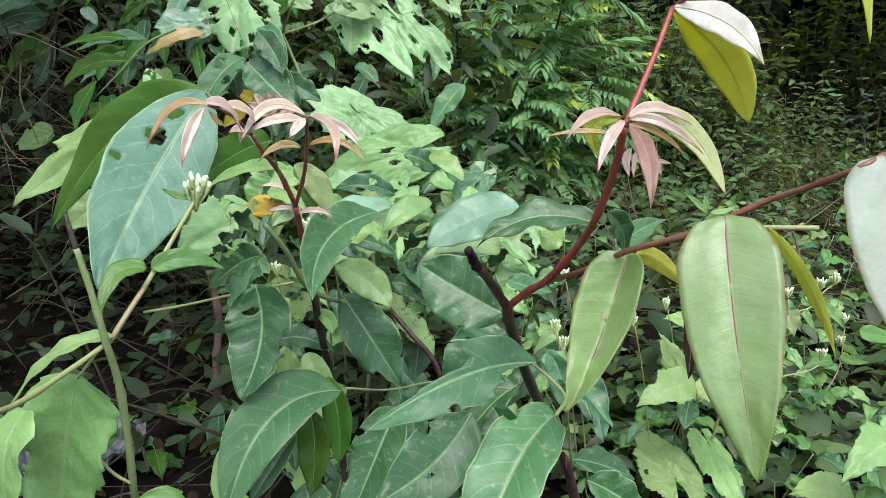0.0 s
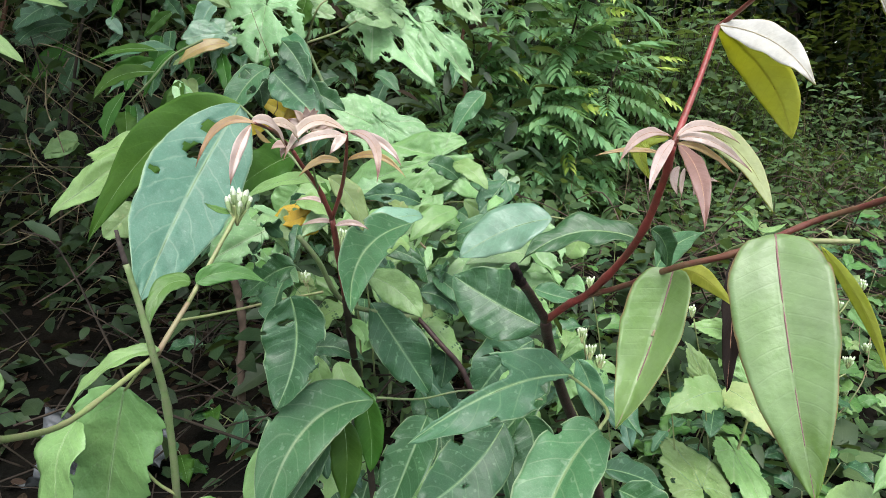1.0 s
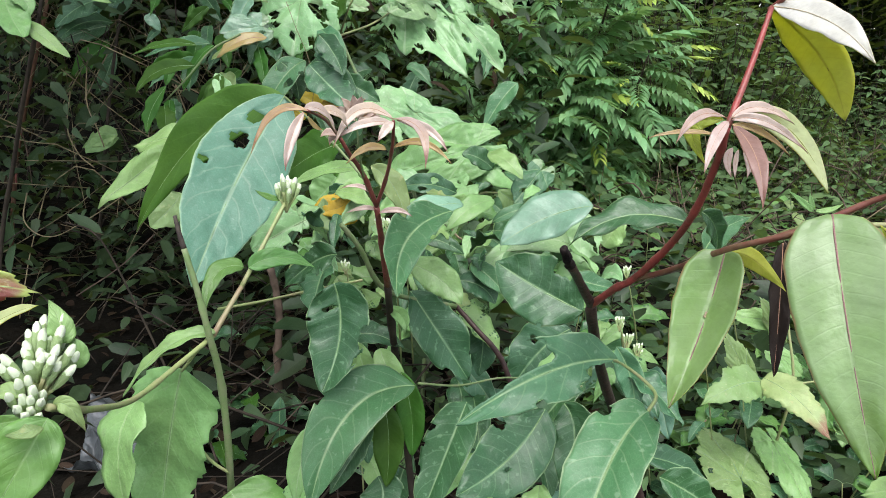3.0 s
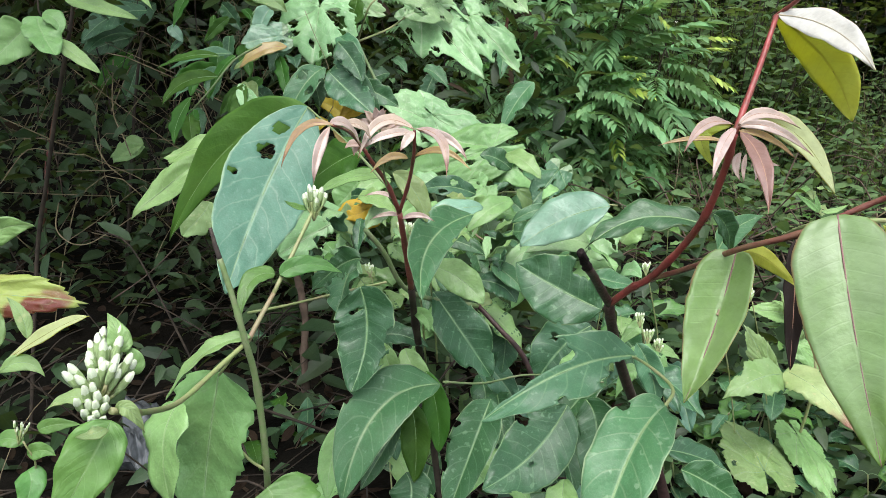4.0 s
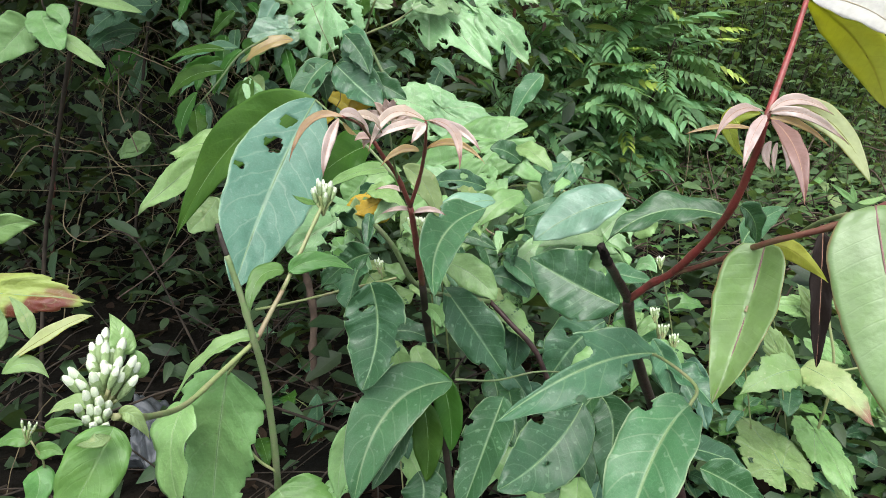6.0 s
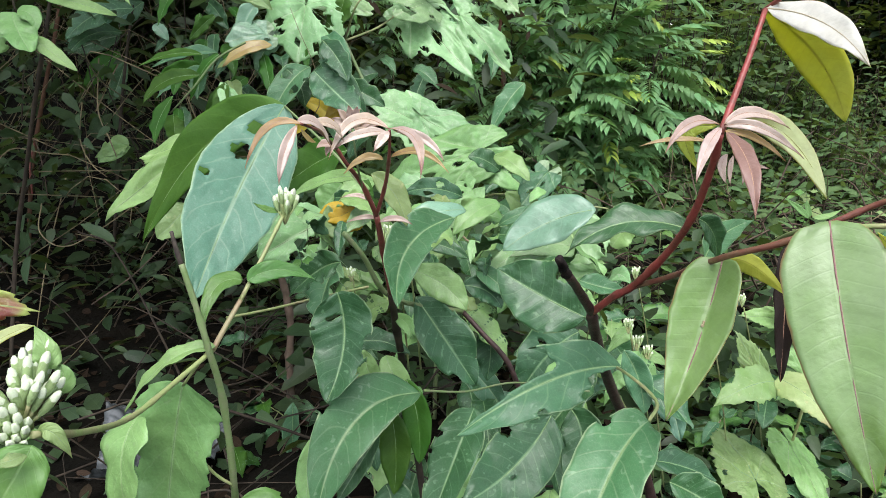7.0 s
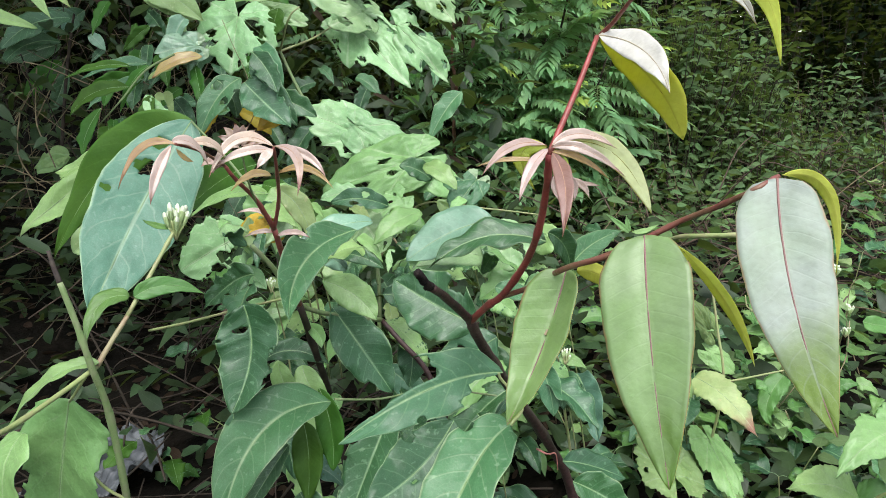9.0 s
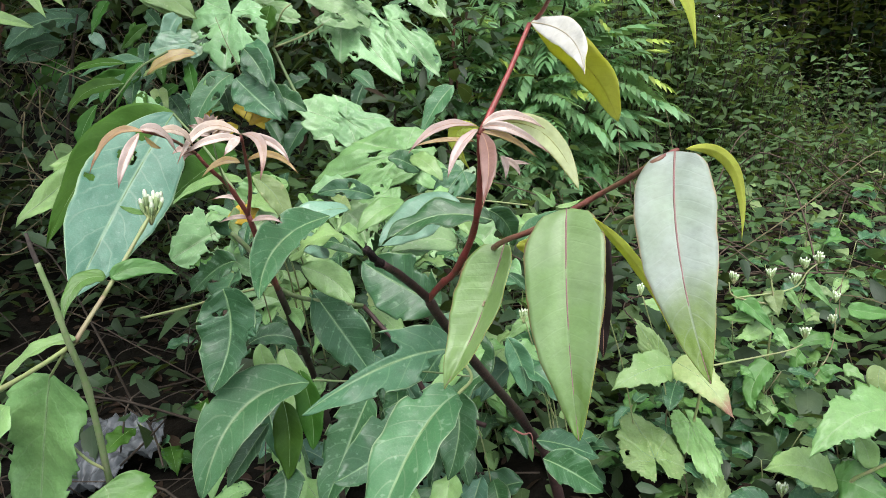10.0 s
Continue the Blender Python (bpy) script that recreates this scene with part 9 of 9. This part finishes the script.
leaf(jagged_weed, "weed", (0.7308, 1.0675, 0.2930), (0.7602, 1.0672, 0.2852), (0.8290, 1.0685, 0.2750), 0.0313, (0.11, -0.82, 0.56), shape='lance', fold=14)

# ---- thin climbers and stems in the thicket ----
bare_stem = thing("bare_stem", (-0.4335, 1.16, 0.0), "bare brown woody stem with one hanging leaf", "stem")
tube(bare_stem, "stem", [(-0.4335, 1.1600, -0.0400), (-0.4330, 1.1600, 0.0660), (-0.4310, 1.1600, 0.1150), (-0.4280, 1.1600, 0.1780), (-0.4190, 1.1600, 0.2400), (-0.4230, 1.1600, 0.2990), (-0.4290, 1.1600, 0.3460)], 0.0080, 0.0066, STEM_TWIG, knots=4, rough=0.22)
leaf(bare_stem, "green", (-0.4150, 1.1200, 0.0950), (-0.4135, 1.0982, 0.0426), (-0.4120, 1.0800, -0.0170), 0.0404, (0.05, -0.75, 0.60), shape='ellip', fold=20)
dark_stem = thing("dark_stem", (-1.55, 2.1, 0.0), "dark upright stem with thin side twigs", "stem")
tube(dark_stem, "stem", [(-1.5212, 1.7641, -0.3017), (-1.4504, 1.8210, 0.2186), (-1.4100, 1.8350, 0.4284), (-1.3942, 1.8756, 0.5596), (-1.3347, 1.8731, 0.7075), (-1.2715, 1.8735, 0.8635), (-1.2582, 1.9072, 0.9726)], 0.0070, 0.0050, STEM_TAN_DARK)
tube(dark_stem, "twig", [(-1.3929, 1.8021, 0.3824), (-1.3925, 1.8163, 0.4654), (-1.3822, 1.8365, 0.5299)], 0.0030, 0.0020, BARK_MAROON)
tube(dark_stem, "twig", [(-1.3840, 1.8489, 0.5369), (-1.4218, 1.8198, 0.5576), (-1.4659, 1.7899, 0.5780)], 0.0022, 0.0012, STEM_TWIG)
tube(dark_stem, "twig", [(-1.3840, 1.8489, 0.5369), (-1.3420, 1.8009, 0.4669), (-1.3256, 1.7739, 0.3701)], 0.0022, 0.0012, STEM_TWIG)
curling_vine = thing("curling_vine", (-0.95, 1.75, 0.0), "thin straw-coloured curling vine", "vine")
tube(curling_vine, "tendril", [(-1.1371, 1.4930, 0.4186), (-1.1226, 1.4469, 0.3643), (-1.0764, 1.4219, 0.3349), (-1.0354, 1.4245, 0.3297), (-0.9874, 1.4360, 0.3520), (-0.9258, 1.4534, 0.3896), (-0.8436, 1.4787, 0.4464)], 0.0016, 0.0012, STEM_DRY)
tube(curling_vine, "tendril", [(-1.1020, 1.6740, 0.6633), (-1.0897, 1.6148, 0.5655), (-1.0470, 1.5797, 0.5034), (-1.0078, 1.5738, 0.4701)], 0.0018, 0.0014, STEM_DRY)
tube(curling_vine, "tendril", [(-1.0613, 1.7078, 0.7629), (-1.0439, 1.6400, 0.6349), (-1.0032, 1.6025, 0.5651), (-0.9845, 1.5909, 0.5197)], 0.0018, 0.0014, STEM_DRY)
tube(curling_vine, "tendril", [(-0.9115, 1.8557, 0.6806), (-0.8766, 1.8198, 0.6184), (-0.8360, 1.7812, 0.5451)], 0.0018, 0.0015, STEM_DRY)
tube(curling_vine, "tendril", [(-0.9147, 1.8508, 0.6650), (-0.8493, 1.8247, 0.6253), (-0.7850, 1.7987, 0.5864)], 0.0018, 0.0015, STEM_DRY)
tube(curling_vine, "tendril", [(-1.1763, 1.6571, 0.4553), (-1.1566, 1.5010, 0.2759), (-1.1111, 1.3619, 0.1450)], 0.0015, 0.0012, STEM_DRY)
tube(curling_vine, "tendril", [(-0.9214, 1.3008, 0.2271), (-0.8315, 1.3275, 0.2861), (-0.7544, 1.3566, 0.3578)], 0.0016, 0.0012, STEM_TWIG)
tube(curling_vine, "tendril", [(-0.4531, 1.0537, -0.0593), (-0.4251, 1.0817, 0.0255), (-0.3582, 1.1102, 0.0984)], 0.0016, 0.0012, STEM_TWIG)

# ---- slender stems among the pinnate shrubs ----
reddish_stem = thing("reddish_stem", (0.02, 3.0, 0.0), "bare reddish-brown stem with one dry frond", "stem")
tube(reddish_stem, "stem", [(0.0189, 2.9253, -0.0949), (0.0010, 2.9632, 0.2154), (-0.0137, 3.0352, 0.4628), (0.0022, 3.0880, 0.6352), (-0.0180, 3.1302, 0.7840), (-0.0047, 3.1754, 0.9318)], 0.0090, 0.0070, STEM_TAN_DARK)
leaf(reddish_stem, "gold", (-0.0058, 3.0616, 0.5490), (0.0956, 3.0496, 0.5795), (0.1956, 3.0266, 0.5386), 0.0250, (-0.16, -0.98, 0.11), shape='lance')

# ---- a cut stick behind the sapling ----
cut_stick = thing("cut_stick", (0.45, 0.62, 0.0), "broken pale green stick", "stick")
tube(cut_stick, "stem", [(0.2255, 0.7463, 0.4310), (0.2221, 0.5738, 0.5582), (0.2123, 0.4820, 0.6017), (0.2277, 0.4439, 0.6139), (0.2598, 0.4248, 0.6192)], 0.0020, 0.0018, STEM_PALE)
tube(cut_stick, "stem", [(-0.3641, 0.7598, 0.4166), (-0.3037, 0.7440, 0.4336), (-0.2358, 0.7295, 0.4548), (-0.1692, 0.7338, 0.4690)], 0.0018, 0.0016, STEM_PALE, label="broken pale green twig")


# ---- more leaves under and behind ----
fill = random.Random(77)
for k in range(60):
    x, y, z = fill.uniform(-0.28, 0.20), fill.uniform(0.66, 1.0), fill.uniform(0.08, 0.40)
    a = fill.gauss(-1.6, 1.0)
    ln = fill.uniform(0.08, 0.14)
    b = Vector((x, y, z))
    t = b + Vector((math.cos(a) * 0.75, math.sin(a) * 0.75, fill.uniform(-0.75, -0.2))) * ln
    m = (b + t) / 2 + Vector((0, 0, 0.12 * ln))
    leaf(sapling, fill.choice(("dark", "dark", "blue", "light")), b, m, t, ln * fill.uniform(0.34, 0.46), (fill.gauss(0, 0.35), -0.5, 0.9), nu=16, nv=6, wave=0.09, holes=[(fill.uniform(0.3, 0.85), fill.choice((-1, 1)) * fill.uniform(0.5, 1.0), fill.uniform(0.04, 0.09), fill.uniform(0.12, 0.3)) for _ in range(fill.choice((0, 0, 1, 2)))])
for k in range(54):
    x, y, z = fill.uniform(-0.55, 0.05), fill.uniform(1.40, 1.9), fill.uniform(0.20, 0.92)
    a = fill.gauss(-1.4, 1.0)
    ln = fill.uniform(0.06, 0.13)
    b = Vector((x, y, z))
    t = b + Vector((math.cos(a) * 0.8, math.sin(a) * 0.6, fill.uniform(-0.9, -0.1))) * ln
    m = (b + t) / 2 + Vector((0, 0, 0.10 * ln))
    leaf(broadleaf_vine, fill.choice(("green", "dark", "dark", "olive", "olive")), b, m, t, ln * fill.uniform(0.34, 0.55), (fill.gauss(0, 0.35), -0.6, 0.8), shape=fill.choice(("ovate", "ellip", "lance")), wave=0.07, nu=16, nv=6, ragged=0.2)
for k in range(46):
    b = Vector((fill.uniform(-0.26, 0.14), fill.uniform(0.66, 0.98), fill.uniform(0.34, 0.575)))
    a, ln = fill.uniform(0, 6.28), fill.uniform(0.035, 0.085)
    t = b + Vector((math.cos(a) * 0.9, math.sin(a) * 0.6, fill.uniform(-0.8, 0.1))) * ln
    leaf(broadleaf_vine, fill.choice(("light", "light", "broad", "green", "dark", "weed")), b, (b + t) / 2 + Vector((0, 0, 0.12 * ln)), t, ln * fill.uniform(0.35, 0.6), (fill.gauss(0, 0.45), -0.5 + fill.gauss(0, 0.3), 0.8), shape=fill.choice(("ovate", "ellip", "lance")), wave=0.1, nu=14, nv=6, ragged=0.15, stalk=b + Vector((fill.uniform(-0.03, 0.03), 0.03, -0.03)))


# ---- low weeds ----
def weed_plant(place, tall, sorts, seed, size=0.055, label="low green weed with paired leaves"):
    """An upright weed with pairs of leaves up a thin stem."""
    r = random.Random(seed)
    x, y = place
    ob = thing("low_weed", (x, y, height(x, y) - 0.01), label, "weed", group="low weeds on the ground")
    base = origin(ob)
    top = base + Vector((r.uniform(-0.06, 0.06), r.uniform(-0.08, 0.02), tall))
    mid = (base + top) / 2 + Vector((r.uniform(-0.02, 0.02), 0, 0))
    tube(ob, "stem", [base, mid, top], 0.0016, 0.0009, r.choice((STEM_PALE, STEM_GREEN, STEM_TAN)), seg=6)
    line = spline([base, mid, top], 6)
    pairs = max(2, int(tall / 0.045))
    turn = r.uniform(0, 3.14)
    for k in range(pairs):
        p = line[min(len(line) - 1, int((0.25 + 0.75 * k / max(1, pairs - 1)) * (len(line) - 1)))]
        turn += 1.57 + r.uniform(-0.5, 0.5)
        for half in (0, 3.14):
            if r.random() < 0.12:
                continue
            a = turn + half + r.uniform(-0.3, 0.3)
            ln = size * r.uniform(0.7, 1.35)
            d = Vector((math.cos(a), math.sin(a), r.uniform(-0.35, 0.25)))
            b = p + d * ln * 0.18
            t = p + d * ln * 1.15 - Vector((0, 0, ln * r.uniform(0.05, 0.4)))
            m = (b + t) / 2 + Vector((0, 0, ln * 0.10))
            leaf(ob, r.choice(sorts), b, m, t, ln * r.uniform(0.45, 0.66), (r.gauss(0, 0.2), -0.25 + r.gauss(0, 0.2), 1.0), shape=r.choice(("ovate", "ovate", "ellip")), nu=14, nv=6, wave=0.08, stalk=p, teeth=0.0, ragged=0.12)
    return ob


wr = random.Random(9)
for k in range(44):
    weed_plant((wr.uniform(0.10, 1.35), wr.uniform(0.98, 1.75)), wr.uniform(0.10, 0.30), ("dark", "dark", "weed", "weed", "light"), 100 + k, wr.uniform(0.045, 0.075))
for k in range(26):
    weed_plant((wr.uniform(0.20, 1.0), wr.uniform(0.78, 1.12)), wr.uniform(0.08, 0.20), ("dark", "green", "dark", "weed", "weed"), 400 + k, wr.uniform(0.045, 0.070))
for k in range(6):
    weed_plant((wr.uniform(-0.95, -0.1), wr.uniform(1.0, 1.5)), wr.uniform(0.06, 0.16), ("dark", "dark", "olive"), 200 + k, wr.uniform(0.045, 0.07), "low dark green weed in the thicket's shade")
for k in range(26):
    weed_plant((wr.uniform(0.8, 2.4), wr.uniform(1.7, 2.8)), wr.uniform(0.12, 0.32), ("dark", "weed", "weed", "sick"), 300 + k, wr.uniform(0.05, 0.075))
